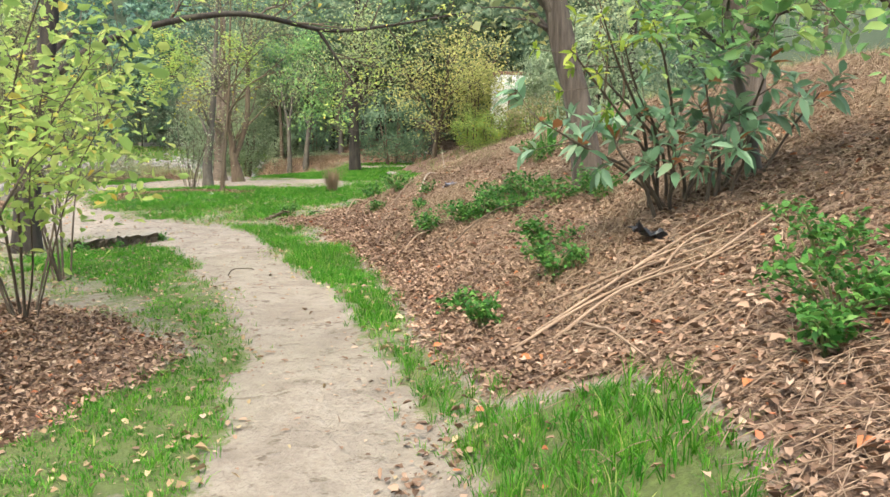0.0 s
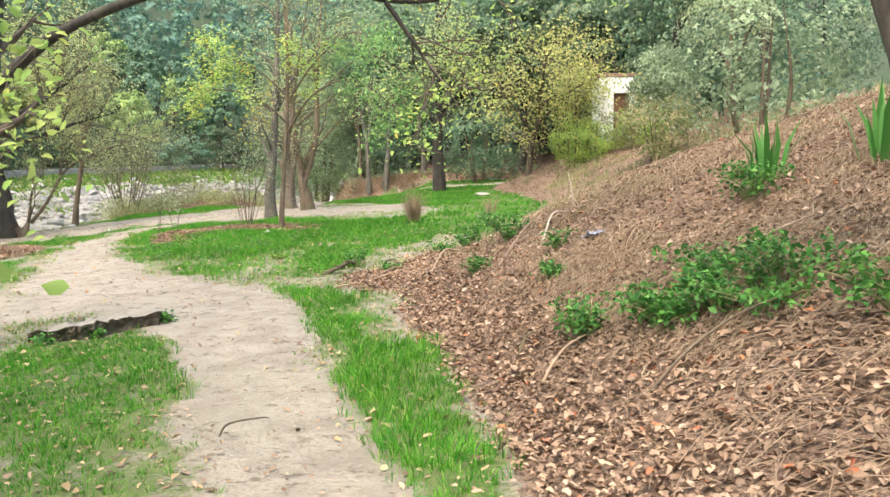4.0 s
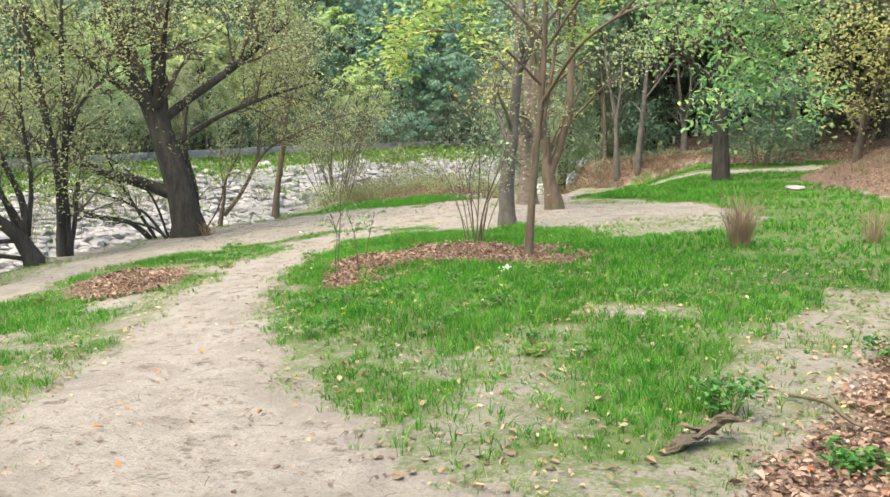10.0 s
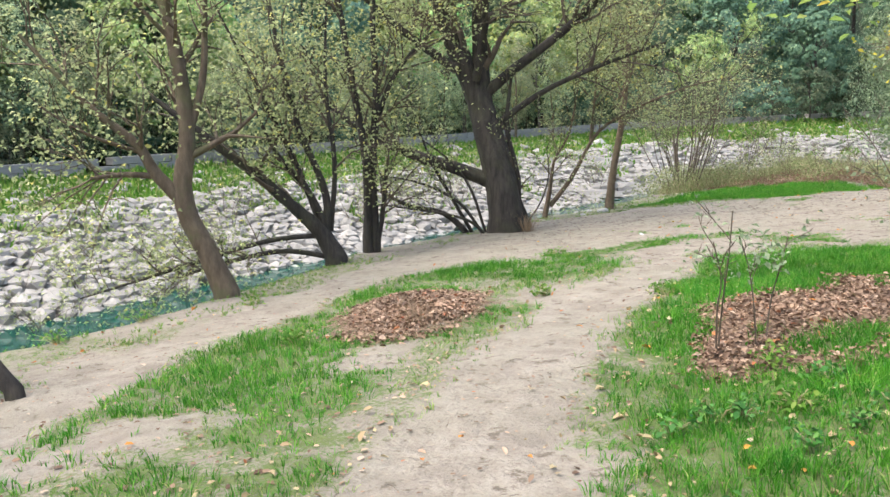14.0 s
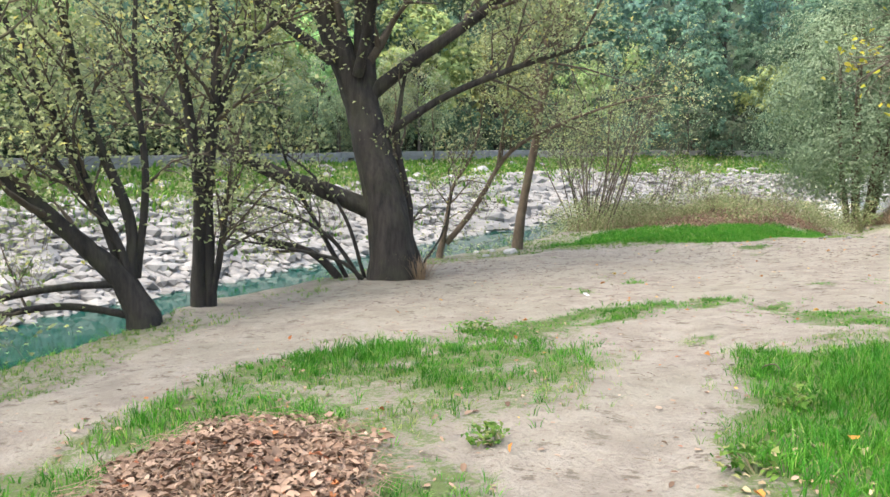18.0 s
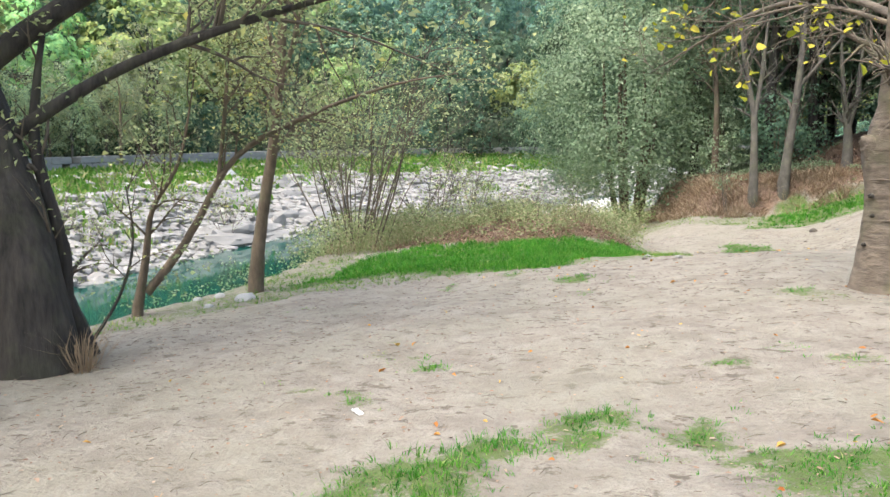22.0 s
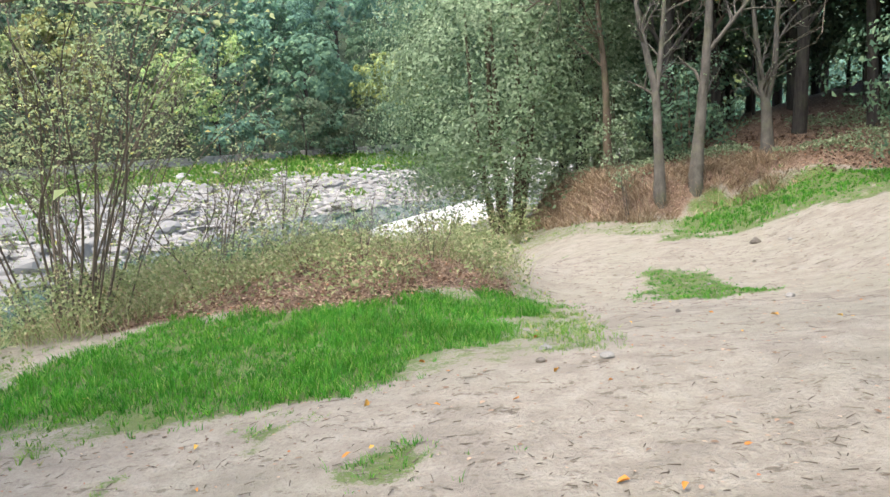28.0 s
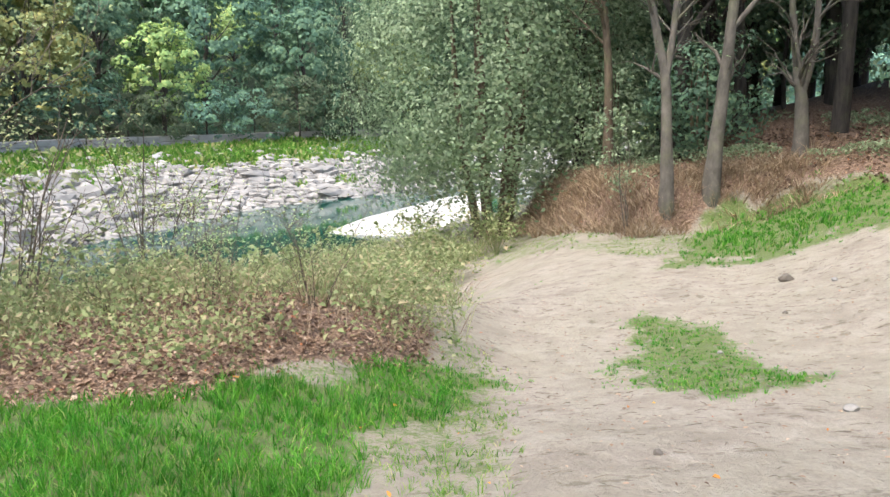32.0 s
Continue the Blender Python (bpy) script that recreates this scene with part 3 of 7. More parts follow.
LOW_PATCH = [(-3.45, 12.9), (-3.15, 12.2), (-2.5, 12.2), (-2.7, 13.2), (-3.16, 13.3)]
MEADOW = [(-6.7, 16.1), (-5.25, 14.5), (-4.2, 13.5), (-3.5, 13.3), (-3.0, 13.8), (-2.7, 15.0), (-2.4, 16.4), (-5.3, 16.6)]
SAPLING_LITTER = [(-4.2, 6.6), (-3.2, 6.9), (-2.0, 5.9), (-1.55, 5.3), (-1.8, 4.5), (-2.0, 3.8), (-3.2, 3.0), (-4.5, 4.5)]
LITTER_EDGE = [(-2.2, 12.0), (-2.4, 13), (-2.25, 14.3), (-2.0, 15.3), (-1.2, 16.6), (0.5, 17.6), (0.9, 18), (2, 12)]
VERGE = [(-2.9, 12.8), (-2.0, 12.2), (-1.3, 10.0), (-0.68, 8.1), (-0.18, 5.9), (0.02, 4.4), (0.25, 3.68), (0.5, 3.45), (0.95, 2.95), (0.85, 1.8), (0.15, 1.2), (0.03, 3.0), (-0.1, 3.7), (-0.45, 5.4), (-1.0, 7.0), (-1.55, 8.4), (-2.2, 10.3)]
BANK_STRIP = [(-11.8, 19.7), (-12.3, 20.3), (-11.8, 21.5), (-10.8, 22.3), (-10.6, 23.2), (-10.4, 24.0), (-9.66, 23.6), (-9.75, 22.8), (-9.9, 22.0), (-9.5, 20.9), (-9.8, 20.2), (-10.6, 20.2)]
FIELD = [(-6.9, 14.1), (-7.4, 15.2), (-8.2, 16.4), (-9.0, 19.0), (-9.4, 21.5), (-10.0, 22.8), (-11.8, 21.0), (-11.9, 19.5), (-11.1, 17.0), (-10.2, 15.2), (-8.4, 13.4), (-7.3, 13.4)]
RIVER_LAWN = [(-14.2, 29.1), (-14.5, 31.0), (-13.8, 33.6), (-12.3, 33.9), (-11.2, 33.8), (-10.8, 34.9), (-10.5, 35.6), (-9.65, 35.6), (-9.8, 33.6), (-10.05, 32.3), (-10.4, 31.3), (-10.8, 30.4), (-11.6, 30.2), (-12.45, 29.9), (-13.3, 30.3), (-13.75, 29.8)]
LEAF_PATCH = [(-14.5, 33.8), (-13.2, 33.7), (-11.7, 33.5), (-11.0, 34.2), (-10.4, 35.3), (-10.8, 36.6), (-12.3, 36.2), (-13.6, 35.6), (-14.9, 35.2)]
FAR_LAWN = [(-9.75, 40.6), (-8.2, 40.7), (-7.3, 43.9), (-6.7, 44.4), (-5.5, 44.2), (-3.5, 43.6), (1, 43.4), (1, 40.8), (-4.6, 39.2), (-6.3, 40.5), (-8.2, 40.5)]
TRACK_PATCH = [(-9.0, 36.9), (-8.5, 38.2), (-7.7, 37.2), (-7.4, 35.4), (-8.1, 33.9), (-8.6, 35.0)]
EAST_LAWN = [(-6.3, 28.5), (-6.4, 30.0), (-6.0, 34.0), (-4.2, 37.4), (3, 38), (3, 30), (-2.5, 28.0)]
SPOTS = [(-11.05, 25.5, 0.34), (-11.1, 24.46, 0.14), (-11.6, 24.8, 0.12), (-9.53, 24.13, 0.16), (-9.17, 23.7, 0.16), (-8.84, 23.9, 0.2), (-7.97, 25.5, 0.2), (-7.81, 27.6, 0.25), (-8.7, 25.4, 0.1), (-13.08, 27.7, 0.15), (-11.5, 26.4, 0.1), (-12.26, 28.8, 0.15), (-11.84, 29.0, 0.16), (-10.85, 26.7, 0.1), (-10.25, 28.2, 0.12), (-11.2, 29.8, 0.22), (-10.3, 29.2, 0.28), (-8.88, 25.6, 0.15), (-8.2, 25.77, 0.22), (-7.99, 27.83, 0.3), (-9.43, 23.8, 0.16), (-8.0, 22.5, 0.4), (-9.05, 22.2, 0.2)]
LEAF_HEAP = (-9.95, 18.3)
WEEDS = [(-10.0, 35.5), (-11.2, 40.0), (-12.2, 43.0), (-11.5, 48.0), (-16.5, 48.0), (-18.5, 42.0), (-18.0, 33.5), (-17.6, 28.0), (-15.3, 28.2), (-15.0, 31.0), (-14.4, 33.6), (-12.0, 35.4)]


def heap_far(x, y):
    """Distance from the middle of the leaf heap, which is longer along the path."""
    dx, dy = x - LEAF_HEAP[0], y - LEAF_HEAP[1]
    return np.hypot(0.77 * dx + 0.63 * dy, 0.6 * (-0.63 * dx + 0.77 * dy))


def band(line, x, y):
    """Signed distance to a strip of changing half width, positive inside."""
    best = np.full(np.shape(x), -1e9)
    for (ax, ay, aw), (bx, by, bw) in zip(line, line[1:]):
        ex, ey = bx - ax, by - ay
        u = np.clip(((x - ax) * ex + (y - ay) * ey) / (ex * ex + ey * ey), 0, 1)
        best = np.maximum(best, aw + (bw - aw) * u - np.hypot(x - ax - u * ex, y - ay - u * ey))
    return best


def covers(x, y):
    """Lush grass, thin grass, leaf litter and tall weeds, each from 0 to 1."""
    wob = 0.5 * (vnoise(x, y, 0.9, 1) - 0.5) + 0.3 * (vnoise(x, y, 0.33, 2) - 0.5)
    lush = np.maximum.reduce([inside(p, x, y) for p in (ISLAND, BACK_LAWN, RIVER_LAWN, FAR_LAWN, EAST_LAWN, FRONT_PATCH)] + [inside(TRACK_PATCH, x, y) - 0.1] + [inside(LEFT_LAWN, x, y) + 0.06, inside(LOW_PATCH, x, y) - 0.3] + [inside(BANK_STRIP, x, y) - 0.08, inside(EAST_PATCH, x, y) + 0.1] + [inside(MID_PATCH, x, y) + 0.05])
    verge = inside(VERGE, x, y)
    spots = np.maximum.reduce([0.85 * r - np.hypot(x - a, y - b) for a, b, r in SPOTS]) + 0.55 * (vnoise(x, y, 0.22, 17) - 0.5)
    lush = np.maximum.reduce([lush, verge, spots - 0.14])
    dirt = np.maximum.reduce([band(TRAIL, x, y), band(BRANCH_TRAIL, x, y) - 0.15, band(BANK_TRAIL, x, y) - 0.05, band(BACK_TRAIL, x, y) - 0.1, inside(CLEARING, x, y)])
    hill = np.maximum(inside(FOOT, x, y) + 0.15, inside(CUT, x, y) - 0.1)
    heap = 0.62 - heap_far(x, y)
    litter = np.maximum.reduce([hill, inside(LITTER_EDGE, x, y), inside(BED, x, y) - 0.45 * smooth(0.45, 0.65, vnoise(x, y, 0.7, 37)), inside(LEAF_PATCH, x, y) + 0.25, inside(SAPLING_LITTER, x, y)])
    weeds = smooth(-0.3, 0.6, inside(WEEDS, x, y) + wob)
    litter = smooth(-0.12, 0.18, litter + 0.7 * wob) * (1 - 0.96 * smooth(-0.12, 0.1, np.maximum(verge, inside(FAR_LAWN, x, y)) + 0.6 * wob))
    litter = np.maximum(litter, smooth(-0.1, 0.1, heap + 0.3 * wob))
    lush = lush - 0.3 * smooth(0.5, 0.75, vnoise(x, y, 0.6, 26)) * np.where(verge > -0.1, 0.7, 1.0)
    patchy = smooth(0.40, 0.58, 0.65 * vnoise(x, y, 0.8, 18) + 0.35 * vnoise(x, y, 0.3, 20))
    meadow = np.maximum(1.2 * smooth(-0.15, 0.25, inside(MEADOW, x, y) + 0.7 * wob) * (0.35 + 0.65 * patchy), 0.95 * smooth(-0.15, 0.25, inside(FIELD, x, y) + 0.6 * wob) * (0.15 + 0.85 * patchy))
    lush = np.maximum(smooth(-0.22, 0.24, lush + 0.8 * wob), 0.65 * meadow) * (1 - smooth(0.5, 1.0, litter))
    sparse = np.maximum(smooth(-0.2, 0.2, inside(CLEARING, x, y)), smooth(-0.5, -0.1, inside(BANK_STRIP, x, y))) * (inside(RIVER_LAWN, x, y) < -0.3)
    lush = lush * (1 - sparse * (1 - 0.35 - 0.6 * smooth(0.22, 0.55, 0.6 * vnoise(x, y, 0.12, 29) + 0.4 * vnoise(x, y, 0.35, 30))))
    lush = np.maximum(lush, smooth(-0.15, 0.15, inside(MID_PATCH, x, y) + wob) * (0.45 + 0.5 * smooth(0.25, 0.55, vnoise(x, y, 0.25, 32))))
    lush = np.maximum(lush, 0.8 * smooth(0.0, 0.4, inside(TRACK_PATCH, x, y) + 1.6 * wob))
    bare = smooth(-0.15, 0.15, dirt + 0.5 * wob) * (1 - smooth(-0.05, 0.1, spots))
    lush = lush * (1 - smooth(-0.12, 0.12, np.maximum(band(TRAIL, x, y), band(BANK_TRAIL, x, y)) + 0.4 * wob))
    thin = (1 - bare) * (1 - lush) * (1 - litter) * (1 - weeds) * smooth(0.12, 0.5, vnoise(x, y, 1.3, 5) + 0.1)
    return lush, thin, litter, weeds


STEP = 0.06
GRID_X, GRID_Y = np.arange(-20.5, 8.5, STEP), np.arange(-2.0, 52.5, STEP)
COVER = [c.astype(np.float32) for c in covers(*np.meshgrid(GRID_X, GRID_Y))]


def cover_at(kind, x, y):
    """The cover (0 lush, 1 thin, 2 litter, 3 weeds) near a place."""
    i = np.clip(((y - GRID_Y[0]) / STEP).round().astype(int), 0, len(GRID_Y) - 1)
    j = np.clip(((x - GRID_X[0]) / STEP).round().astype(int), 0, len(GRID_X) - 1)
    return COVER[kind][i, j]


def heap_z(x, y):
    """The rise of the leaf heap over the ground."""
    return 0.09 * np.exp(-((heap_far(x, y) / 0.55) ** 2.4)) * (0.7 + 0.6 * vnoise(x, y, 0.3, 28))


# ---- ground ----
def build_ground():
    gx = np.unique(np.concatenate([[-400, -300, -220, -160, -120, -95, -80], np.arange(-70, -26, 2.5), np.arange(-26, -16, 0.5), np.arange(-16, 3.2, 0.13), np.arange(3.2, 10, 0.4), np.arange(10, 40, 2.5), [50, 70, 100, 160, 250, 400]]))
    gy = np.unique(np.concatenate([[-300, -200, -120, -80, -50], np.arange(-40, -2, 2.0), np.arange(-2, 34, 0.13), np.arange(34, 52, 0.22), np.arange(52, 100, 2.0), [110, 125, 150, 190, 250, 320, 400]]))
    x, y = np.meshgrid(gx, gy)
    z = ground_z(x, y)
    _, _, litter, _ = cov = covers(x, y)
    z = z + litter * 0.05 * (vnoise(x, y, 0.3, 8) + 0.6 * vnoise(x, y, 0.14, 9) - 0.8) + heap_z(x, y)
    n, m = len(gy), len(gx)
    i = (np.arange(n - 1)[:, None] * m + np.arange(m - 1)[None]).ravel()
    me = mesh_of("ground", np.stack([x, y, z], -1).reshape(-1, 3), np.stack([i, i + 1, i + m + 1, i + m], -1), SOIL)
    far = (x < -24.5) | (y > 80)
    rocky = inside(FAR, x, y)
    green = np.clip(0.8 * cov[0] + 0.46 * cov[1] + 0.35 * cov[3], 0, 1)
    green = np.where((rocky > 4.0) & (rocky <= 11.5), 0.85, green)
    brown = np.where(rocky > 0, 0.0, cov[2])
    green = np.where(rocky > 11.5, 1.0, green)
    gravel = smooth(-2.5, -1.0, rocky) * smooth(5.2, 3.6, rocky + 1.6 * (vnoise(x, y, 2.5, 19) - 0.5)) * (x < 8)
    att = me.color_attributes.new("cover", "FLOAT_COLOR", "POINT")
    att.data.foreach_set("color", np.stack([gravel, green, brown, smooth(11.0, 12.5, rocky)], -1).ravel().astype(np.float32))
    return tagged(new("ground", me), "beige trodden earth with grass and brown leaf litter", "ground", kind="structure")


build_ground()
river = new("water", mesh_of("water", [(-26.5, -300, WATER), (-10, -300, WATER), (-9.0, 60, WATER), (-4, 76, WATER), (60, 100, WATER), (60, 118, WATER), (-3, 95, WATER), (-17, 82, WATER), (-26.5, 66, WATER)], [[(0, 1, 2, 8)], [(8, 2, 3, 7)], [(7, 3, 4, 6)], [(6, 4, 5)]][:3] + [[(6, 4, 5)]], WATER_LOOK, False))
tagged(river, "still green river water below the bank", "water", kind="structure")

# ---- trees that stand near the walk ----
def leafy_tree(name, label, limbs, look_bark, look_leaf, seed, twigs=7, twig_length=0.9, second=4, leaf=0.06, per=10, spread=0.10, crown_label="", rough=0.04, sides=10, rise=0.35, start=0.35, flat=0.4, bare_first=False, full=False, tints=None, share=0.5):
    """A tree from limbs (points with radii, the first one the trunk), with shoots, twigs and leaves on the twigs."""
    rng = np.random.default_rng(seed)
    base = np.array(limbs[0][0][0], float)
    root = thing(name, label, "tree", tuple(base))
    thin, tips, sprays = [], [], []
    for n, (pts, rad) in enumerate(limbs):
        line, r = rounded(np.array(pts, float) - base, rad, 9 if sides > 11 else 5)
        if n == 0:
            r = r * (1 + (0.35 if sides > 11 else 0.45) * np.exp(-np.arange(len(r)) / (4.5 if sides > 11 else 2.2)))
            line[0, 2] -= 0.5
        wobble = rng.normal(size=line.shape) * r[:, None] * (0.008 if sides > 11 else 0.035)
        wobble[0] = 0
        part("trunk" if n == 0 else "limb", mesh_of("trunk" if n == 0 else "limb", *tubes([(line + wobble, r)], sides, rough, seed + n), look_bark), root)
        if n == 0 and bare_first:
            continue
        if len(pts) == 3 and rad[0] > 0.12:
            continue
        for s in shoots(rng, line, r, twigs, twig_length * rng.uniform(0.8, 1.2), rise, start, thick=0.5, least=0.006):
            thin.append(s)
            kept = sprays if tints and n in tints else tips
            for q in shoots(rng, s[0], s[1], second, twig_length * 0.5, rise * 0.5, 0.25, 0.3, 4, 0.6, 0.003):
                thin.append(q)
                kept.append(q[0][1:])
            kept.append(s[0][2:])
    if thin:
        tagged(part("twig_mass", mesh_of("twig_mass", *tubes(thin, 4, 0, seed), BARK_TWIG if look_bark is BARK_DARK else look_bark), root), kind="stuff")
    if tips and per:
        tips = np.vstack(tips)
        centres = np.repeat(tips, per, 0)[rng.random(len(tips) * per) < share]
        part("crown", mesh_of("crown", *leaves(rng, centres, leaf, spread, flat, 0.55 if leaf < 0.09 else 0.75, 0.15, 0.18, full), look_leaf), root, crown_label)
    if sprays:
        sprays = np.vstack(sprays)
        centres = np.repeat(sprays, per, 0)
        centres = centres + np.stack([0 * centres[:, 0], 0 * centres[:, 0], -np.abs(rng.normal(size=len(centres))) * 0.16], 1)
        part("leaf_spray", mesh_of("leaf_spray", *leaves(rng, centres, leaf * 0.9, spread, 0.6, 0.45, 0.5, 0.1, full), list(tints.values())[0]), root, "fresh green hanging leaves")
    return root


leafy_tree("riverbank_tree", "large dark forked tree with fissured bark on the river bank", [
    ([(-14.4, 25.25, -0.5), (-14.52, 25.28, 0.4), (-14.82, 25.33, 1.3), (-15.08, 25.36, 2.0), (-15.35, 25.2, 2.8), (-15.65, 25.0, 3.8), (-16.0, 24.8, 5.6), (-16.3, 24.5, 8.0)], (0.285, 0.29, 0.275, 0.24, 0.20, 0.18, 0.13, 0.06)),
    ([(-15.0, 25.38, 1.8), (-15.05, 25.42, 2.4), (-15.08, 25.45, 3.5), (-15.0, 25.5, 5.4), (-14.8, 25.7, 7.6)], (0.2, 0.165, 0.145, 0.10, 0.04)),
    ([(-14.6, 25.3, 0.42), (-15.3, 24.85, 0.75), (-15.8, 24.5, 0.95), (-16.3, 24.0, 1.3), (-16.9, 23.5, 1.8), (-17.6, 23.0, 2.6)], (0.15, 0.12, 0.11, 0.09, 0.06, 0.03)),
] + [
    ([(-15.0, 25.4, 2.1), (-14.5, 25.7, 2.55), (-13.9, 26.1, 3.05), (-13.3, 26.5, 3.6), (-12.6, 27.0, 4.3)], (0.11, 0.095, 0.085, 0.07, 0.03)),
    ([(-14.85, 25.4, 1.45), (-14.4, 25.75, 1.85), (-13.9, 26.1, 2.2), (-13.0, 26.6, 2.6), (-12.0, 27.0, 2.9)], (0.07, 0.06, 0.05, 0.04, 0.02)),
    ([(-15.0, 25.2, 2.4), (-14.6, 25.0, 3.2), (-14.0, 24.4, 3.9), (-13.2, 23.6, 4.5)], (0.08, 0.07, 0.05, 0.02)),
    ([(-15.3, 25.0, 2.6), (-15.9, 24.3, 3.3), (-16.4, 23.4, 4.2), (-16.9, 22.6, 5.2)], (0.09, 0.07, 0.05, 0.02)),
], BARK_DARK, OLIVE_LEAF, 3, 12, 2.0, 6, 0.075, 13, 0.3, "sparse small olive leaves", 0.05, 26, 0.25, 0.45, share=0.5)
leafy_tree("bank_shoots", "thin dark arching stems at the foot of the bank tree", [
    ([(-15.2, 25.1, -0.6), (-15.6, 24.8, -0.15), (-16.1, 24.3, 0.05), (-16.6, 23.9, 0.4)], (0.06, 0.05, 0.04, 0.015)),
    ([(-15.2, 25.2, -0.6), (-15.5, 24.9, 0.2), (-15.7, 24.6, 0.9), (-15.9, 24.4, 1.7)], (0.04, 0.035, 0.025, 0.01)),
    ([(-14.5, 25.7, -0.5), (-14.45, 25.7, 0.5), (-14.6, 25.6, 1.5), (-14.5, 25.7, 2.6)], (0.07, 0.06, 0.05, 0.02)),
    ([(-14.3, 25.8, -0.5), (-14.5, 25.7, 0.2), (-14.7, 25.5, 0.9)], (0.09, 0.06, 0.02)),
    ([(-14.8, 25.0, -0.5), (-15.1, 24.7, 0.1), (-15.6, 24.2, 0.5), (-16.2, 23.6, 0.7)], (0.035, 0.03, 0.022, 0.008)),
    ([(-14.75, 25.0, -0.5), (-15.0, 24.7, -0.2), (-15.6, 24.1, 0.0), (-16.3, 23.3, 0.2)], (0.03, 0.026, 0.02, 0.007)),
    ([(-14.8, 25.1, -0.5), (-15.0, 24.9, 0.4), (-15.35, 24.6, 1.0), (-15.9, 24.2, 1.5)], (0.03, 0.025, 0.018, 0.007)),
    ([(-14.2, 25.6, -0.4), (-13.95, 25.8, 0.1), (-13.85, 25.9, 0.6), (-13.9, 25.9, 1.1)], (0.018, 0.015, 0.011, 0.005)),
], BARK_DARK, OLIVE_LEAF, 4, 6, 0.7, 3, 0.06, 4, 0.12, "", 0.05, 8)
leafy_tree("leaning_tree", "leaning brown knotty tree with a side limb on the bank", [
    ([(-13.7, 18.65, -0.42), (-13.8, 18.45, 0.2), (-13.92, 18.25, 0.9), (-13.85, 18.35, 1.7), (-13.9, 18.3, 2.8), (-14.1, 18.15, 4.4), (-14.2, 18.15, 6.5)], (0.14, 0.125, 0.125, 0.095, 0.085, 0.06, 0.02)),
    ([(-13.92, 18.25, 0.85), (-14.05, 18.0, 1.2), (-14.15, 17.8, 1.6), (-14.4, 17.35, 2.1), (-14.8, 16.85, 2.9)], (0.10, 0.075, 0.06, 0.04, 0.02)),
    ([(-14.05, 18.0, 1.18), (-14.2, 17.65, 1.22), (-14.35, 17.3, 1.2)], (0.04, 0.035, 0.02)),
    ([(-13.85, 18.35, 1.6), (-13.7, 18.55, 2.4), (-13.65, 18.65, 3.4), (-13.5, 18.85, 4.6)], (0.05, 0.045, 0.03, 0.015)),
], BARK_BROWN, OLIVE_LEAF, 5, 10, 1.6, 5, 0.07, 10, 0.3, "sparse olive and yellow leaves", 0.05, 18, 0.3, 0.4, share=0.5)
leafy_tree("low_spreading_tree", "low tree with long boughs leaning over the water", [
    ([(-14.8, 21.4, -0.55), (-14.95, 21.2, 0.0), (-15.2, 20.8, 0.5), (-15.5, 20.4, 1.0), (-15.85, 19.8, 1.6), (-16.4, 19.2, 2.3)], (0.15, 0.13, 0.09, 0.085, 0.07, 0.03)),
    ([(-14.9, 21.3, 0.0), (-14.92, 21.3, 0.7), (-15.1, 21.0, 1.7), (-15.2, 20.8, 2.9), (-15.4, 20.7, 4.4)], (0.07, 0.06, 0.05, 0.04, 0.015)),
    ([(-14.85, 21.3, -0.1), (-15.0, 21.1, 0.6), (-15.3, 20.7, 1.3), (-15.5, 20.4, 2.2)], (0.05, 0.045, 0.035, 0.015)),
    ([(-14.95, 21.25, 0.0), (-15.15, 21.0, 1.0), (-15.45, 20.6, 2.2), (-15.8, 20.1, 3.6)], (0.05, 0.045, 0.035, 0.012)),
    ([(-14.88, 21.35, 0.0), (-14.8, 21.45, 1.1), (-14.85, 21.4, 2.3), (-14.8, 21.5, 3.8)], (0.045, 0.04, 0.03, 0.01)),
    ([(-14.9, 21.3, -0.05), (-15.4, 20.5, -0.08), (-15.9, 19.6, -0.3), (-16.3, 18.8, -0.5), (-16.7, 18.0, -0.7)], (0.045, 0.04, 0.035, 0.025, 0.01)),
    ([(-14.8, 21.4, -0.45), (-15.3, 20.8, -0.28), (-15.6, 20.1, -0.32), (-16.0, 19.3, -0.5)], (0.045, 0.04, 0.035, 0.015)),
], BARK_DARK, OLIVE_LEAF, 6, 12, 1.2, 4, 0.07, 10, 0.3, "", 0.04, 9, 0.4, 0.3, share=0.5)
leafy_tree("double_stem_tree", "slim tree with two mossy stems on the river bank", [
    ([(-15.3, 22.5, -0.58), (-15.22, 22.5, 0.9), (-15.3, 22.4, 2.1), (-15.4, 22.3, 3.3), (-15.6, 22.2, 5.0)], (0.08, 0.07, 0.06, 0.05, 0.015)),
    ([(-15.2, 22.6, -0.58), (-15.2, 22.6, 0.8), (-15.1, 22.7, 2.1), (-15.1, 22.7, 3.3), (-15.0, 22.8, 5.2)], (0.085, 0.075, 0.065, 0.05, 0.015)),
    ([(-15.15, 22.65, 1.6), (-14.9, 22.9, 2.4), (-14.6, 23.2, 2.9), (-14.2, 23.6, 3.4)], (0.05, 0.04, 0.03, 0.01)),
    ([(-15.15, 22.6, -0.4), (-15.05, 22.7, 0.3), (-15.0, 22.75, 0.95)], (0.05, 0.04, 0.02)),
], BARK_DARK, OLIVE_LEAF, 7, 12, 1.3, 5, 0.07, 9, 0.3, "", 0.04, 9, 0.4, 0.35, share=0.5)
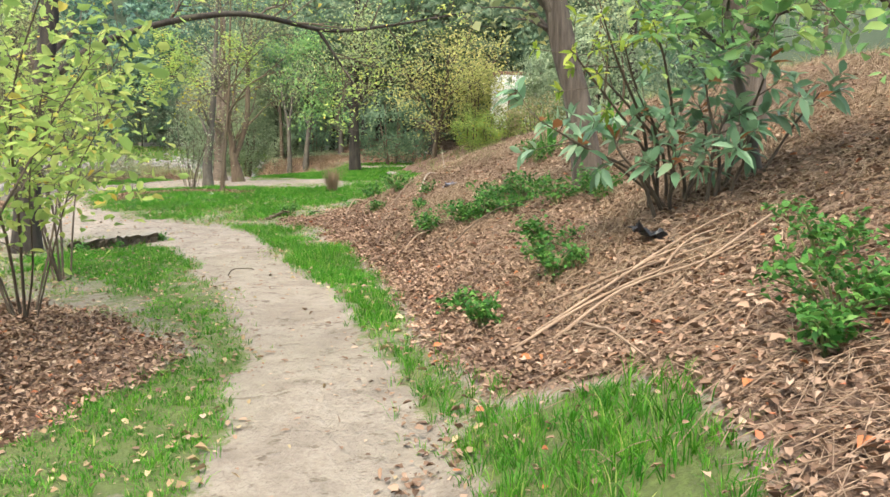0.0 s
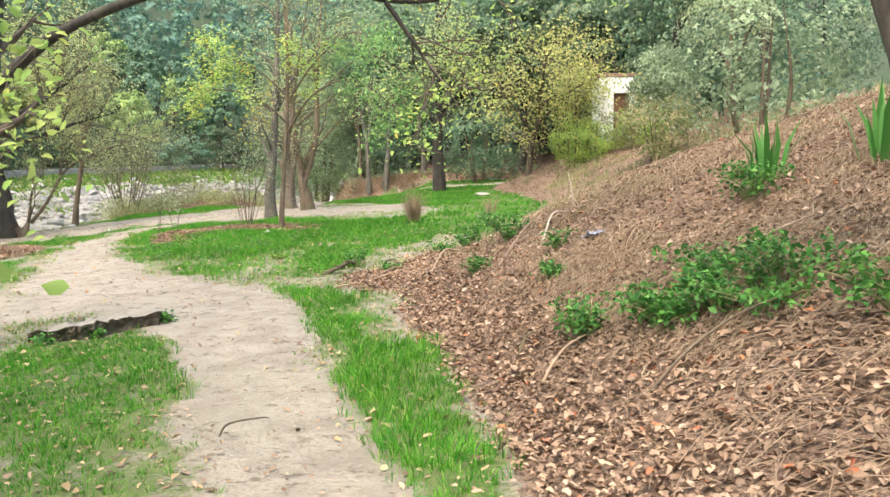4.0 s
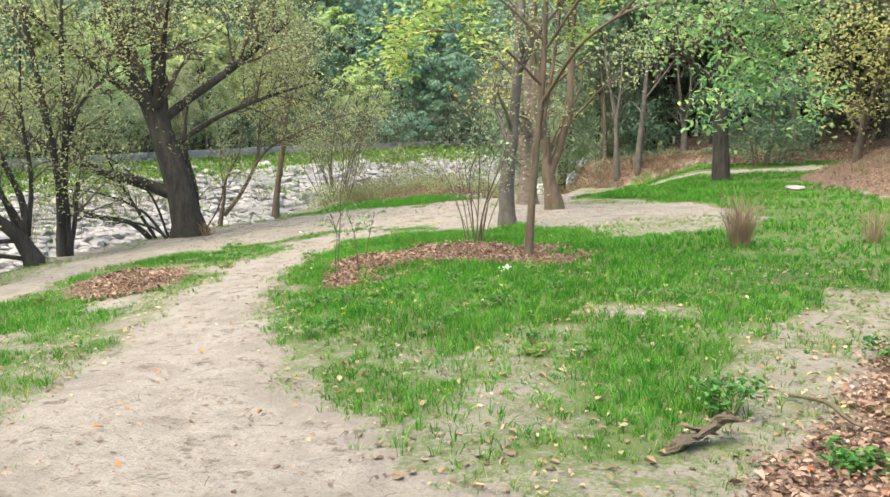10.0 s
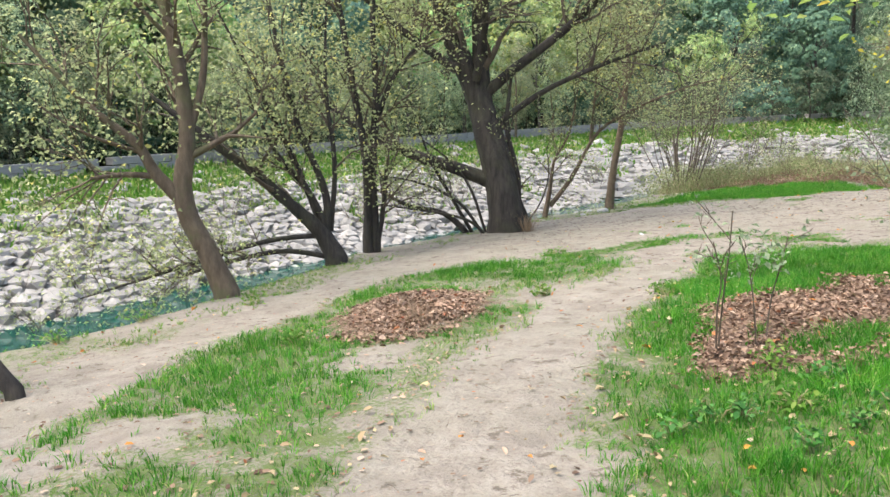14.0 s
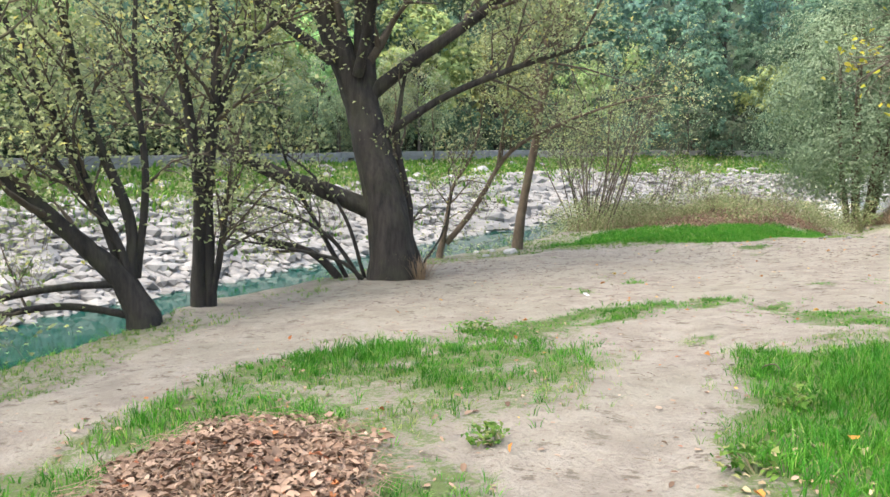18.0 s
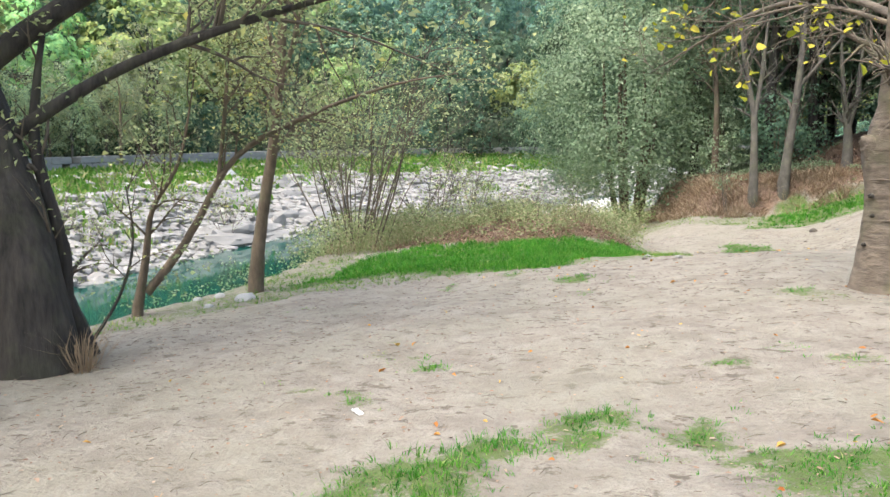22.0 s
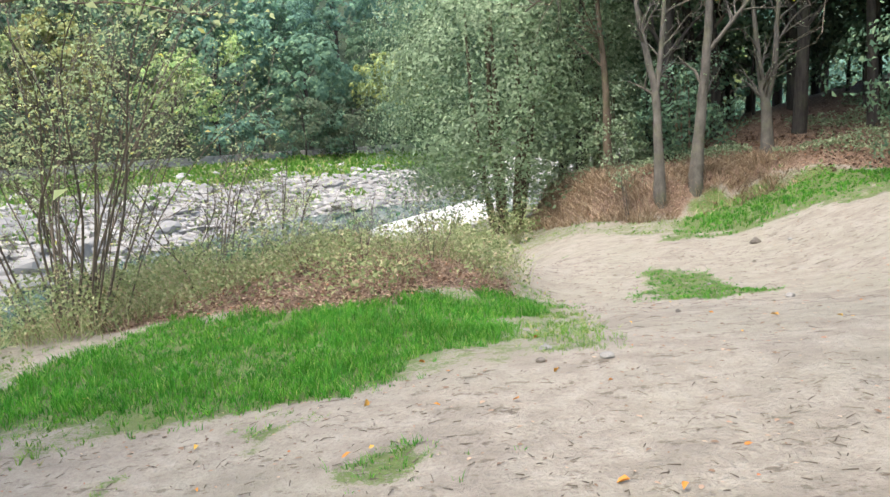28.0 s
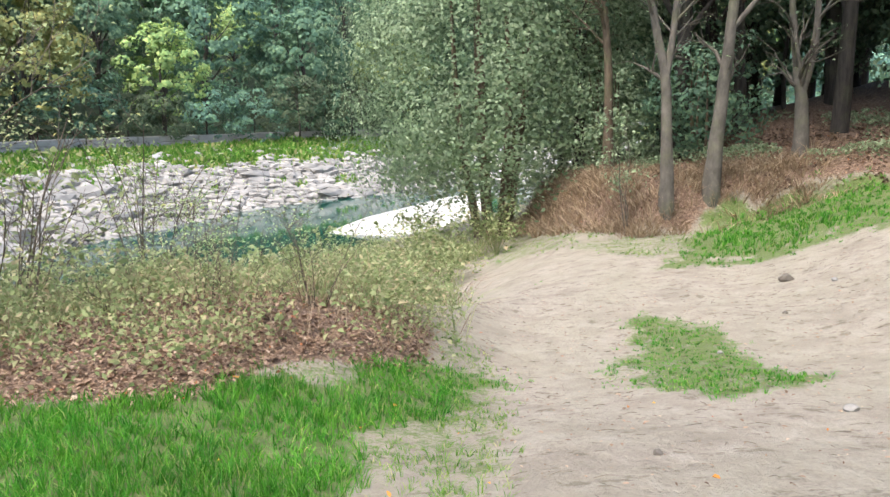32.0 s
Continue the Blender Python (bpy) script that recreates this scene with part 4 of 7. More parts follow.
leafy_tree("arching_bank_tree", "thin bank tree with one long arching arm", [
    ([(-15.3, 27.7, -0.62), (-15.2, 27.8, 0.1), (-15.1, 27.85, 0.7), (-14.8, 28.0, 1.3), (-14.6, 28.1, 2.4)], (0.055, 0.045, 0.03, 0.022, 0.008)),
    ([(-15.2, 27.8, -0.3), (-14.9, 28.0, 0.15), (-14.7, 28.1, 0.5), (-14.3, 28.4, 1.3), (-13.5, 28.8, 1.8), (-12.6, 29.2, 2.15), (-11.9, 29.6, 2.3)], (0.055, 0.05, 0.045, 0.035, 0.026, 0.017, 0.006)),
    ([(-14.5, 28.3, 1.0), (-14.3, 28.2, 1.9), (-14.2, 28.2, 2.9)], (0.03, 0.025, 0.01)),
], BARK_BROWN, OLIVE_LEAF, 8, 12, 0.9, 5, 0.05, 9, 0.13, "", 0.03, 8)
leafy_tree("slim_bank_tree", "slim leaning brown tree in the bank grass", [
    ([(-14.6, 29.2, -0.55), (-14.5, 29.3, 0.5), (-14.35, 29.4, 1.5), (-14.2, 29.4, 2.7), (-14.2, 29.5, 3.8), (-14.1, 29.6, 6.0)], (0.085, 0.075, 0.07, 0.06, 0.045, 0.015)),
    ([(-14.3, 29.4, 2.0), (-13.9, 29.2, 2.8), (-13.6, 29.1, 3.8)], (0.035, 0.03, 0.01)),
    ([(-14.25, 29.4, 2.4), (-14.7, 29.8, 3.2), (-15.1, 30.0, 4.2)], (0.035, 0.03, 0.01)),
], BARK_BROWN, RIVERSIDE_LEAF, 9, 14, 1.2, 5, 0.065, 7, 0.14, "", 0.03, 9)


def stem_fan(name, label, where, count, height, lean, radius, seed, look_bark, look_leaf, leaf, per, spread=0.1, twigs=3, category="shrub", second=2, full=False):
    """A shrub of many stems from one foot."""
    rng = np.random.default_rng(seed)
    root = thing(name, label, category, on_ground(*where))
    thin, tips = [], []
    for n in range(count):
        a = rng.uniform(0, 2 * np.pi)
        out = np.array([np.cos(a), np.sin(a), 0]) * lean * rng.uniform(0.3, 1.0)
        h = height * rng.uniform(0.6, 1.05)
        foot = np.array([np.cos(a), np.sin(a), 0]) * radius * rng.random()
        line = [foot + np.array([0, 0, -0.1]), foot + out * 0.25 * h + [0, 0, 0.35 * h], foot + out * 0.6 * h + [0, 0, 0.7 * h], foot + out * h + [0, 0, h]]
        line = np.array(line) + rng.normal(size=(4, 3)) * 0.03 * h * np.array([[0], [1], [1], [1]])
        r0 = 0.005 + 0.0032 * h * rng.uniform(0.5, 1.3)
        line, r = rounded(line, (r0, r0 * 0.8, r0 * 0.55, 0.004), 4)
        part("stem", mesh_of("stem", *tubes([(line, r)], 5), look_bark), root)
        for s in shoots(rng, line, r, twigs, 0.32 * h, 0.3, 0.35):
            thin.append(s)
            tips.append(s[0][1:])
            for q in shoots(rng, s[0], s[1], second, 0.16 * h, 0.2, 0.3, 0.3, 3, 0.6, 0.003):
                thin.append(q)
                tips.append(q[0][1:])
    if thin:
        tagged(part("twig_mass", mesh_of("twig_mass", *tubes(thin, 3), look_bark), root), kind="stuff")
    if tips and per:
        tips = np.vstack(tips)
        c = np.repeat(tips, per, 0)[rng.random(len(tips) * per) < 0.5]
        part("foliage", mesh_of("foliage", *leaves(rng, c, leaf, spread, 0.4, 0.5, 0.1, 0.18, full), look_leaf), root)
    return root


stem_fan("riverside_shrub", "tall many-stemmed riverside shrub with thin twigs and few leaves", (-15.2, 33.8), 24, 4.2, 0.75, 0.6, 11, BARK_TWIG, RIVERSIDE_LEAF, 0.055, 3, 0.14, 8, "shrub", 4)
stem_fan("riverside_shrub", "tall many-stemmed riverside shrub with thin twigs and few leaves", (-16.1, 36.0), 16, 3.2, 0.6, 0.45, 12, BARK_TWIG, RIVERSIDE_LEAF, 0.055, 3, 0.14, 7, "shrub", 4)
stem_fan("riverside_shrub", "thin sparse shrub on the river slope", (-13.9, 37.4), 6, 2.3, 0.5, 0.15, 38, BARK_TWIG, RIVERSIDE_LEAF, 0.05, 3, 0.1, 6)
stem_fan("riverside_shrub", "thin sparse shrub on the river slope", (-14.6, 38.6), 5, 2.2, 0.4, 0.1, 34, BARK_TWIG, RIVERSIDE_LEAF, 0.05, 4, 0.08, 5)
stem_fan("thin_sapling", "thin sapling with pale grey-green leaves before the dark wood", (-8.5, 44.2), 4, 1.9, 0.35, 0.1, 39, BARK_GREY, BUSH_LEAF, 0.08, 4, 0.1, 5, "sapling")
stem_fan("bed_shrub", "open shrub of spreading brown stems in the leaf bed", (-6.15, 20.9), 15, 1.75, 0.95, 0.16, 13, BARK_TWIG, BUSH_LEAF, 0.055, 2, 0.1, 4)
stem_fan("thin_sapling", "thin bare forked sapling in the leaf bed", (-6.68, 17.75), 2, 1.0, 0.3, 0.06, 14, BARK_TWIG, BUSH_LEAF, 0.04, 2, 0.05, 3, "sapling")
stem_fan("thin_sapling", "thin forked sapling with a cut stem in the leaf bed", (-6.5, 17.95), 2, 0.95, 0.25, 0.05, 15, BARK_TWIG, BUSH_LEAF, 0.05, 3, 0.06, 3, "sapling")
leafy_tree("slender_tree", "slender upright tree with lime and fresh green hanging leaves", [
    ([(-4.98, 19.3, 0.3), (-4.9, 19.35, 1.4), (-4.82, 19.4, 2.4), (-4.78, 19.4, 3.5), (-4.75, 19.5, 5.2)], (0.044, 0.038, 0.034, 0.028, 0.01)),
    ([(-4.85, 19.4, 1.7), (-4.72, 19.4, 2.4), (-4.62, 19.5, 3.3), (-4.4, 19.6, 4.6)], (0.022, 0.02, 0.017, 0.008)),
    ([(-4.82, 19.4, 2.3), (-5.2, 18.8, 2.75), (-5.7, 18.2, 2.85), (-6.1, 17.9, 2.7)], (0.016, 0.013, 0.009, 0.004)),
    ([(-4.8, 19.4, 2.8), (-5.3, 19.0, 3.3), (-6.0, 18.6, 3.5)], (0.016, 0.012, 0.005)),
    ([(-4.84, 19.4, 2.1), (-4.2, 18.8, 2.75), (-3.4, 18.3, 3.0), (-2.75, 18.0, 2.65), (-2.3, 17.85, 2.15)], (0.022, 0.018, 0.014, 0.01, 0.004)),
    ([(-3.9, 18.6, 2.9), (-3.2, 18.5, 3.4), (-2.6, 18.3, 3.2), (-2.2, 18.2, 2.6)], (0.015, 0.012, 0.009, 0.004)),
    ([(-4.8, 19.4, 2.7), (-4.1, 18.9, 3.4), (-3.3, 18.4, 3.8), (-2.7, 18.1, 3.4)], (0.018, 0.014, 0.009, 0.004)),
], BARK_BROWN, LIME_LEAF, 16, 9, 0.6, 4, 0.07, 6, 0.09, "lime green leaves in flat sprays", 0.03, 8, 0.0, 0.45, 0.75, True, True, {4: FRESH_LEAF, 5: FRESH_LEAF, 6: FRESH_LEAF}, 0.75)
leafy_tree("grey_trunk_tree", "grey tree with a dark cut knot low on its trunk", [
    ([(-6.4, 23.4, 0.15), (-6.42, 23.4, 0.9), (-6.3, 23.4, 1.9), (-6.2, 23.5, 3.6), (-6.1, 23.6, 6.0)], (0.12, 0.125, 0.085, 0.07, 0.02)),
    ([(-6.22, 23.5, 3.0), (-5.5, 23.7, 3.9), (-4.8, 23.9, 4.6)], (0.045, 0.035, 0.012)),
], BARK_GREY, RIVERSIDE_LEAF, 17, 11, 1.2, 5, 0.065, 8, 0.16, "", 0.05, 10)
leafy_tree("twin_trunk_tree", "two-stemmed brown tree with a flared foot beside the clearing", [
    ([(-6.3, 26.5, 0.15), (-6.42, 26.4, 0.8), (-6.5, 26.4, 1.4), (-6.7, 26.4, 3.5), (-6.8, 26.4, 6.0)], (0.17, 0.125, 0.09, 0.075, 0.025)),
    ([(-6.4, 26.4, 0.9), (-6.2, 26.5, 1.5), (-6.02, 26.5, 2.3), (-6.0, 26.6, 3.7), (-5.8, 26.6, 6.0)], (0.09, 0.085, 0.078, 0.065, 0.025)),
], BARK_BROWN, RIVERSIDE_LEAF, 18, 10, 1.4, 5, 0.07, 7, 0.18, "", 0.05, 10)
leafy_tree("dark_trunk_tree", "straight dark-barked tree on the back lawn", [
    ([(-3.42, 34.2, 0.22), (-3.5, 34.2, 2.2), (-3.45, 34.2, 4.9), (-3.3, 34.2, 9.0)], (0.20, 0.185, 0.16, 0.05)),
    ([(-3.5, 34.2, 2.7), (-4.4, 33.8, 3.6), (-5.4, 33.4, 4.3)], (0.09, 0.07, 0.02)),
    ([(-3.45, 34.2, 3.0), (-2.6, 33.8, 3.8), (-1.8, 33.2, 4.4)], (0.09, 0.07, 0.02)),
    ([(-3.45, 34.2, 3.8), (-3.2, 33.2, 4.5), (-2.8, 32.0, 5.0)], (0.08, 0.06, 0.02)),
], BARK_DARK, RIVERSIDE_LEAF, 19, 12, 1.6, 5, 0.10, 8, 0.2, "", 0.04, 10)
leafy_tree("maple_tree", "thin maple with yellowing leaves at the foot of the slope", [
    ([(-0.25, 32.6, 0.85), (-0.1, 32.5, 1.9), (0.15, 32.3, 3.0), (0.3, 32.0, 5.0)], (0.09, 0.075, 0.06, 0.02)),
    ([(-0.05, 32.5, 2.2), (-0.8, 30.6, 3.2), (-1.2, 28.8, 3.5)], (0.04, 0.03, 0.01)),
    ([(0.0, 32.4, 2.5), (0.9, 30.4, 3.4), (1.3, 28.2, 3.6)], (0.04, 0.03, 0.01)),
    ([(0.1, 32.4, 2.8), (0.2, 30.0, 4.0), (0.2, 27.6, 4.3)], (0.04, 0.03, 0.01)),
    ([(0.15, 32.3, 3.2), (1.6, 31.0, 4.2), (2.2, 29.4, 4.6)], (0.04, 0.03, 0.01)),
], BARK_TWIG, MAPLE_LEAF, 21, 14, 1.3, 5, 0.09, 6, 0.2, "yellowing maple leaves", 0.03, 7, 0.1, 0.2, 0.5)
leafy_tree("plane_tree", "pale knobbly plane tree with a swollen burr on bare earth", [
    ([(-7.36, 28.2, 0.02), (-7.35, 28.2, 0.5), (-7.34, 28.2, 0.95), (-7.37, 28.2, 1.38), (-7.31, 28.2, 1.75), (-7.29, 28.2, 2.3), (-7.27, 28.2, 3.4), (-7.15, 28.3, 5.5)], (0.225, 0.198, 0.182, 0.20, 0.162, 0.15, 0.13, 0.05)),
    ([(-7.22, 28.13, 0.85), (-7.17, 28.11, 1.3), (-7.155, 28.11, 1.9), (-7.165, 28.11, 2.4), (-7.0, 28.0, 4.2)], (0.07, 0.102, 0.10, 0.09, 0.04)),
    ([(-7.43, 28.15, 1.36), (-7.54, 28.12, 1.47), (-7.61, 28.11, 1.5)], (0.13, 0.085, 0.025)),
] + [
    ([(-7.25, 28.2, 2.55), (-7.8, 29.2, 2.95), (-8.5, 30.7, 3.0), (-9.2, 32.2, 2.8), (-9.9, 33.3, 2.5)], (0.04, 0.033, 0.025, 0.017, 0.006)),
    ([(-7.2, 28.2, 3.2), (-7.6, 29.4, 3.7), (-8.4, 31.0, 3.7), (-9.2, 32.4, 3.2)], (0.035, 0.03, 0.02, 0.006)),
    ([(-7.2, 28.2, 2.8), (-6.9, 29.3, 3.1), (-7.0, 30.6, 3.1), (-7.5, 31.6, 2.9)], (0.035, 0.03, 0.02, 0.006)),
    ([(-7.3, 28.2, 2.5), (-8.0, 28.4, 2.75), (-8.7, 28.9, 2.7)], (0.025, 0.018, 0.006)),
], BARK_PLANE, YELLOW_LEAF, 22, 15, 0.9, 7, 0.10, 1, 0.06, "a few yellow leaves left on bare twigs", 0.04, 26, 0.0, 0.3, 0.3, True, True, None, 0.07)
plane = bpy.data.objects["plane_tree"]
for n, (z, reach) in enumerate(((0.46, 0.2), (0.76, 0.19), (1.14, 0.194), (1.62, 0.176), (2.16, 0.158))):
    a = np.linspace(-2.9, 0.3 - 0.25 * (n % 3), 16)
    mid = np.array([np.interp(z, (0.5, 0.95, 1.38, 1.75, 2.3), (-7.35, -7.34, -7.37, -7.31, -7.29)), 28.2])
    fold = np.stack([mid[0] + reach * np.cos(a), mid[1] + reach * np.sin(a), z + 0.012 * np.sin(3 * a + n) + 0.02 * np.cos(a)], 1) - np.array(plane.location)
    part("bark_fold", mesh_of("bark_fold", *tubes([(fold, 0.008 * np.sin(np.linspace(0.15, 3.0, 16)))], 8, 0.12, 40 + n), BARK_PLANE), plane)
for spot, size in (((-7.38, 28.01, 2.12), 0.028), ((-7.50, 28.03, 0.99), 0.026), ((-7.48, 28.03, 0.81), 0.022), ((-7.53, 28.05, 0.54), 0.02), ((-7.33, 27.98, 1.62), 0.03)):
    part("knot_hole", mesh_of("knot_hole", *tubes([(np.array(spot) - np.array(plane.location) + np.array([[0.02, 0.05, 0], [0.004, 0.012, 0], [0, 0, 0]]), np.array([size, size, size * 0.3]))], 9, 0.1, 5), BARK_DARK), plane, "dark knot hole in the bark")
leafy_tree("grey_forked_tree", "grey forked tree on the brown bank", [
    ([(-7.85, 44.1, -0.2), (-7.88, 44.1, 0.9), (-7.92, 44.15, 2.0), (-8.1, 44.2, 2.9), (-8.3, 44.2, 4.0), (-8.5, 44.2, 6.0)], (0.11, 0.10, 0.09, 0.07, 0.05, 0.015)),
    ([(-7.92, 44.15, 2.0), (-7.82, 44.2, 2.7), (-7.75, 44.2, 3.5), (-7.6, 44.3, 5.5)], (0.07, 0.06, 0.05, 0.015)),
], BARK_GREY, BUSH_LEAF, 23, 8, 1.2, 4, 0.06, 1, 0.1, "", 0.03, 9)
leafy_tree("grey_leaning_tree", "slightly leaning pale grey tree on the bank", [
    ([(-7.1, 44.4, -0.1), (-6.95, 44.4, 1.6), (-6.8, 44.4, 3.3), (-6.7, 44.5, 6.0)], (0.13, 0.11, 0.09, 0.02)),
    ([(-6.85, 44.4, 2.8), (-6.2, 44.3, 3.6), (-5.6, 44.2, 4.4)], (0.05, 0.04, 0.01)),
], BARK_GREY, BUSH_LEAF, 24, 8, 1.2, 4, 0.06, 1, 0.1, "", 0.03, 9)
leafy_tree("brown_forked_tree", "brown forked tree on the leafy hillside", [
    ([(-5.35, 45.6, 0.35), (-5.38, 45.6, 1.6), (-5.45, 45.6, 2.0), (-5.6, 45.6, 3.2), (-5.8, 45.6, 5.5)], (0.13, 0.11, 0.09, 0.06, 0.015)),
    ([(-5.38, 45.6, 1.75), (-5.2, 45.6, 2.6), (-5.15, 45.6, 3.6), (-5.0, 45.6, 5.5)], (0.08, 0.07, 0.05, 0.015)),
], BARK_GREY, BUSH_LEAF, 25, 8, 1.2, 4, 0.06, 1, 0.1, "", 0.03, 9)
for n, (x, y, h, r) in enumerate([(-5.9, 49.5, 7, 0.13), (-8.9, 47.5, 6, 0.10), (-2.5, 47.5, 7, 0.12), (-1.2, 46.0, 7, 0.14), (-3.6, 50.5, 8, 0.18), (0.8, 50.0, 8, 0.16), (-9.6, 49.5, 7, 0.12)]):
    b = np.array(on_ground(x, y))
    k = np.random.default_rng(60 + n)
    top = b + [k.normal() * 0.4, k.normal() * 0.4, h]
    leafy_tree("woodland_tree", "dark slim woodland tree on the leafy hillside", [([tuple(b), tuple(b + (top - b) * 0.4 + k.normal(size=3) * 0.08), tuple(b + (top - b) * 0.7), tuple(top)], (r, r * 0.85, r * 0.6, 0.02))], BARK_DARK if n % 2 == 0 else BARK_BROWN, DARK_LEAF, 70 + n, 12, 1.6, 4, 0.10, 4, 0.2, "", 0.04, 8, 0.2, 0.35)
leafy_tree("ridged_trunk_tree", "grey tree with ridged bark rooted in the leafy slope", [
    ([(1.36, 7.5, 1.2), (1.22, 7.5, 1.95), (1.05, 7.55, 2.6), (0.95, 7.6, 3.3), (0.8, 7.7, 5.5)], (0.115, 0.105, 0.1, 0.095, 0.08)),
    ([(0.85, 7.65, 4.6), (0.2, 7.4, 5.1), (-0.6, 7.0, 5.6)], (0.06, 0.05, 0.02)),
], BARK_PINE, OLIVE_LEAF, 26, 7, 1.3, 4, 0.09, 6, 0.16, "", 0.07, 16)
leafy_tree("slope_tree", "grey tree standing higher up the leafy slope", [
    ([(2.6, 7.2, 1.7), (2.55, 7.2, 2.6), (2.45, 7.25, 4.0), (2.3, 7.3, 6.5)], (0.15, 0.13, 0.12, 0.06)),
    ([(2.5, 7.2, 3.2), (1.6, 6.6, 3.8), (0.8, 6.2, 4.2)], (0.05, 0.04, 0.015)),
], BARK_PINE, OLIVE_LEAF, 27, 8, 1.3, 4, 0.09, 6, 0.16, "", 0.06, 14)
leafy_tree("path_side_tree", "dark-barked tree with a long low bough arching over the path", [
    ([(-4.95, 10.1, 0.12), (-4.9, 10.2, 1.2), (-4.8, 10.45, 2.4), (-4.65, 10.6, 4.0), (-4.4, 10.9, 6.5)], (0.15, 0.13, 0.12, 0.10, 0.05)),
    ([(-4.82, 10.4, 2.2), (-3.9, 10.2, 2.75), (-2.4, 9.8, 3.02), (-1.4, 10.7, 2.97), (-0.6, 10.7, 3.05), (0.3, 10.9, 3.25)], (0.055, 0.042, 0.034, 0.027, 0.018, 0.008)),
    ([(-1.5, 10.6, 2.95), (-1.3, 10.65, 2.65), (-1.1, 10.7, 2.35)], (0.022, 0.016, 0.006)),
    ([(-4.65, 10.6, 4.0), (-5.5, 11.2, 4.8), (-6.4, 12.0, 5.4)], (0.05, 0.035, 0.01)),
], BARK_DARK, LIME_LEAF, 28, 11, 0.8, 5, 0.046, 3, 0.1, "yellow-green leaves", 0.05, 14, -0.1, 0.3, 0.4, False, True)
stem_fan("leafy_sapling", "leafy sapling with yellow-green leaves beside the path", (-2.75, 4.3), 8, 2.1, 0.85, 0.15, 29, BARK_TWIG, LIME_LEAF, 0.085, 3, 0.14, 7, "sapling", 3, True)
stem_fan("leafy_sapling", "leafy sapling with yellow-green leaves beside the path", (-3.05, 6.2), 8, 2.5, 0.9, 0.15, 30, BARK_TWIG, LIME_LEAF, 0.085, 5, 0.17, 7, "sapling", 3, True)
stem_fan("leafy_sapling", "thin sapling with lime leaves behind the path edge", (-3.5, 7.9), 7, 2.8, 0.7, 0.12, 35, BARK_TWIG, LIME_LEAF, 0.08, 3, 0.16, 7, "sapling", 3, True)


def whorls(rng, tips, ways, size, each, width=0.34):
    """Long pointed leaves set round the end of each shoot, drooping outwards."""
    verts, quads, n = [], [], 0
    for tip, way in zip(tips, ways):
        way = way / (np.linalg.norm(way) + 1e-9)
        a = np.cross(way, [0.3, 0.2, 1.0])
        a /= np.linalg.norm(a)
        b = np.cross(way, a)
        for k in range(each):
            t = 6.28 * k / each + rng.uniform(-0.4, 0.4)
            d = 0.9 * (np.cos(t) * a + np.sin(t) * b) + 0.45 * way + np.array([0, 0, -0.12]) + 0.15 * rng.normal(size=3)
            d /= np.linalg.norm(d)
            side = np.cross(d, [0, 0, 1.0]) + 0.35 * rng.normal(size=3)
            side -= d * (side @ d)
            side /= np.linalg.norm(side)
            lift = np.cross(side, d)
            s = size * rng.uniform(0.6, 1.15)
            foot = tip - way * rng.random() * size * 0.8
            rib = [foot + d * s * u - np.array([0, 0, 1]) * s * q for u, q in ((0.0, 0.0), (0.35, 0.01), (0.7, 0.06), (1.0, 0.16))]
            for p, w in zip(rib, (0.04, 0.5, 0.42, 0.02)):
                verts += [p + side * s * width * w + lift * s * 0.12 * w, p, p - side * s * width * w + lift * s * 0.12 * w]
            for r in range(3):
                quads += [(n + 3 * r, n + 3 * r + 1, n + 3 * r + 4, n + 3 * r + 3), (n + 3 * r + 1, n + 3 * r + 2, n + 3 * r + 5, n + 3 * r + 4)]
            n += 12
    return np.array(verts), np.array(quads)


def laurel(label, where, arms, seed, look_leaf, size=0.15, each=8, shoots_each=4):
    """A laurel: arms from one foot to given ends, each with short shoots that end in whorls of leaves."""
    rng = np.random.default_rng(seed)
    base = np.array(on_ground(*where))
    root = thing("laurel_shrub", label, "shrub", tuple(base))
    for end in arms:
        e = np.array(end) - base
        foot = np.array([rng.normal() * 0.06, rng.normal() * 0.06, -0.08])
        line, r = rounded([foot, foot + e * [0.25, 0.25, 0.5] + rng.normal(size=3) * 0.03, foot + e * [0.65, 0.65, 0.85] + rng.normal(size=3) * 0.03, e], (0.014, 0.011, 0.008, 0.004), 4)
        stem = part("stem", mesh_of("stem", *tubes([(line, r)], 6), BARK_TWIG), root)
        side = shoots(rng, line, r, shoots_each, 0.3, 0.15, 0.55, 0.2, 4, 0.6, 0.003)
        tagged(part("twig_mass", mesh_of("twig_mass", *tubes(side, 4), BARK_TWIG), stem), kind="stuff")
        ends = [line[-1]] + [q[0][-1] for q in side]
        ways = [line[-1] - line[-3]] + [q[0][-1] - q[0][-2] for q in side]
        part("foliage", mesh_of("foliage", *whorls(rng, ends, ways, size, each), look_leaf), stem)
    return root


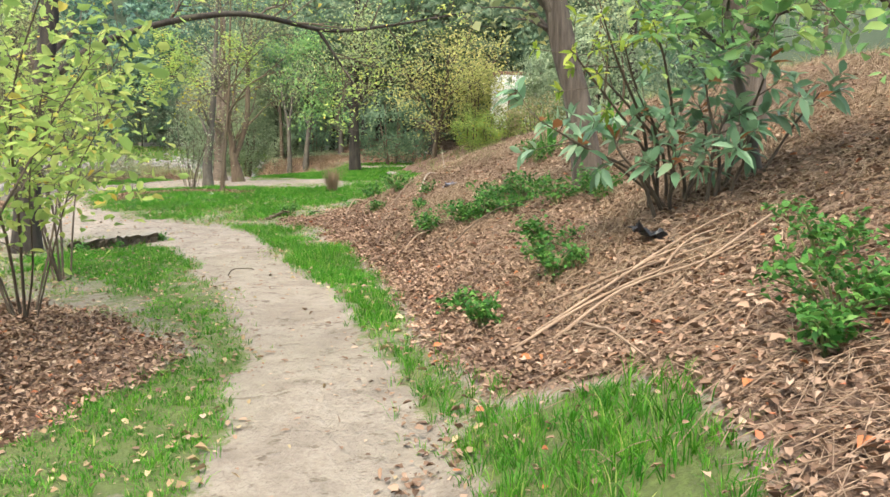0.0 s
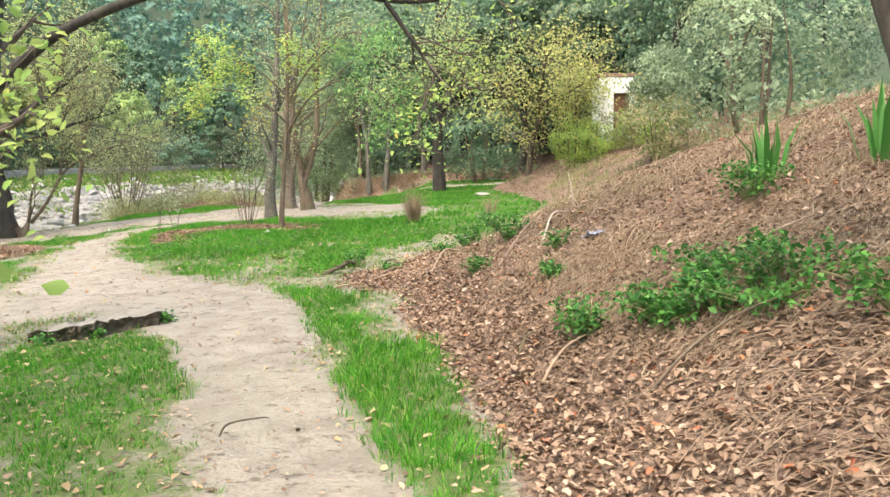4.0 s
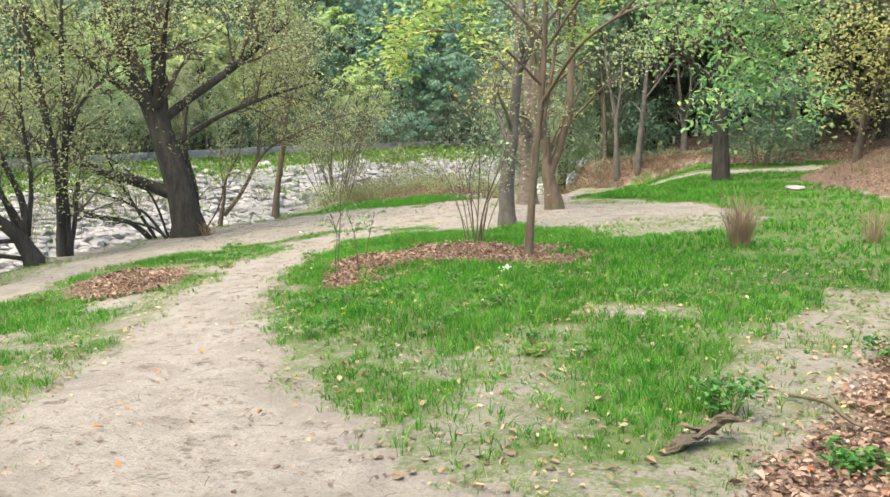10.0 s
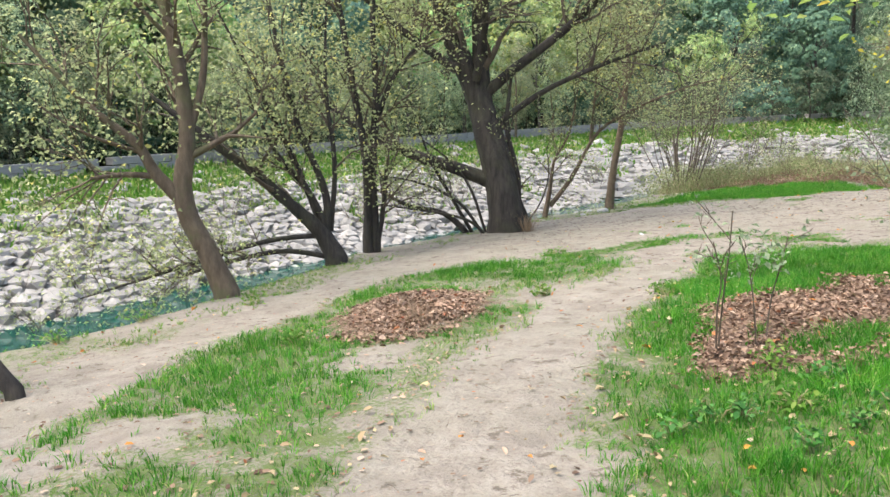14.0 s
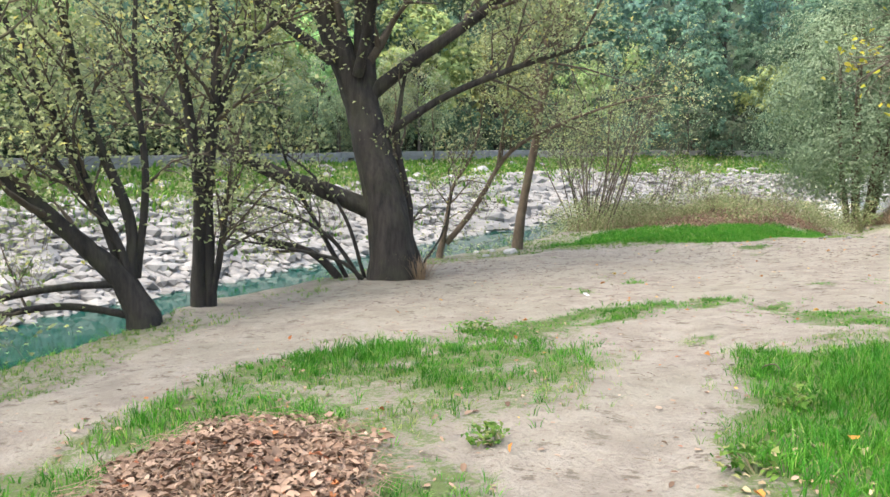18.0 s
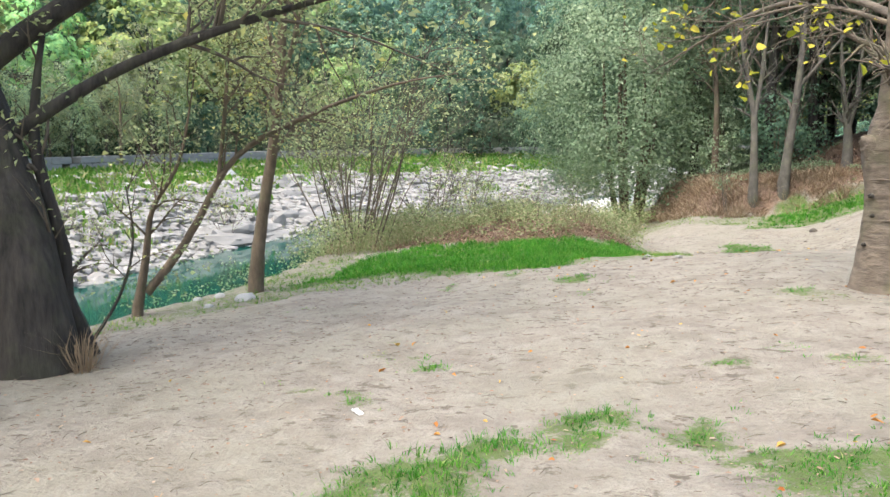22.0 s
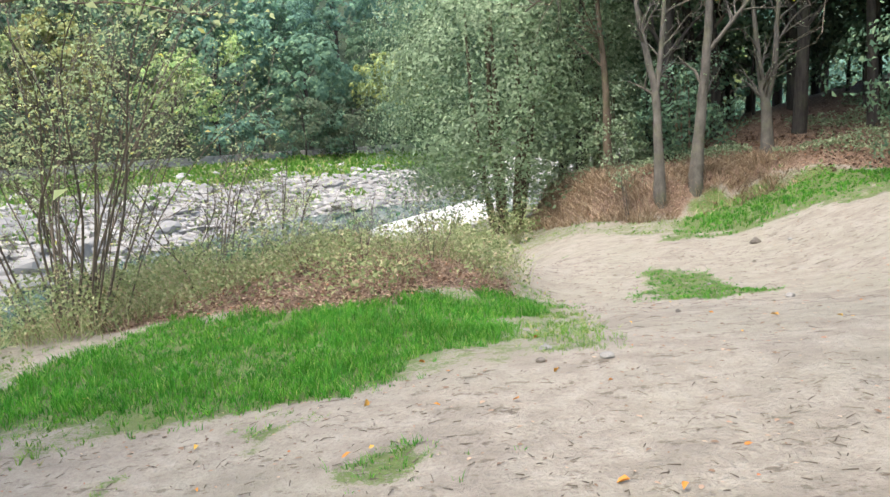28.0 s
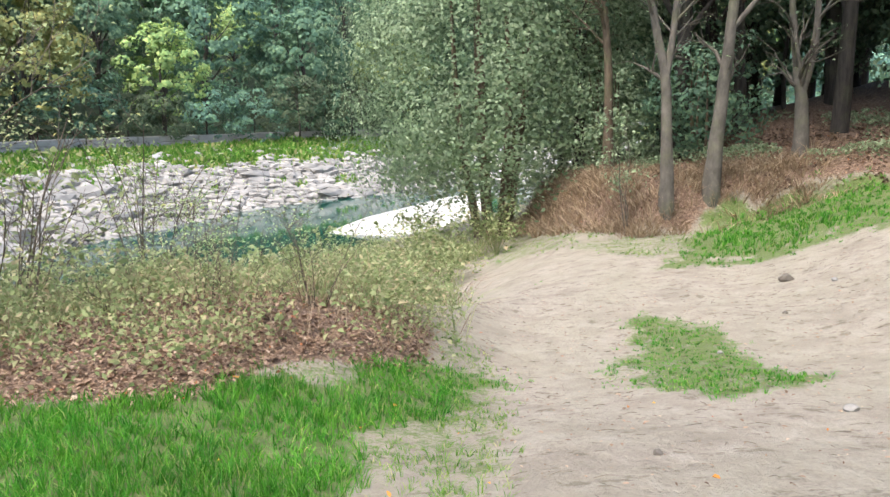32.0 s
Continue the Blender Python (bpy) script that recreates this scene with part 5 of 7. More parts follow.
laurel("laurel shrub with large pale green leaves and some rusty ones", (1.55, 5.55), [(0.62, 5.2, 1.8), (0.85, 5.4, 1.68), (1.28, 5.5, 1.88), (1.47, 5.35, 1.75), (1.67, 5.5, 1.93), (1.42, 5.2, 1.6), (1.1, 5.4, 1.74), (1.67, 5.3, 1.66)], 31, LAUREL_LEAF)
laurel("laurel shrub with large green leaves and rusty dead ones", (1.75, 5.3), [(1.82, 5.2, 1.98), (2.05, 5.5, 1.85), (1.95, 5.1, 2.2), (1.6, 5.2, 2.1), (2.3, 5.2, 2.0), (1.75, 5.0, 1.7)], 36, LAUREL_LEAF)
laurel("young tree with yellow-green leaves beside the grey trunk", (1.5, 5.75), [(0.75, 4.95, 2.2), (0.9, 4.95, 2.08), (1.05, 5.0, 2.28), (1.25, 5.1, 2.38), (0.95, 5.1, 2.42)], 32, YOUNG_LEAF, 0.085, 8, 3)
leafy_tree("leaning_slope_tree", "thin grey leaning tree behind the laurel on the slope", [
    ([(2.1, 5.55, 1.4), (2.08, 5.6, 1.6), (2.02, 5.6, 1.85), (1.91, 5.6, 2.2), (1.84, 5.6, 2.55), (1.8, 5.7, 3.4)], (0.042, 0.038, 0.034, 0.028, 0.024, 0.01)),
    ([(1.9, 5.6, 2.25), (2.05, 5.5, 2.45), (2.25, 5.4, 2.55)], (0.018, 0.015, 0.006)),
], BARK_GREY, FRESH_LEAF, 33, 7, 0.6, 3, 0.08, 4, 0.1, "", 0.04, 9, 0.1, 0.4, 0.5, False, True)
leafy_tree("young_tree", "slim young tree with fresh green leaves leaning over the slope", [
    ([(2.95, 5.1, 1.6), (2.9, 5.0, 2.3), (2.75, 4.85, 3.0), (2.5, 4.7, 3.8)], (0.035, 0.03, 0.025, 0.01)),
    ([(2.85, 4.95, 2.5), (2.4, 4.6, 2.75), (1.95, 4.3, 2.65), (1.6, 4.1, 2.45)], (0.018, 0.015, 0.011, 0.004)),
    ([(2.8, 4.9, 2.8), (2.5, 4.3, 2.95), (2.15, 3.9, 2.8)], (0.016, 0.012, 0.004)),
    ([(2.85, 5.0, 2.3), (2.3, 5.0, 2.65), (1.7, 5.0, 2.75), (1.3, 5.0, 2.6)], (0.018, 0.014, 0.01, 0.004)),
    ([(2.75, 4.85, 3.0), (2.2, 4.7, 3.3), (1.5, 4.7, 3.2)], (0.016, 0.012, 0.004)),
], BARK_TWIG, FRESH_LEAF, 52, 9, 0.5, 3, 0.085, 5, 0.1, "fresh green leaves", 0.03, 7, 0.0, 0.25, 0.5, False, True)
leafy_tree("thin_bank_tree", "two thin dark stems leaning from the river bank", [
    ([(-10.85, 15.05, -0.2), (-11.1, 14.85, 0.3), (-11.4, 14.6, 1.0), (-11.8, 14.3, 2.2)], (0.06, 0.05, 0.045, 0.015)),
    ([(-10.9, 15.0, -0.1), (-11.3, 14.75, 0.2), (-11.8, 14.45, 0.6), (-12.5, 14.0, 1.3)], (0.05, 0.045, 0.035, 0.01)),
], BARK_DARK, OLIVE_LEAF, 37, 7, 0.7, 3, 0.06, 4, 0.12, "", 0.05, 8)

# ---- large bushes and the wood behind ----
def round_bush(name, label, where, radius, height, seed, look_leaf, leaf, count, each, stems=5, category="bush", clear=0.04, hollow=0.35):
    rng = np.random.default_rng(seed)
    root = thing(name, label, category, on_ground(*where))
    for n in range(stems):
        a = rng.uniform(0, 2 * np.pi)
        o = np.array([np.cos(a), np.sin(a), 0]) * radius
        line, r = rounded([o * 0.1 + [0, 0, -0.2], o * 0.25 + [0, 0, 0.35 * height], o * 0.5 * rng.random() + [0, 0, 0.8 * height]], (0.014 * height, 0.010 * height, 0.008), 4)
        part("stem", mesh_of("stem", *tubes([(line, r)], 6), BARK_BROWN), root)
    c, way = clumps(rng, (0, 0, height * 0.43), (radius, radius, height * 0.52), count, each, 0.15, hollow)
    keep = c[:, 2] > clear * height * rng.uniform(0.5, 1.0, len(c))
    c, way = c[keep], way[keep]
    part("foliage", mesh_of("foliage", *leaves(rng, c, leaf, 0.05, 0.45, 0.5, 0.1, face=way), look_leaf), root)
    return root


round_bush("large_bush", "large grey-green bush hanging over the river bank", (-11.8, 50.2), 3.5, 9.5, 41, BUSH_LEAF, 0.115, 520, 115, 7, "bush", 0.15, 0.55)
round_bush("large_bush", "large dark green bush on the brown bank", (-9.2, 51.5), 3.0, 7.5, 42, BUSH_LEAF, 0.11, 260, 100, 6)
round_bush("round_shrub", "dark evergreen shrub among the trunks", (-6.9, 47.4), 1.3, 2.6, 43, DARK_LEAF, 0.12, 60, 50)
round_bush("round_shrub", "dark evergreen shrub among the trunks", (-2.4, 41.5), 2.2, 4.0, 44, DARK_LEAF, 0.14, 90, 60)
round_bush("round_shrub", "evergreen shrub with dark leaves at the edge of the wood", (-8.8, 48.6), 1.4, 2.8, 45, BUSH_LEAF, 0.10, 60, 50)
round_bush("round_shrub", "ivy-grown shrub on top of the slope", (2.7, 23.6), 1.2, 1.5, 46, SLOPE_GRASS, 0.08, 70, 60)
round_bush("round_shrub", "yellow-green bush in front of the white house wall", (1.7, 29.6), 0.8, 1.2, 49, LIME_LEAF, 0.08, 50, 60)
round_bush("round_shrub", "yellow-green bush in front of the white house wall", (2.9, 28.6), 0.8, 1.1, 50, LIME_LEAF, 0.08, 50, 60)
round_bush("round_shrub", "tall yellowish bush before the house corner", (1.1, 29.6), 0.7, 1.7, 51, LIME_LEAF, 0.07, 50, 60)
round_bush("round_shrub", "dense green shrub beside the white house wall", (3.75, 29.8), 1.0, 2.8, 48, BUSH_LEAF, 0.09, 170, 80)
round_bush("round_shrub", "yellowish bush with thin leaves beside the white house", (1.35, 30.6), 0.75, 3.0, 52, MAPLE_LEAF, 0.075, 80, 60)
round_bush("round_shrub", "dense green shrub on top of the slope", (3.4, 18.0), 1.8, 3.0, 47, BUSH_LEAF, 0.10, 70, 60)


def wood_tree(label, seed, height, radius, trunk, look_bark, look_leaf, leaf, count, each, low=0.6, hollow=0.3, tight=0.13):
    """A tree of the background wood, foot at the origin."""
    rng = np.random.default_rng(seed)
    root = thing("background_tree", label, "tree", (0, 0, 0), "background trees")
    line, r = rounded([(0, 0, -0.4), (0.02 * height, 0, 0.3 * height), (0, 0.02 * height, 0.6 * height), (0, 0, (0.72 if hollow > 0.7 else 0.92) * height)], (trunk, trunk * 0.8, trunk * 0.5, 0.02), 3)
    part("trunk", mesh_of("trunk", *tubes([(line, r)], 7, 0.04, seed), look_bark), root)
    tagged(part("branch_mass", mesh_of("branch_mass", *tubes(shoots(rng, line, r, 12, 0.35 * height, 0.4, 0.3), 4), look_bark), root), kind="stuff")
    c, way = clumps(rng, (0, 0, low * height), (radius, radius, (1.02 - low) * height), count, each, tight, hollow)
    if tight < 0.15:
        keep = way[:, 2] > -0.3
        c, way = c[keep], way[keep]
    part("crown", mesh_of("crown", *leaves(rng, c, leaf, 0.0 if tight < 0.15 else 0.16, 0.4, 0.6, 0.1, face=way), look_leaf), root)
    return root


KINDS = [
    wood_tree("dense evergreen oak on the wooded hillside", 81, 7.0, 2.7, 0.16, BARK_DARK, HAZY_HILL_LEAF, 0.24, 130, 48, 0.58, 0.84, 0.09),
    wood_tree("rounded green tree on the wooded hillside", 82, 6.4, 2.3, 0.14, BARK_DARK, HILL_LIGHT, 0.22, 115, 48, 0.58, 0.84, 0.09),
    wood_tree("tall green tree on the wooded hillside", 83, 8.2, 2.5, 0.16, BARK_DARK, HAZY_HILL_LEAF, 0.24, 130, 48, 0.60, 0.84, 0.09),
    wood_tree("thin riverside tree with grey-green leaves", 84, 8.0, 2.3, 0.12, BARK_GREY, BACKTREE_LEAF, 0.14, 90, 56, 0.55, 0.72, 0.12),
    wood_tree("slender riverside tree with yellowish leaves", 85, 9.5, 2.1, 0.13, BARK_BROWN, BACKTREE_LEAF, 0.14, 90, 56, 0.55, 0.72, 0.12),
    wood_tree("dark evergreen tree in the wood", 86, 9.0, 2.7, 0.18, BARK_DARK, DARK_LEAF, 0.19, 100, 55),
    wood_tree("broad dark evergreen added to shade the wooded slope", 87, 9.5, 4.2, 0.2, BARK_DARK, DARK_LEAF, 0.24, 150, 60, 0.68, 0.5),
    wood_tree("low green bush at the foot of the wooded hill", 89, 4.2, 2.4, 0.07, BARK_DARK, HAZY_HILL_LEAF, 0.2, 60, 60, 0.42, 0.8, 0.12),
    wood_tree("dark bushy evergreen undergrowth in the wood", 88, 4.0, 2.1, 0.07, BARK_DARK, DARK_LEAF, 0.16, 60, 50, 0.5, 0.4),
]
placed = np.random.default_rng(5)


def plant(kind, x, y, low=0.8, high=1.2):
    s = placed.uniform(low, high)
    spot = on_ground(x, y, 0.1)
    m = pose(*spot, 0, 0, placed.uniform(0, 360)) @ Matrix.Scale(s, 4)
    if KINDS[kind].get("planted"):
        return copy_thing(KINDS[kind], m)
    KINDS[kind]["planted"] = True
    KINDS[kind].matrix_basis = m
    return KINDS[kind]


spots, far_spots = [], []
for _ in range(9000):
    x, y = placed.uniform(-80, 45), placed.uniform(-14, 150)
    depth = float(inside(FAR, np.array(x), np.array(y)))
    gap = 3.0 + 0.05 * depth
    if 12.0 < depth < 56 and all((x - a) ** 2 + (y - b) ** 2 > gap * gap for a, b in spots):
        spots.append((x, y))
for x, y in spots:
    # Paler kind planted more often below y 62 to stand in for haze.
    kind = 1 if placed.random() < (0.65 if y < 62 else 0.22) else 2 * int(placed.integers(0, 2))
    if inside(FAR, np.array(x), np.array(y)) > 31 or y < 18 or x > 6:
        far_spots.append((x, y))
    else:
        plant(kind, x, y, 0.75, 1.25)
far_leaves = [clumps(placed, np.array(on_ground(x, y)) + [0, 0, 3.8], np.array([2.8, 2.8, 3.4]) * placed.uniform(0.75, 1.25), 30, 14, 0.13, 0.8) for x, y in far_spots]
far_c, far_way = (np.vstack([f[k] for f in far_leaves]) for k in (0, 1))
tagged(new("far_wood", mesh_of("far_wood", *leaves(placed, far_c, 0.6, 0.0, 0.4, 0.6, 0.1, face=far_way), HAZY_HILL_LEAF)), "green tree crowns high on the far wooded hillside", "wood", kind="stuff")
for n in range(52):
    plant(3 + n % 2, -36.6 + placed.uniform(-2.0, 2.6), 4 + n * 1.02 + placed.uniform(-0.8, 0.8), 0.6, 1.15)
for x, y in [(-15.5, 14.5), (-17.0, 10.5), (-19.0, 6.5), (-15.8, 5.0), (-18.5, 0.5)]:
    plant(4, x, y, 0.7, 0.9)
for x, y in [(-10.3, 54.5), (-7.4, 53.0), (-4.8, 54.0), (-2.0, 55.0), (1.5, 54.0), (4.5, 51.0), (4.0, 56.5), (-6.2, 58.0), (-0.5, 60.0), (6.5, 46.0), (3.2, 44.5), (5.2, 40.5), (8.0, 51.0), (-9.0, 58.5), (7.5, 35.5), (4.6, 33.0), (6.6, 29.0), (-8.8, 55.5), (-3.2, 52.0), (-0.6, 51.0), (1.8, 48.5), (-5.6, 51.5), (-2.6, 58.0), (2.2, 58.5), (5.8, 54.5), (9.5, 47.0), (9.0, 42.0), (-1.6, 48.9), (4.0, 47.8), (-7.2, 56.0), (11.0, 38.0)]:
    plant(5, x, y, 0.85, 1.15)
for x, y in [(4.6, 25.5), (5.0, 13.5), (5.8, 9.0), (6.5, 3.5), (4.2, -4.0), (-5.5, -4.5), (-9.0, 2.0), (-12.5, 5.5), (9.0, 20.0), (-1.0, -9.0), (-14.5, 11.5)]:
    plant(3 + int(placed.integers(0, 2)), x, y, 0.8, 1.05)
# Broad crowns added, partly above the view, to shade the wooded slope.
for x, y in [(-6.5, 50.5), (-2.0, 49.5), (2.0, 47.0), (5.0, 44.5), (-4.0, 55.5), (0.5, 53.0), (5.0, 50.0), (8.5, 45.0), (-0.5, 45.5), (2.5, 43.0), (-4.3, 47.3), (-7.4, 48.2)]:
    plant(6, x, y, 0.9, 1.1)
for x, y in [(-7.6, 51.0), (-5.2, 53.0), (-3.0, 54.5), (-0.8, 54.0), (1.2, 52.0), (3.0, 50.5), (5.5, 48.5), (-8.6, 53.0), (6.5, 46.5), (-1.8, 52.2), (4.3, 52.8), (-6.4, 55.0), (7.5, 43.0), (-1.5, 50.5), (0.8, 48.8), (2.5, 51.5), (4.0, 48.6), (-4.6, 51.2)]:
    plant(8, x, y, 0.85, 1.25)
for n in range(60):
    y = -6 + 1.9 * n
    x = float(np.interp(y, [-10, 15, 25, 42, 55, 64, 70, 80, 92, 112], [-35.5, -35.8, -37.0, -38.2, -38.2, -36.6, -32.8, -24.5, -9.0, 45.0]))
    if x < 12:
        plant(7, x + placed.uniform(-2.4, -1.0), y + placed.uniform(-0.5, 0.5), 0.7, 1.25)
    if y < 64:
        plant(3 + n % 2, x + placed.uniform(-0.2, 0.8), y, 0.3, 0.5)

# ---- rocks, wall and ledge ----
def rock_mesh(name, size, seed, look_stone, sub=2, squash=0.6, rough=0.28):
    """A broken boulder: a ball pushed in and out, with flattened faces."""
    bm = bmesh.new()
    bmesh.ops.create_icosphere(bm, subdivisions=sub, radius=1.0)
    k = np.random.default_rng(seed)
    cuts = [(Vector(k.normal(size=3)).normalized(), k.uniform(0.62, 0.95)) for _ in range(9)]
    for v in bm.verts:
        p = v.co.copy()
        for way, reach in cuts:
            over = p.dot(way) - reach
            if over > 0:
                p -= way * over
        p *= 1 + rough * 0.5 * noise.noise(p * 2.1 + Vector((seed, 0, 0)))
        v.co = Vector((p.x * size, p.y * size * 0.8, p.z * size * squash))
    me = bpy.data.meshes.new(name)
    bm.to_mesh(me)
    bm.free()
    me.materials.append(look_stone)
    return me


boulders = [rock_mesh("boulder", 0.55, 100 + n, WHITE_ROCK, 2, 0.4 + 0.07 * n, 0.6) for n in range(6)]
rk = np.random.default_rng(8)
edge = [p for p in FAR if -30 < p[1] < 120 and p[0] < 30]
count = 0
while count < 290:
    y = rk.uniform(12, 76)
    d = rk.uniform(-0.2, 4.2)
    x = np.interp(y, [15, 25, 42, 55, 64, 70, 80], [-23.3, -24.6, -25.6, -25.6, -24.5, -21.0, -14.0]) - d * (1.0 if y < 60 else 0.9)
    m = pose(*on_ground(x, y, 0.05), rk.uniform(-20, 20), rk.uniform(-20, 20), rk.uniform(0, 360)) @ Matrix.Diagonal((rk.uniform(0.8, 1.7), rk.uniform(0.6, 1.1), rk.uniform(0.6, 1.2), 1)) @ Matrix.Scale((0.3 + 1.0 * rk.random() ** 2.2) * (0.55 if y < 45 else 1.0), 4)
    if count % 5 == 0 and y > 45:
        m = pose(*on_ground(x, y, 0.05), rk.uniform(-8, 8), rk.uniform(-8, 8), 80 + rk.uniform(-25, 25)) @ Matrix.Diagonal((rk.uniform(2.0, 3.6), rk.uniform(1.0, 1.6), rk.uniform(0.7, 1.1), 1))
    ob = new("boulder", boulders[count % 6])
    ob.matrix_basis = m
    tagged(ob, "pale broken boulder on the far river bank", "boulder", "boulders of the river bank")
    count += 1
rubble_y = rk.uniform(8, 78, 9000)
rubble_d = np.where(rk.random(9000) < 0.9, rk.uniform(-0.4, 4.8, 9000), rk.uniform(4, 9, 9000))
rubble_x = np.interp(rubble_y, [15, 25, 42, 55, 64, 70, 80], [-23.3, -24.6, -25.6, -25.6, -24.5, -21.0, -14.0]) - rubble_d
rubble_z = ground_z(rubble_x, rubble_y)
small_v, small_f, total = [], [], 0
pebble = [np.array([v.co for v in rock_mesh("pebble", 0.2, 120 + n, WHITE_ROCK, 1, 0.6).vertices]) for n in range(4)]
faces_of = np.array([p.vertices[:] for p in rock_mesh("pebble", 0.2, 120, WHITE_ROCK, 1, 0.6).polygons])
for n in range(9000):
    x, y = rubble_x[n], rubble_y[n]
    a = rk.uniform(0, 6.28)
    turn = np.array([[np.cos(a), -np.sin(a), 0], [np.sin(a), np.cos(a), 0], [0, 0, 1]])
    small_v.append(pebble[n % 4] @ turn.T * rk.uniform(0.4, 2.2) * np.array([1.3, 0.9, rk.uniform(0.5, 1.1)]) + np.array([x, y, rubble_z[n]]))
    small_f.append(faces_of + total)
    total += len(pebble[0])
tagged(new("river_stones", mesh_of("river_stones", np.vstack(small_v), np.vstack(small_f), WHITE_ROCK, False)), "white stones and rubble on the river bank", "stones", kind="stuff")
slab = new("rock_slab", rock_mesh("rock_slab", 1.0, 140, PALE_SLAB, 4, 0.5, 0.3))
slab.matrix_basis = pose(-15.8, 57.8, -2.35, 3, -11, 42) @ Matrix.Diagonal((4.6, 2.4, 1.2, 1))
tagged(slab, "large smooth white rock slab beside the water", "rock")
white_shapes = [rock_mesh("white_stone", 0.55, 130 + n, PALE_SLAB, 2, 0.6, 0.5) for n in range(3)]
for x, y, s, a in [(-14.4, 28.65, 0.2, 40), (-14.7, 28.3, 0.09, 20), (-15.0, 29.0, 0.12, 80), (-15.2, 28.8, 0.10, 10), (-31.5, 55.0, 0.9, 40), (-30.5, 66.0, 0.7, 10), (-14.0, 35.8, 0.16, 70), (-12.9, 35.4, 0.11, 30)]:
    ob = new("white_stone", white_shapes[int(a) % 3])
    ob.matrix_basis = pose(*on_ground(x, y, -0.04 * s), 5, 0, a) @ Matrix.Scale(s * 1.3, 4)
    tagged(ob, "white stone lying in the grass", "stone", "white stones")

wall = thing("river_wall", "long grey stone wall along the far bank", "wall", kind="structure")
blocks = []
for n in range(4):
    bm = bmesh.new()
    bmesh.ops.create_cube(bm, size=1.0)
    bmesh.ops.bevel(bm, geom=bm.edges[:], offset=0.05, segments=1, affect="EDGES")
    for v in bm.verts:
        v.co += Vector([random.uniform(-0.02, 0.02) for _ in range(3)])
    me = bpy.data.meshes.new("block")
    bm.to_mesh(me)
    bm.free()
    me.materials.append(WALL_STONE)
    blocks.append(me)
wall_line = [(-34.2, -6.0), (-35.6, 27.0), (-36.4, 50.0), (-34.8, 66.5), (-28.5, 78.5), (-18.0, 91.0), (-6.0, 101.0)]
for (ax, ay), (bx, by) in zip(wall_line, wall_line[1:]):
    span = math.hypot(bx - ax, by - ay)
    for row in range(2):
        for n in range(int(span / 1.25)):
            u = (n + 0.5 * (row % 2) + 0.5) * 1.25 / span
            x, y = ax + (bx - ax) * u, ay + (by - ay) * u
            ob = new("block", blocks[(n * 7 + row * 3) % 4])
            ob.parent = wall
            ob.matrix_basis = pose(x, y, 0.17 + 0.31 * row + random.uniform(-0.015, 0.015), 0, 0, math.degrees(math.atan2(by - ay, bx - ax))) @ Matrix.Diagonal((1.23, 0.55, 0.30, 1))

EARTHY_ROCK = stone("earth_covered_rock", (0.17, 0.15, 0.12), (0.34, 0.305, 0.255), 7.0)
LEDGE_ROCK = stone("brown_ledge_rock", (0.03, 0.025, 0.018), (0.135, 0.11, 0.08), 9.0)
ledge = thing("rock_ledge", "flat earth-covered rock ledge with a broken dark edge beside the path", "rock", on_ground(-4.15, 10.95))
LEDGE_FRONT = [(-4.52, 10.36), (-4.28, 10.38), (-4.08, 10.5), (-3.96, 10.7), (-3.82, 10.83), (-3.66, 10.97), (-3.68, 11.2)]
LEDGE_BACK = [(-4.74, 10.72), (-4.66, 11.0), (-4.56, 11.2), (-4.44, 11.42), (-4.32, 11.62), (-4.08, 11.66), (-3.82, 11.5)]


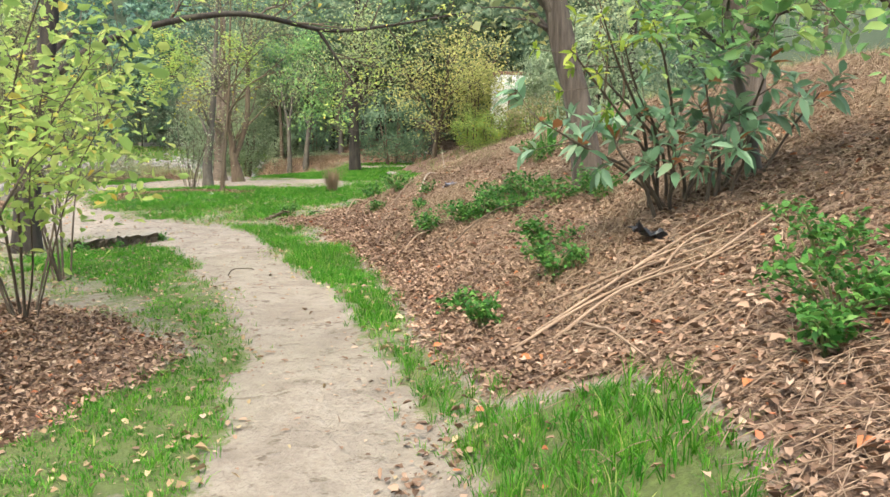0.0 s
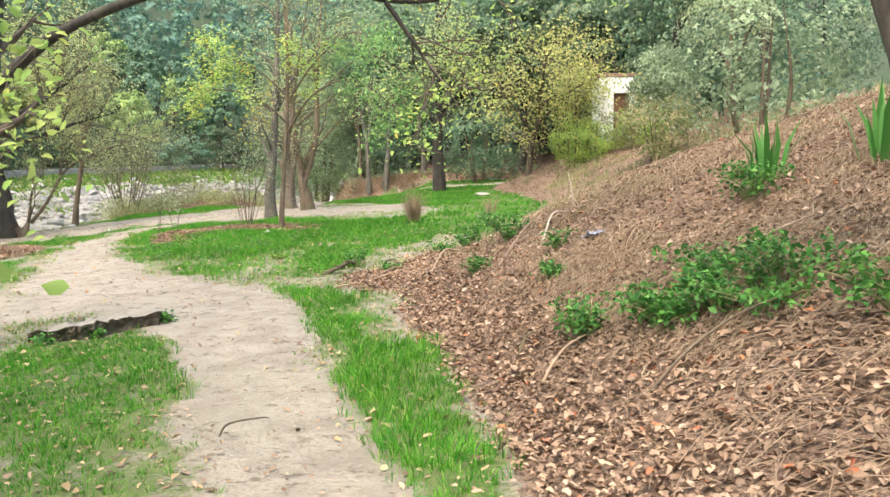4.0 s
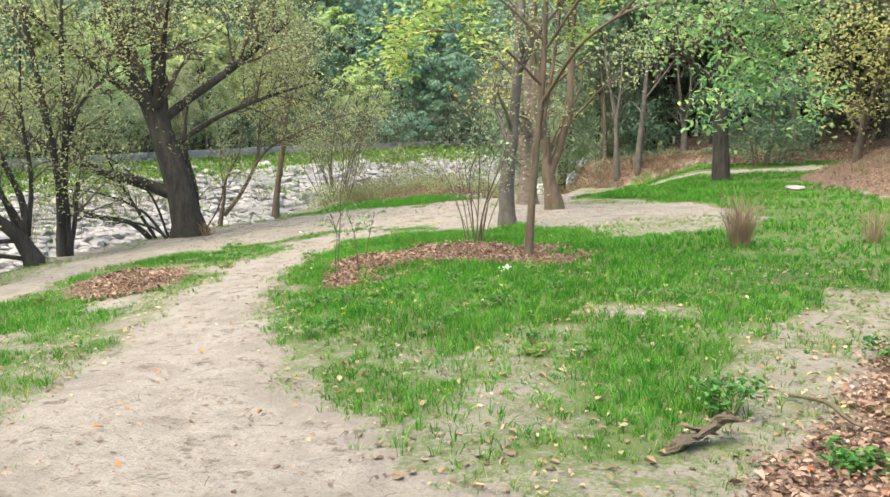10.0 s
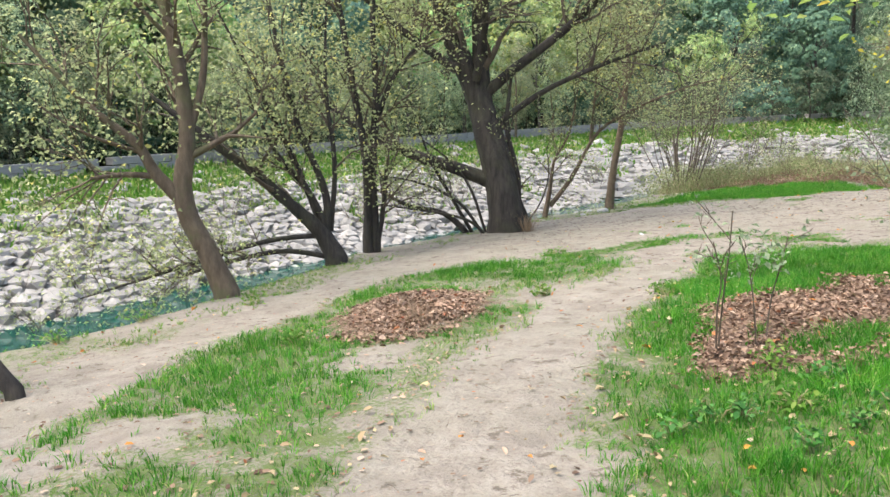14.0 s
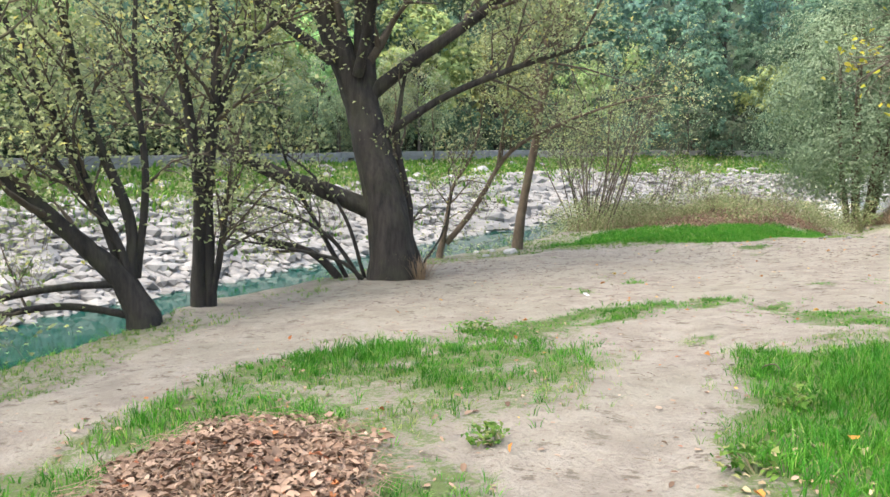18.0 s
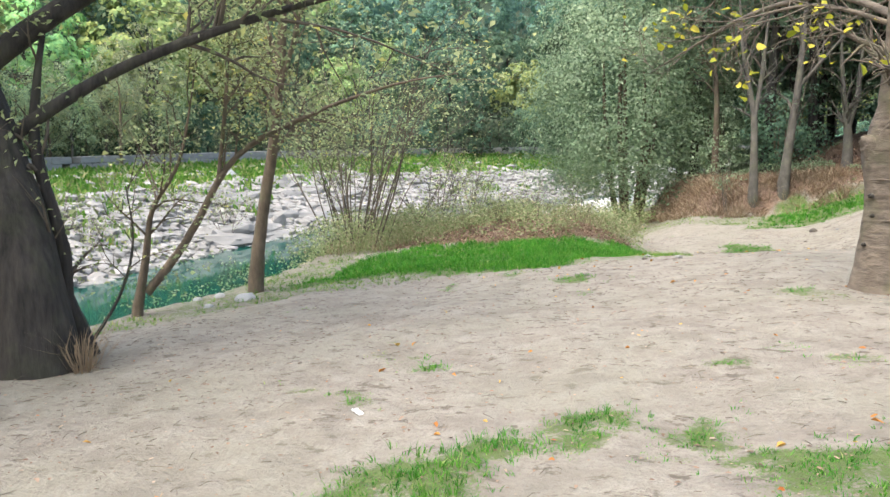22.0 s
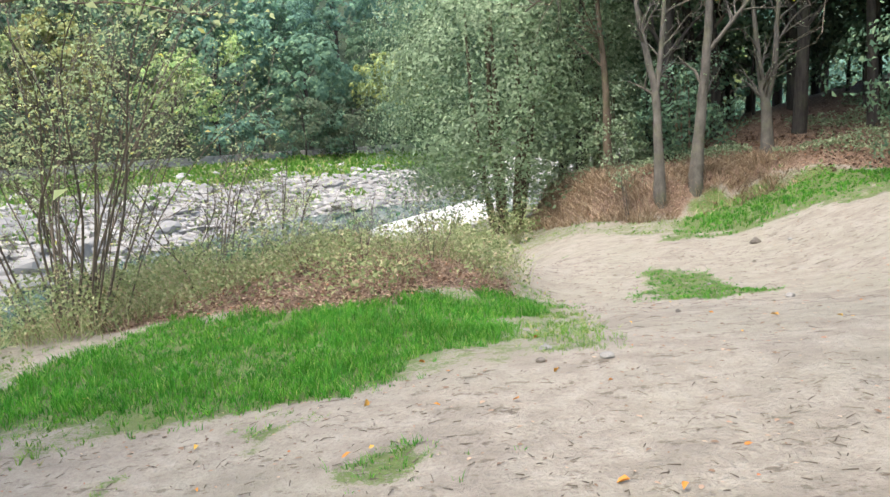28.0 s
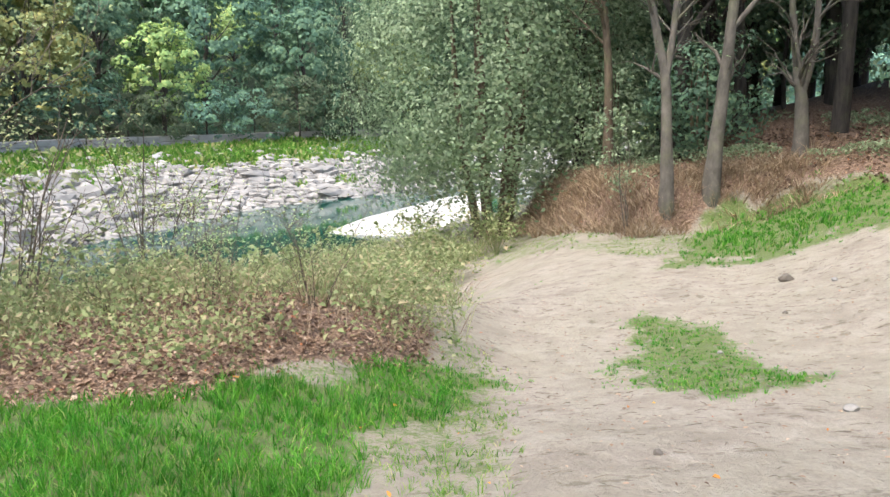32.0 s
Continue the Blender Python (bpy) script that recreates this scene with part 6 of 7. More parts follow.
def ledge_shell(face, columns=72, rows=12):
    """The broken front (face) or the earthy top of the ledge, as one uneven sheet."""
    origin = np.array(ledge.location)
    u = np.linspace(0, 1, columns)
    knots = np.linspace(0, 1, len(LEDGE_FRONT))
    front = np.stack([np.interp(u, knots, [p[k] for p in LEDGE_FRONT]) for k in (0, 1)], 1)
    back = np.stack([np.interp(u, knots, [p[k] for p in LEDGE_BACK]) for k in (0, 1)], 1)
    block = np.floor(u * 9 + 0.8 * vnoise(u * 20, 0 * u, 1.0, 41))
    tall = (0.05 + 0.085 * np.sin(np.pi * np.clip(u * 0.9 + 0.06, 0, 1)) ** 0.7) * (0.9 + 0.2 * vnoise(u * 9, 0 * u, 1.0, 46)) + 0.025 * (vnoise(u * 30, 0 * u, 1.0, 42) - 0.5)
    jut = 0.06 * (hash01(block, 7, 2) - 0.5) + 0.1 * (vnoise(u * 17, 0 * u, 1.0, 43) - 0.5) + 0.02 * (vnoise(u * 50, 0 * u, 1.0, 48) - 0.5)
    inward = (back - front) / np.linalg.norm(back - front, axis=1, keepdims=True)
    lip = front + inward * (0.02 - jut)[:, None]
    verts = []
    for r in range(rows):
        v = r / (rows - 1)
        if face:
            dent = 0.05 * (vnoise(u * 24, 0 * u + v * 4, 1.0, 44) - 0.5) + 0.03 * (vnoise(u * 60, 0 * u + v * 9, 1.0, 47) - 0.5) + 0.05 * (1 - v) * v
            flat = lip + inward * (0.05 * (1 - v) + dent)[:, None]
            z = -0.06 + (tall + 0.06) * v
        else:
            bump = (0.05 * (vnoise(u * 10, 0 * u + v * 4, 1.0, 45) - 0.5) + 0.03 * (vnoise(u * 30, 0 * u + v * 11, 1.0, 49) - 0.5)) * (1 - v) ** 0.4
            flat = lip + (back - lip) * v
            z = tall * (1 - v**1.6) + bump - 0.03 * v**3
        ground = ground_z(flat[:, 0], flat[:, 1])
        verts.append(np.stack([flat[:, 0], flat[:, 1], ground + z], 1) - origin)
    i = (np.arange(rows - 1)[:, None] * columns + np.arange(columns - 1)[None]).ravel()
    return np.vstack(verts), np.stack([i, i + 1, i + columns + 1, i + columns], -1)


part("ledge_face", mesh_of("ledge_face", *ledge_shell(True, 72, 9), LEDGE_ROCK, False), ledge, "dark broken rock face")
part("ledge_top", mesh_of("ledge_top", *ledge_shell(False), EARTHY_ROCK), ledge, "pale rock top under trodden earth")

# ---- house behind the slope ----
WALL_PAINT = plain("weathered_white_wall", (0.82, 0.82, 0.80), 0.85, 0.0, 0.12, 1.5)
DOOR_WOOD = plain("brown_door_wood", (0.16, 0.075, 0.04), 0.6, 0.0, 0.3, 6.0)
ROOF_TILE = plain("dull_roof_tile", (0.24, 0.14, 0.10), 0.8, 0.0, 0.3, 5.0)


def block_mesh(name, low, high, look_face, bevel=0.015):
    bm = bmesh.new()
    bmesh.ops.create_cube(bm, size=1.0)
    for v in bm.verts:
        v.co = Vector([(low[k] + high[k]) / 2 + v.co[k] * (high[k] - low[k]) for k in range(3)])
    bmesh.ops.bevel(bm, geom=bm.edges[:], offset=bevel, segments=1, affect="EDGES")
    me = bpy.data.meshes.new(name)
    bm.to_mesh(me)
    bm.free()
    me.materials.append(look_face)
    return me


house = thing("white_hut", "small white rendered hut half hidden by foliage above the slope", "hut", (3.4, 31.2, 1.3))
for low, high in [((-1.4, 0, 0), (-0.95, 0.25, 2.7)), ((-0.45, 0, 0), (0.3, 0.25, 2.7)), ((-0.95, 0.003, 2.2), (-0.45, 0.247, 2.7)), ((-1.4, 0.25, 0), (-1.15, 3.0, 2.7)), ((0.05, 0.25, 0), (0.3, 3.0, 2.7)), ((-1.15, 2.75, 0), (0.05, 3.0, 2.7))]:
    part("wall", block_mesh("wall", low, high, WALL_PAINT), house)
part("door", block_mesh("door", (-0.95, 0.12, 0), (-0.45, 0.17, 2.2), DOOR_WOOD), house, "brown wooden door")
part("roof", block_mesh("roof", (-1.5, -0.02, 2.7), (0.4, 3.2, 2.82), ROOF_TILE), house, "low tiled roof")

# ---- grass ----
def blades(name, label, count, height, width, look_leaf, density, seed, box=(-18.0, 3.5, -1.5, 47.0), lean=0.45, kind_of="grass", lift=0.0, tuft=1, rise=1.0):
    """Grass as single tapered blades, thick where density says."""
    rng = np.random.default_rng(seed)
    some = count // tuft
    x, y = rng.uniform(box[0], box[1], some * 14), rng.uniform(box[2], box[3], some * 14)
    keep = rng.random(len(x)) < density(x, y)
    x, y = x[keep][:some], y[keep][:some]
    tall = rng.uniform(0.55, 1.3, len(x)).repeat(tuft)
    swing = rng.uniform(0, 2 * np.pi, len(x)).repeat(tuft)
    x, y = x.repeat(tuft), y.repeat(tuft)
    n = len(x)
    away = walk_distance(x, y)
    spin = rng.uniform(0, 2 * np.pi, n)
    push = height * 0.28 * rng.random(n) * (tuft > 1)
    x, y = x + push * np.cos(spin), y + push * np.sin(spin)
    h = height * tall * rng.uniform(0.5, 1.15, n) * (0.55 + 0.8 * vnoise(x, y, 0.7, 4))
    h = h * (1 - 0.5 * smooth(0.0, 0.4, inside(CLEARING, x, y))) * (1 - 0.4 * smooth(-0.2, 0.1, inside(LEFT_LAWN, x, y)))
    w = width * (0.7 + 0.12 * away) * rng.uniform(0.7, 1.3, n)
    a = rng.uniform(0, 2 * np.pi, n)
    bx, by = np.cos(spin) + 0.6 * np.cos(swing), np.sin(spin) + 0.6 * np.sin(swing)
    side = np.stack([np.cos(a), np.sin(a), 0 * a], 1) * (w / 2)[:, None]
    bow = np.stack([bx, by, 0 * a], 1) * (h * lean * rng.uniform(0.2, 1.3, n))[:, None]
    foot = np.stack([x, y, ground_z(x, y) - 0.01 + lift], 1)
    mid = foot + 0.35 * bow + np.stack([0 * h, 0 * h, 0.6 * rise * h], 1)
    tip = foot + bow + np.stack([0 * h, 0 * h, 0.95 * rise * h], 1)
    if rise < 1:
        for row, over in ((mid, 0.35), (tip, 0.15)):
            row[:, 2] = ground_z(row[:, 0], row[:, 1]) + over * h * rise + 0.012
    v = np.stack([foot - side, foot + side, mid + side * 0.8, mid - side * 0.8, tip], 1).reshape(-1, 3)
    i = np.arange(n)[:, None] * 5
    ob = new(name, mesh_of(name, v, [i + np.array([[0, 1, 2, 3]]), i + np.array([[3, 2, 4]])], look_leaf))
    return tagged(ob, label, kind_of, kind="stuff")


ROUTE = [(-9.3, 31), (0, -2), (-0.5, 4), (-1.6, 7.7), (-3.2, 11.4), (-5.9, 14.4), (-7.5, 16.6), (-9.1, 21), (-9.4, 25), (-8.9, 29)]


def walk_distance(x, y):
    return np.minimum.reduce([np.hypot(x - a, y - b) for a, b in ROUTE])


def near_first(x, y):
    d = walk_distance(x, y)
    return np.clip(1.2 - d / 7.0, 0.14, 1.0)


blades("lush_grass", "lush bright green grass in patches", 330000, 0.095, 0.0055, GRASS_LUSH, lambda x, y: cover_at(0, x, y) ** 1.5 * near_first(x, y) * smooth(0.15, 0.5, vnoise(x, y, 0.35, 16) + 0.25), 21, lean=0.75, tuft=7)
blades("thin_grass", "thin short yellowish grass on worn ground", 130000, 0.055, 0.005, GRASS_THIN, lambda x, y: cover_at(1, x, y) * near_first(x, y) * smooth(0.25, 0.65, vnoise(x, y, 0.5, 6)), 22, lean=0.9, tuft=5)
blades("far_grass", "green grass on the far river bank", 36000, 0.3, 0.03, GRASS_THIN, lambda x, y: np.maximum(smooth(3.0, 4.0, inside(FAR, x, y)), 0.8 * smooth(0.5, 1.5, inside(FAR, x, y)) * smooth(0.6, 0.75, vnoise(x, y, 2.2, 21))) * smooth(12, 10.5, inside(FAR, x, y)), 23, (-36, -16, 5, 85))
blades("dry_grass", "pale dry grass hanging on the bank", 15000, 0.26, 0.007, DRY_GRASS, lambda x, y: np.maximum(smooth(-0.4, 0.2, inside(CUT, x, y)) * smooth(2.6, 0.7, inside(CUT, x, y)) * smooth(-4.5, -7.0, x) * smooth(0.15, 0.45, vnoise(x, y, 0.8, 33)), 0), 24, (-13, -2, 42, 52), 1.8, tuft=6)
blades("slope_straw", "flattened pale dry grass on the leafy slope", 70000, 0.22, 0.0048, DRY_GRASS, lambda x, y: smooth(0.4, 1.3, inside(FOOT, x, y)) * smooth(3.5, 6.5, y) * smooth(0.22, 0.5, vnoise(x, y, 0.9, 12)) * near_first(x, y), 29, (-1.5, 6.5, 3, 22), 1.2, tuft=7, rise=0.8)
blades("slope_grass", "tufts of half-dry green grass on the ridge of the slope", 16000, 0.2, 0.006, SLOPE_GRASS, lambda x, y: smooth(0.1, 0.6, inside(FOOT, x, y)) * smooth(10.5, 13.5, y) * smooth(0.35, 0.6, vnoise(x, y, 1.2, 34)) * np.clip(1.3 - y / 40, 0.3, 1), 30, (-2.5, 6.5, 10, 34), 0.9, tuft=7)
blades("bank_weeds", "tangle of dry and green weeds on the slope to the river", 14000, 0.45, 0.008, WEED_GREEN, lambda x, y: cover_at(3, x, y) * smooth(0.25, 0.6, vnoise(x, y, 0.9, 13)), 25, (-20, -8, 33, 49), 1.3)
blades("dead_stalks", "brown dead stalks among the weeds", 11000, 0.5, 0.004, DRY_GRASS, lambda x, y: np.maximum(cover_at(3, x, y), 0.5 * (inside(LEAF_PATCH, x, y) > 0)) * smooth(0.25, 0.55, vnoise(x, y, 1.6, 14)), 26, (-20, -8, 33, 49), 1.3, tuft=4)

def tangle(name, label, count, size, tall, look_leaf, density, seed, box):
    """Low brambles and weeds: small leaves on wiry stems at all heights."""
    rng = np.random.default_rng(seed)
    x, y = rng.uniform(box[0], box[1], count * 8), rng.uniform(box[2], box[3], count * 8)
    keep = rng.random(len(x)) < density(x, y)
    x, y = x[keep][:count], y[keep][:count]
    top = tall * (0.25 + 1.1 * vnoise(x, y, 0.8, 22) ** 1.5 + 0.35 * vnoise(x, y, 0.25, 23))
    z = ground_z(x, y) + top * rng.random(len(x)) ** 0.7
    v, q = leaves(rng, np.stack([x, y, z], 1), size, 0.0, 0.3, 0.55, 0.1)
    return tagged(new(name, mesh_of(name, v, q, look_leaf)), label, "weeds", kind="stuff")


tangle("bramble_leaves", "grey-green bramble and weed leaves on the slope to the river", 90000, 0.052, 0.6, WEED_GREEN, lambda x, y: np.maximum(cover_at(3, x, y) * smooth(0.1, 0.4, vnoise(x, y, 1.1, 24)), 0.8 * smooth(-0.6, 0.1, inside(LEAF_PATCH, x, y)) * smooth(0.25, 0.5, vnoise(x, y, 0.5, 27))) * (1 - cover_at(0, x, y)) * np.clip(1.6 - np.abs(y - 33) / 14, 0.35, 1), 27, (-19, -8.5, 27.5, 49))
tangle("slope_shrub_leaves", "small green leaves of low growth on the wooded slope", 9000, 0.07, 0.3, BUSH_LEAF, lambda x, y: smooth(0.8, 1.6, inside(CUT, x, y)) * smooth(0.55, 0.7, vnoise(x, y, 1.0, 25)), 28, (-10, 3, 43.5, 51))

# ---- fallen leaves ----
def fallen(name, label, count, size, look_leaf, density, seed, box=(-16.0, 6.5, -1.5, 47.0), height=0.03, flat=0.77):
    """Curled leaves lying on the ground."""
    rng = np.random.default_rng(seed)
    x, y = rng.uniform(box[0], box[1], count * 12), rng.uniform(box[2], box[3], count * 12)
    keep = rng.random(len(x)) < density(x, y)
    x, y = x[keep][:count], y[keep][:count]
    heap = heap_z(x, y)
    c = np.stack([x, y, ground_z(x, y) + heap + 0.008 + height * rng.random(len(x)) ** 2], 1)
    v, q = leaves(rng, c, size * rng.uniform(0.5, 1.5, (len(c), 1)), 0.0, flat, 0.58, 0.0, 0.28 if flat < 0.8 else 0.08, True)
    return tagged(new(name, mesh_of(name, v, q, look_leaf)), label, "leaves", kind="stuff")


fallen("leaf_litter", "thick brown and rust leaf litter on the slope", 200000, 0.034, DEAD_LEAF, lambda x, y: cover_at(2, x, y) * np.clip(1.3 - walk_distance(x, y) / 6.0, 0.1, 1), 31, height=0.05)
fallen("bank_leaves", "rust-brown leaves on the red earth bank under the trees", 9000, 0.06, SHADED_LEAF, lambda x, y: smooth(-0.2, 0.3, inside(CUT, x, y)) * np.maximum(smooth(-7.0, -5.5, x), smooth(0.5, 1.3, inside(CUT, x, y))) * smooth(7, 2, inside(CUT, x, y)), 37, (-12, 2, 43, 52), 0.05)
fallen("heap_leaves", "rusty brown leaves heaped beside the path", 6500, 0.046, DEAD_LEAF, lambda x, y: smooth(0.8, 0.35, heap_far(x, y) + 0.3 * (vnoise(x, y, 0.25, 35) - 0.5)), 36, (-11.4, -8.5, 16.8, 19.9), 0.05)
fallen("scattered_leaves", "scattered brown leaves on path and grass", 17000, 0.034, DEAD_LEAF, lambda x, y: (0.14 + 0.55 * cover_at(1, x, y) + 0.25 * cover_at(0, x, y)) * smooth(26, 8, y) * (inside(FOOT, x, y) < 0.3), 32, (-12.5, 1.5, 0, 27), 0.015, 0.85)
fallen("orange_leaves", "single orange and yellow leaves on bare earth", 240, 0.044, ORANGE_LEAF, lambda x, y: 0.5 + 0 * x, 33, (-13, -4, 12, 35))
fallen("yellow_leaves", "pale yellow leaves lying in the grass", 3600, 0.04, PALE_LEAF, lambda x, y: (0.04 + 0.4 * cover_at(0, x, y) + 0.4 * cover_at(1, x, y)) * (inside(FOOT, x, y) < 0.2), 34, (-8, 0.5, 2, 20))


def litter_bits(name, label, count, length, look_leaf, density, seed, box, thick=1.0, high=1.0):
    """Thin straws and twigs lying about."""
    rng = np.random.default_rng(seed)
    x, y = rng.uniform(box[0], box[1], count * 10), rng.uniform(box[2], box[3], count * 10)
    keep = rng.random(len(x)) < density(x, y)
    x, y = x[keep][:count], y[keep][:count]
    a, s = rng.uniform(0, np.pi, len(x)), length * rng.uniform(0.3, 1.4, len(x))
    dx, dy = np.cos(a) * s / 2, np.sin(a) * s / 2
    lift = high * rng.uniform(0.012, 0.05, len(x)) + heap_z(x, y)
    p = np.stack([x - dx, y - dy, ground_z(x - dx, y - dy) + lift], 1)
    q = np.stack([x + dx, y + dy, ground_z(x + dx, y + dy) + lift * rng.uniform(0.3, 1.2, len(x))], 1)
    m = (p + q) / 2 + np.stack([0 * x, 0 * x, s * high * rng.uniform(0, 0.15, len(x))], 1)
    curves = [(np.array([i, j, k]), thick * np.array([0.0022, 0.002, 0.0012])) for i, j, k in zip(p, m, q)]
    return tagged(new(name, mesh_of(name, *tubes(curves, 3), look_leaf)), label, "twigs", kind="stuff")


fallen("leaf_crumbs", "small dark leaf crumbs on the bare earth", 6000, 0.024, DEAD_LEAF, lambda x, y: 0.8 * (inside(CLEARING, x, y) > 0) + 0.6 * (band(TRAIL, x, y) > -0.2) + 0.5 * (band(BANK_TRAIL, x, y) > -0.3), 35, (-15, 0.5, 0, 40), 0.003, 0.93)
litter_bits("straw", "dry straw and thin twigs on the leafy slope", 22000, 0.26, STICK, lambda x, y: smooth(0.2, 0.9, inside(FOOT, x, y)) * cover_at(2, x, y) * np.clip(1.2 - walk_distance(x, y) / 8, 0.1, 1), 41, (-2, 6, 0, 24))
litter_bits("twig_litter", "small dark twigs lying on the bare earth", 1300, 0.09, BARK_TWIG, lambda x, y: 0.5 * (inside(CLEARING, x, y) > 0) + 0.3 * (band(TRAIL, x, y) > 0), 42, (-15, -2, 0, 40))
litter_bits("bark_bits", "short dark bits of bark and twig on bare earth", 1300, 0.05, BARK_TWIG, lambda x, y: (inside(CLEARING, x, y) > 0) * (1 - cover_at(0, x, y)) * smooth(0.2, 0.75, vnoise(x, y, 2.2, 31)), 44, (-15.5, -6, 19, 40), 1.6, 0.25)
litter_bits("heap_straw", "dry stalks on the leaf heap", 800, 0.3, STICK, lambda x, y: 1.0 * (heap_far(x, y) < 0.75), 43, (-11.4, -8.5, 16.8, 19.9))


# ---- fallen sticks ----
def stick(label, a, b, radius, look_bark, bow=0.03, seed=0, forks=()):
    k = np.random.default_rng(seed)
    a, b = np.array(on_ground(*a), float), np.array(on_ground(*b), float)
    a[2] += radius + 0.02
    b[2] += radius + 0.05
    mid = [a + (b - a) * u + k.normal(size=3) * bow * np.linalg.norm(b - a) + [0, 0, 0.03] for u in (0.35, 0.7)]
    root = thing("fallen_stick", label, "stick", tuple(a))
    line, r = rounded([a - a, mid[0] - a, mid[1] - a, b - a], (radius, radius * 0.9, radius * 0.75, radius * 0.4), 4)
    part("stem", mesh_of("stem", *tubes([(line, r)], 6, 0.05, seed), look_bark), root)
    for u, w in forks:
        p = line[int(u * (len(line) - 1))]
        part("fork", mesh_of("fork", *tubes([(np.array([p, p + np.array(w) * 0.5 + [0, 0, 0.02], p + np.array(w)]), np.array([radius * 0.7, radius * 0.5, radius * 0.25]))], 5), look_bark), root)


for n, (a, b) in enumerate([((0.4, 4.18), (1.34, 4.28)), ((0.5, 4.3), (1.5, 4.5)), ((0.74, 4.22), (0.85, 3.3)), ((0.45, 4.8), (1.3, 4.42)), ((0.6, 4.12), (1.6, 4.2)), ((0.9, 4.5), (1.75, 4.75)), ((0.75, 4.0), (1.55, 4.6)), ((0.7, 4.6), (1.6, 4.35)), ((1.1, 4.0), (1.9, 4.5))]):
    stick("long thin dry cane lying on the leafy slope", a, b, 0.009, STICK, 0.02, n)
for n, (a, b) in enumerate([((0.1, 7.49), (0.82, 7.79)), ((-0.34, 8.18), (-0.07, 8.52)), ((0.49, 8.73), (1.24, 8.89)), ((-0.57, 8.51), (-0.33, 8.91)), ((-2.36, 12.78), (-1.66, 13.2)), ((-1.33, 12.04), (-0.89, 13.48)), ((-1.05, 11.59), (-0.6, 12.44)), ((-0.63, 11.11), (-0.24, 12.0))]):
    stick("thin dry stick lying across the leaf litter", a, b, 0.008 + 0.002 * (n % 3), STICK if n % 3 else BARK_BROWN, 0.04, 60 + n)
stick("forked pale stick lying on the slope", (-0.25, 11.2), (0.1, 12.3), 0.01, PALE_STICK, 0.05, 20, ((0.8, (0.35, 0.05, 0.12)), (0.95, (-0.05, 0.25, 0.3))))
stick("long straight stick lying on the slope", (-0.45, 11.15), (0.6, 12.4), 0.014, STICK, 0.02, 21)
stick("thin cut pole lying in the grass", (-0.9, 18.6), (0.3, 18.4), 0.02, PALE_STICK, 0.01, 22)
stick("brown bent stick on the leaf litter", (-2.25, 14.85), (-1.8, 14.05), 0.013, BARK_BROWN, 0.02, 23)
stick("thin stick lying on the leaf litter", (-2.4, 12.5), (-1.5, 12.9), 0.012, STICK, 0.03, 24)
stick("dark stick half buried in leaves", (-0.8, 14.3), (-1.1, 14.9), 0.02, BARK_BROWN, 0.04, 25)
stick("short dark twig on the path", (-1.95, 7.85), (-1.75, 8.05), 0.006, BARK_TWIG, 0.05, 26)
stick("short dark twig on the bare earth", (-8.35, 21.3), (-8.2, 21.2), 0.006, BARK_TWIG, 0.05, 28)
bark_piece = thing("bark_piece", "broken brown piece of bark in the grass", "bark", on_ground(-2.68, 13.95))
for n in range(7):
    ob = part("shard", rock_mesh("shard", 1.0, 170 + n, BARK_BROWN, 3, 1.0, 1.3), bark_piece)
    ob.matrix_basis = pose(0.04 * n - 0.12, 0.03 * n - 0.08 + 0.05 * (n % 2), 0.02 + 0.018 * n, 10 * (n % 3) - 6, 9 * (n % 4) - 12, 35 + 17 * (n % 3)) @ Matrix.Diagonal((0.085 + 0.02 * (n % 3), 0.035, 0.016, 1))


# ---- small plants ----
def leafy_clump(name, label, where, radius, height, stems, seed, look_leaf, leaf=0.06, per=9, category="plant"):
    """A low plant: short stems that carry leaves in whorls."""
    rng = np.random.default_rng(seed)
    root = thing(name, label, category, on_ground(*where))
    curves, tips = [], []
    for n in range(stems):
        a, reach = rng.uniform(0, 6.28), radius * rng.random() ** 0.6
        h = height * rng.uniform(0.5, 1.1)
        end = np.array([np.cos(a) * reach, np.sin(a) * reach, h])
        curves.append((np.array([[0, 0, -0.03], end * [0.5, 0.5, 0.7], end]), np.array([0.006, 0.005, 0.003])))
        tips.append(end + rng.normal(size=(per, 3)) * leaf * 0.75)
        tips.append(end * [0.6, 0.6, 0.7] + rng.normal(size=(per // 2, 3)) * leaf * 0.8)
    tagged(part("stalk_mass", mesh_of("stalk_mass", *tubes(curves, 4), WEED_GREEN), root), kind="stuff")
    part("foliage", mesh_of("foliage", *leaves(rng, np.vstack(tips), leaf, 0.0, 0.55, 0.55, 0.1), look_leaf), root)


GREEN_CLUMP = foliage("clump_leaf", [(0.0, (0.03, 0.12, 0.025)), (0.6, (0.08, 0.24, 0.05)), (1.0, (0.17, 0.36, 0.08))], 0.4, 0.35)
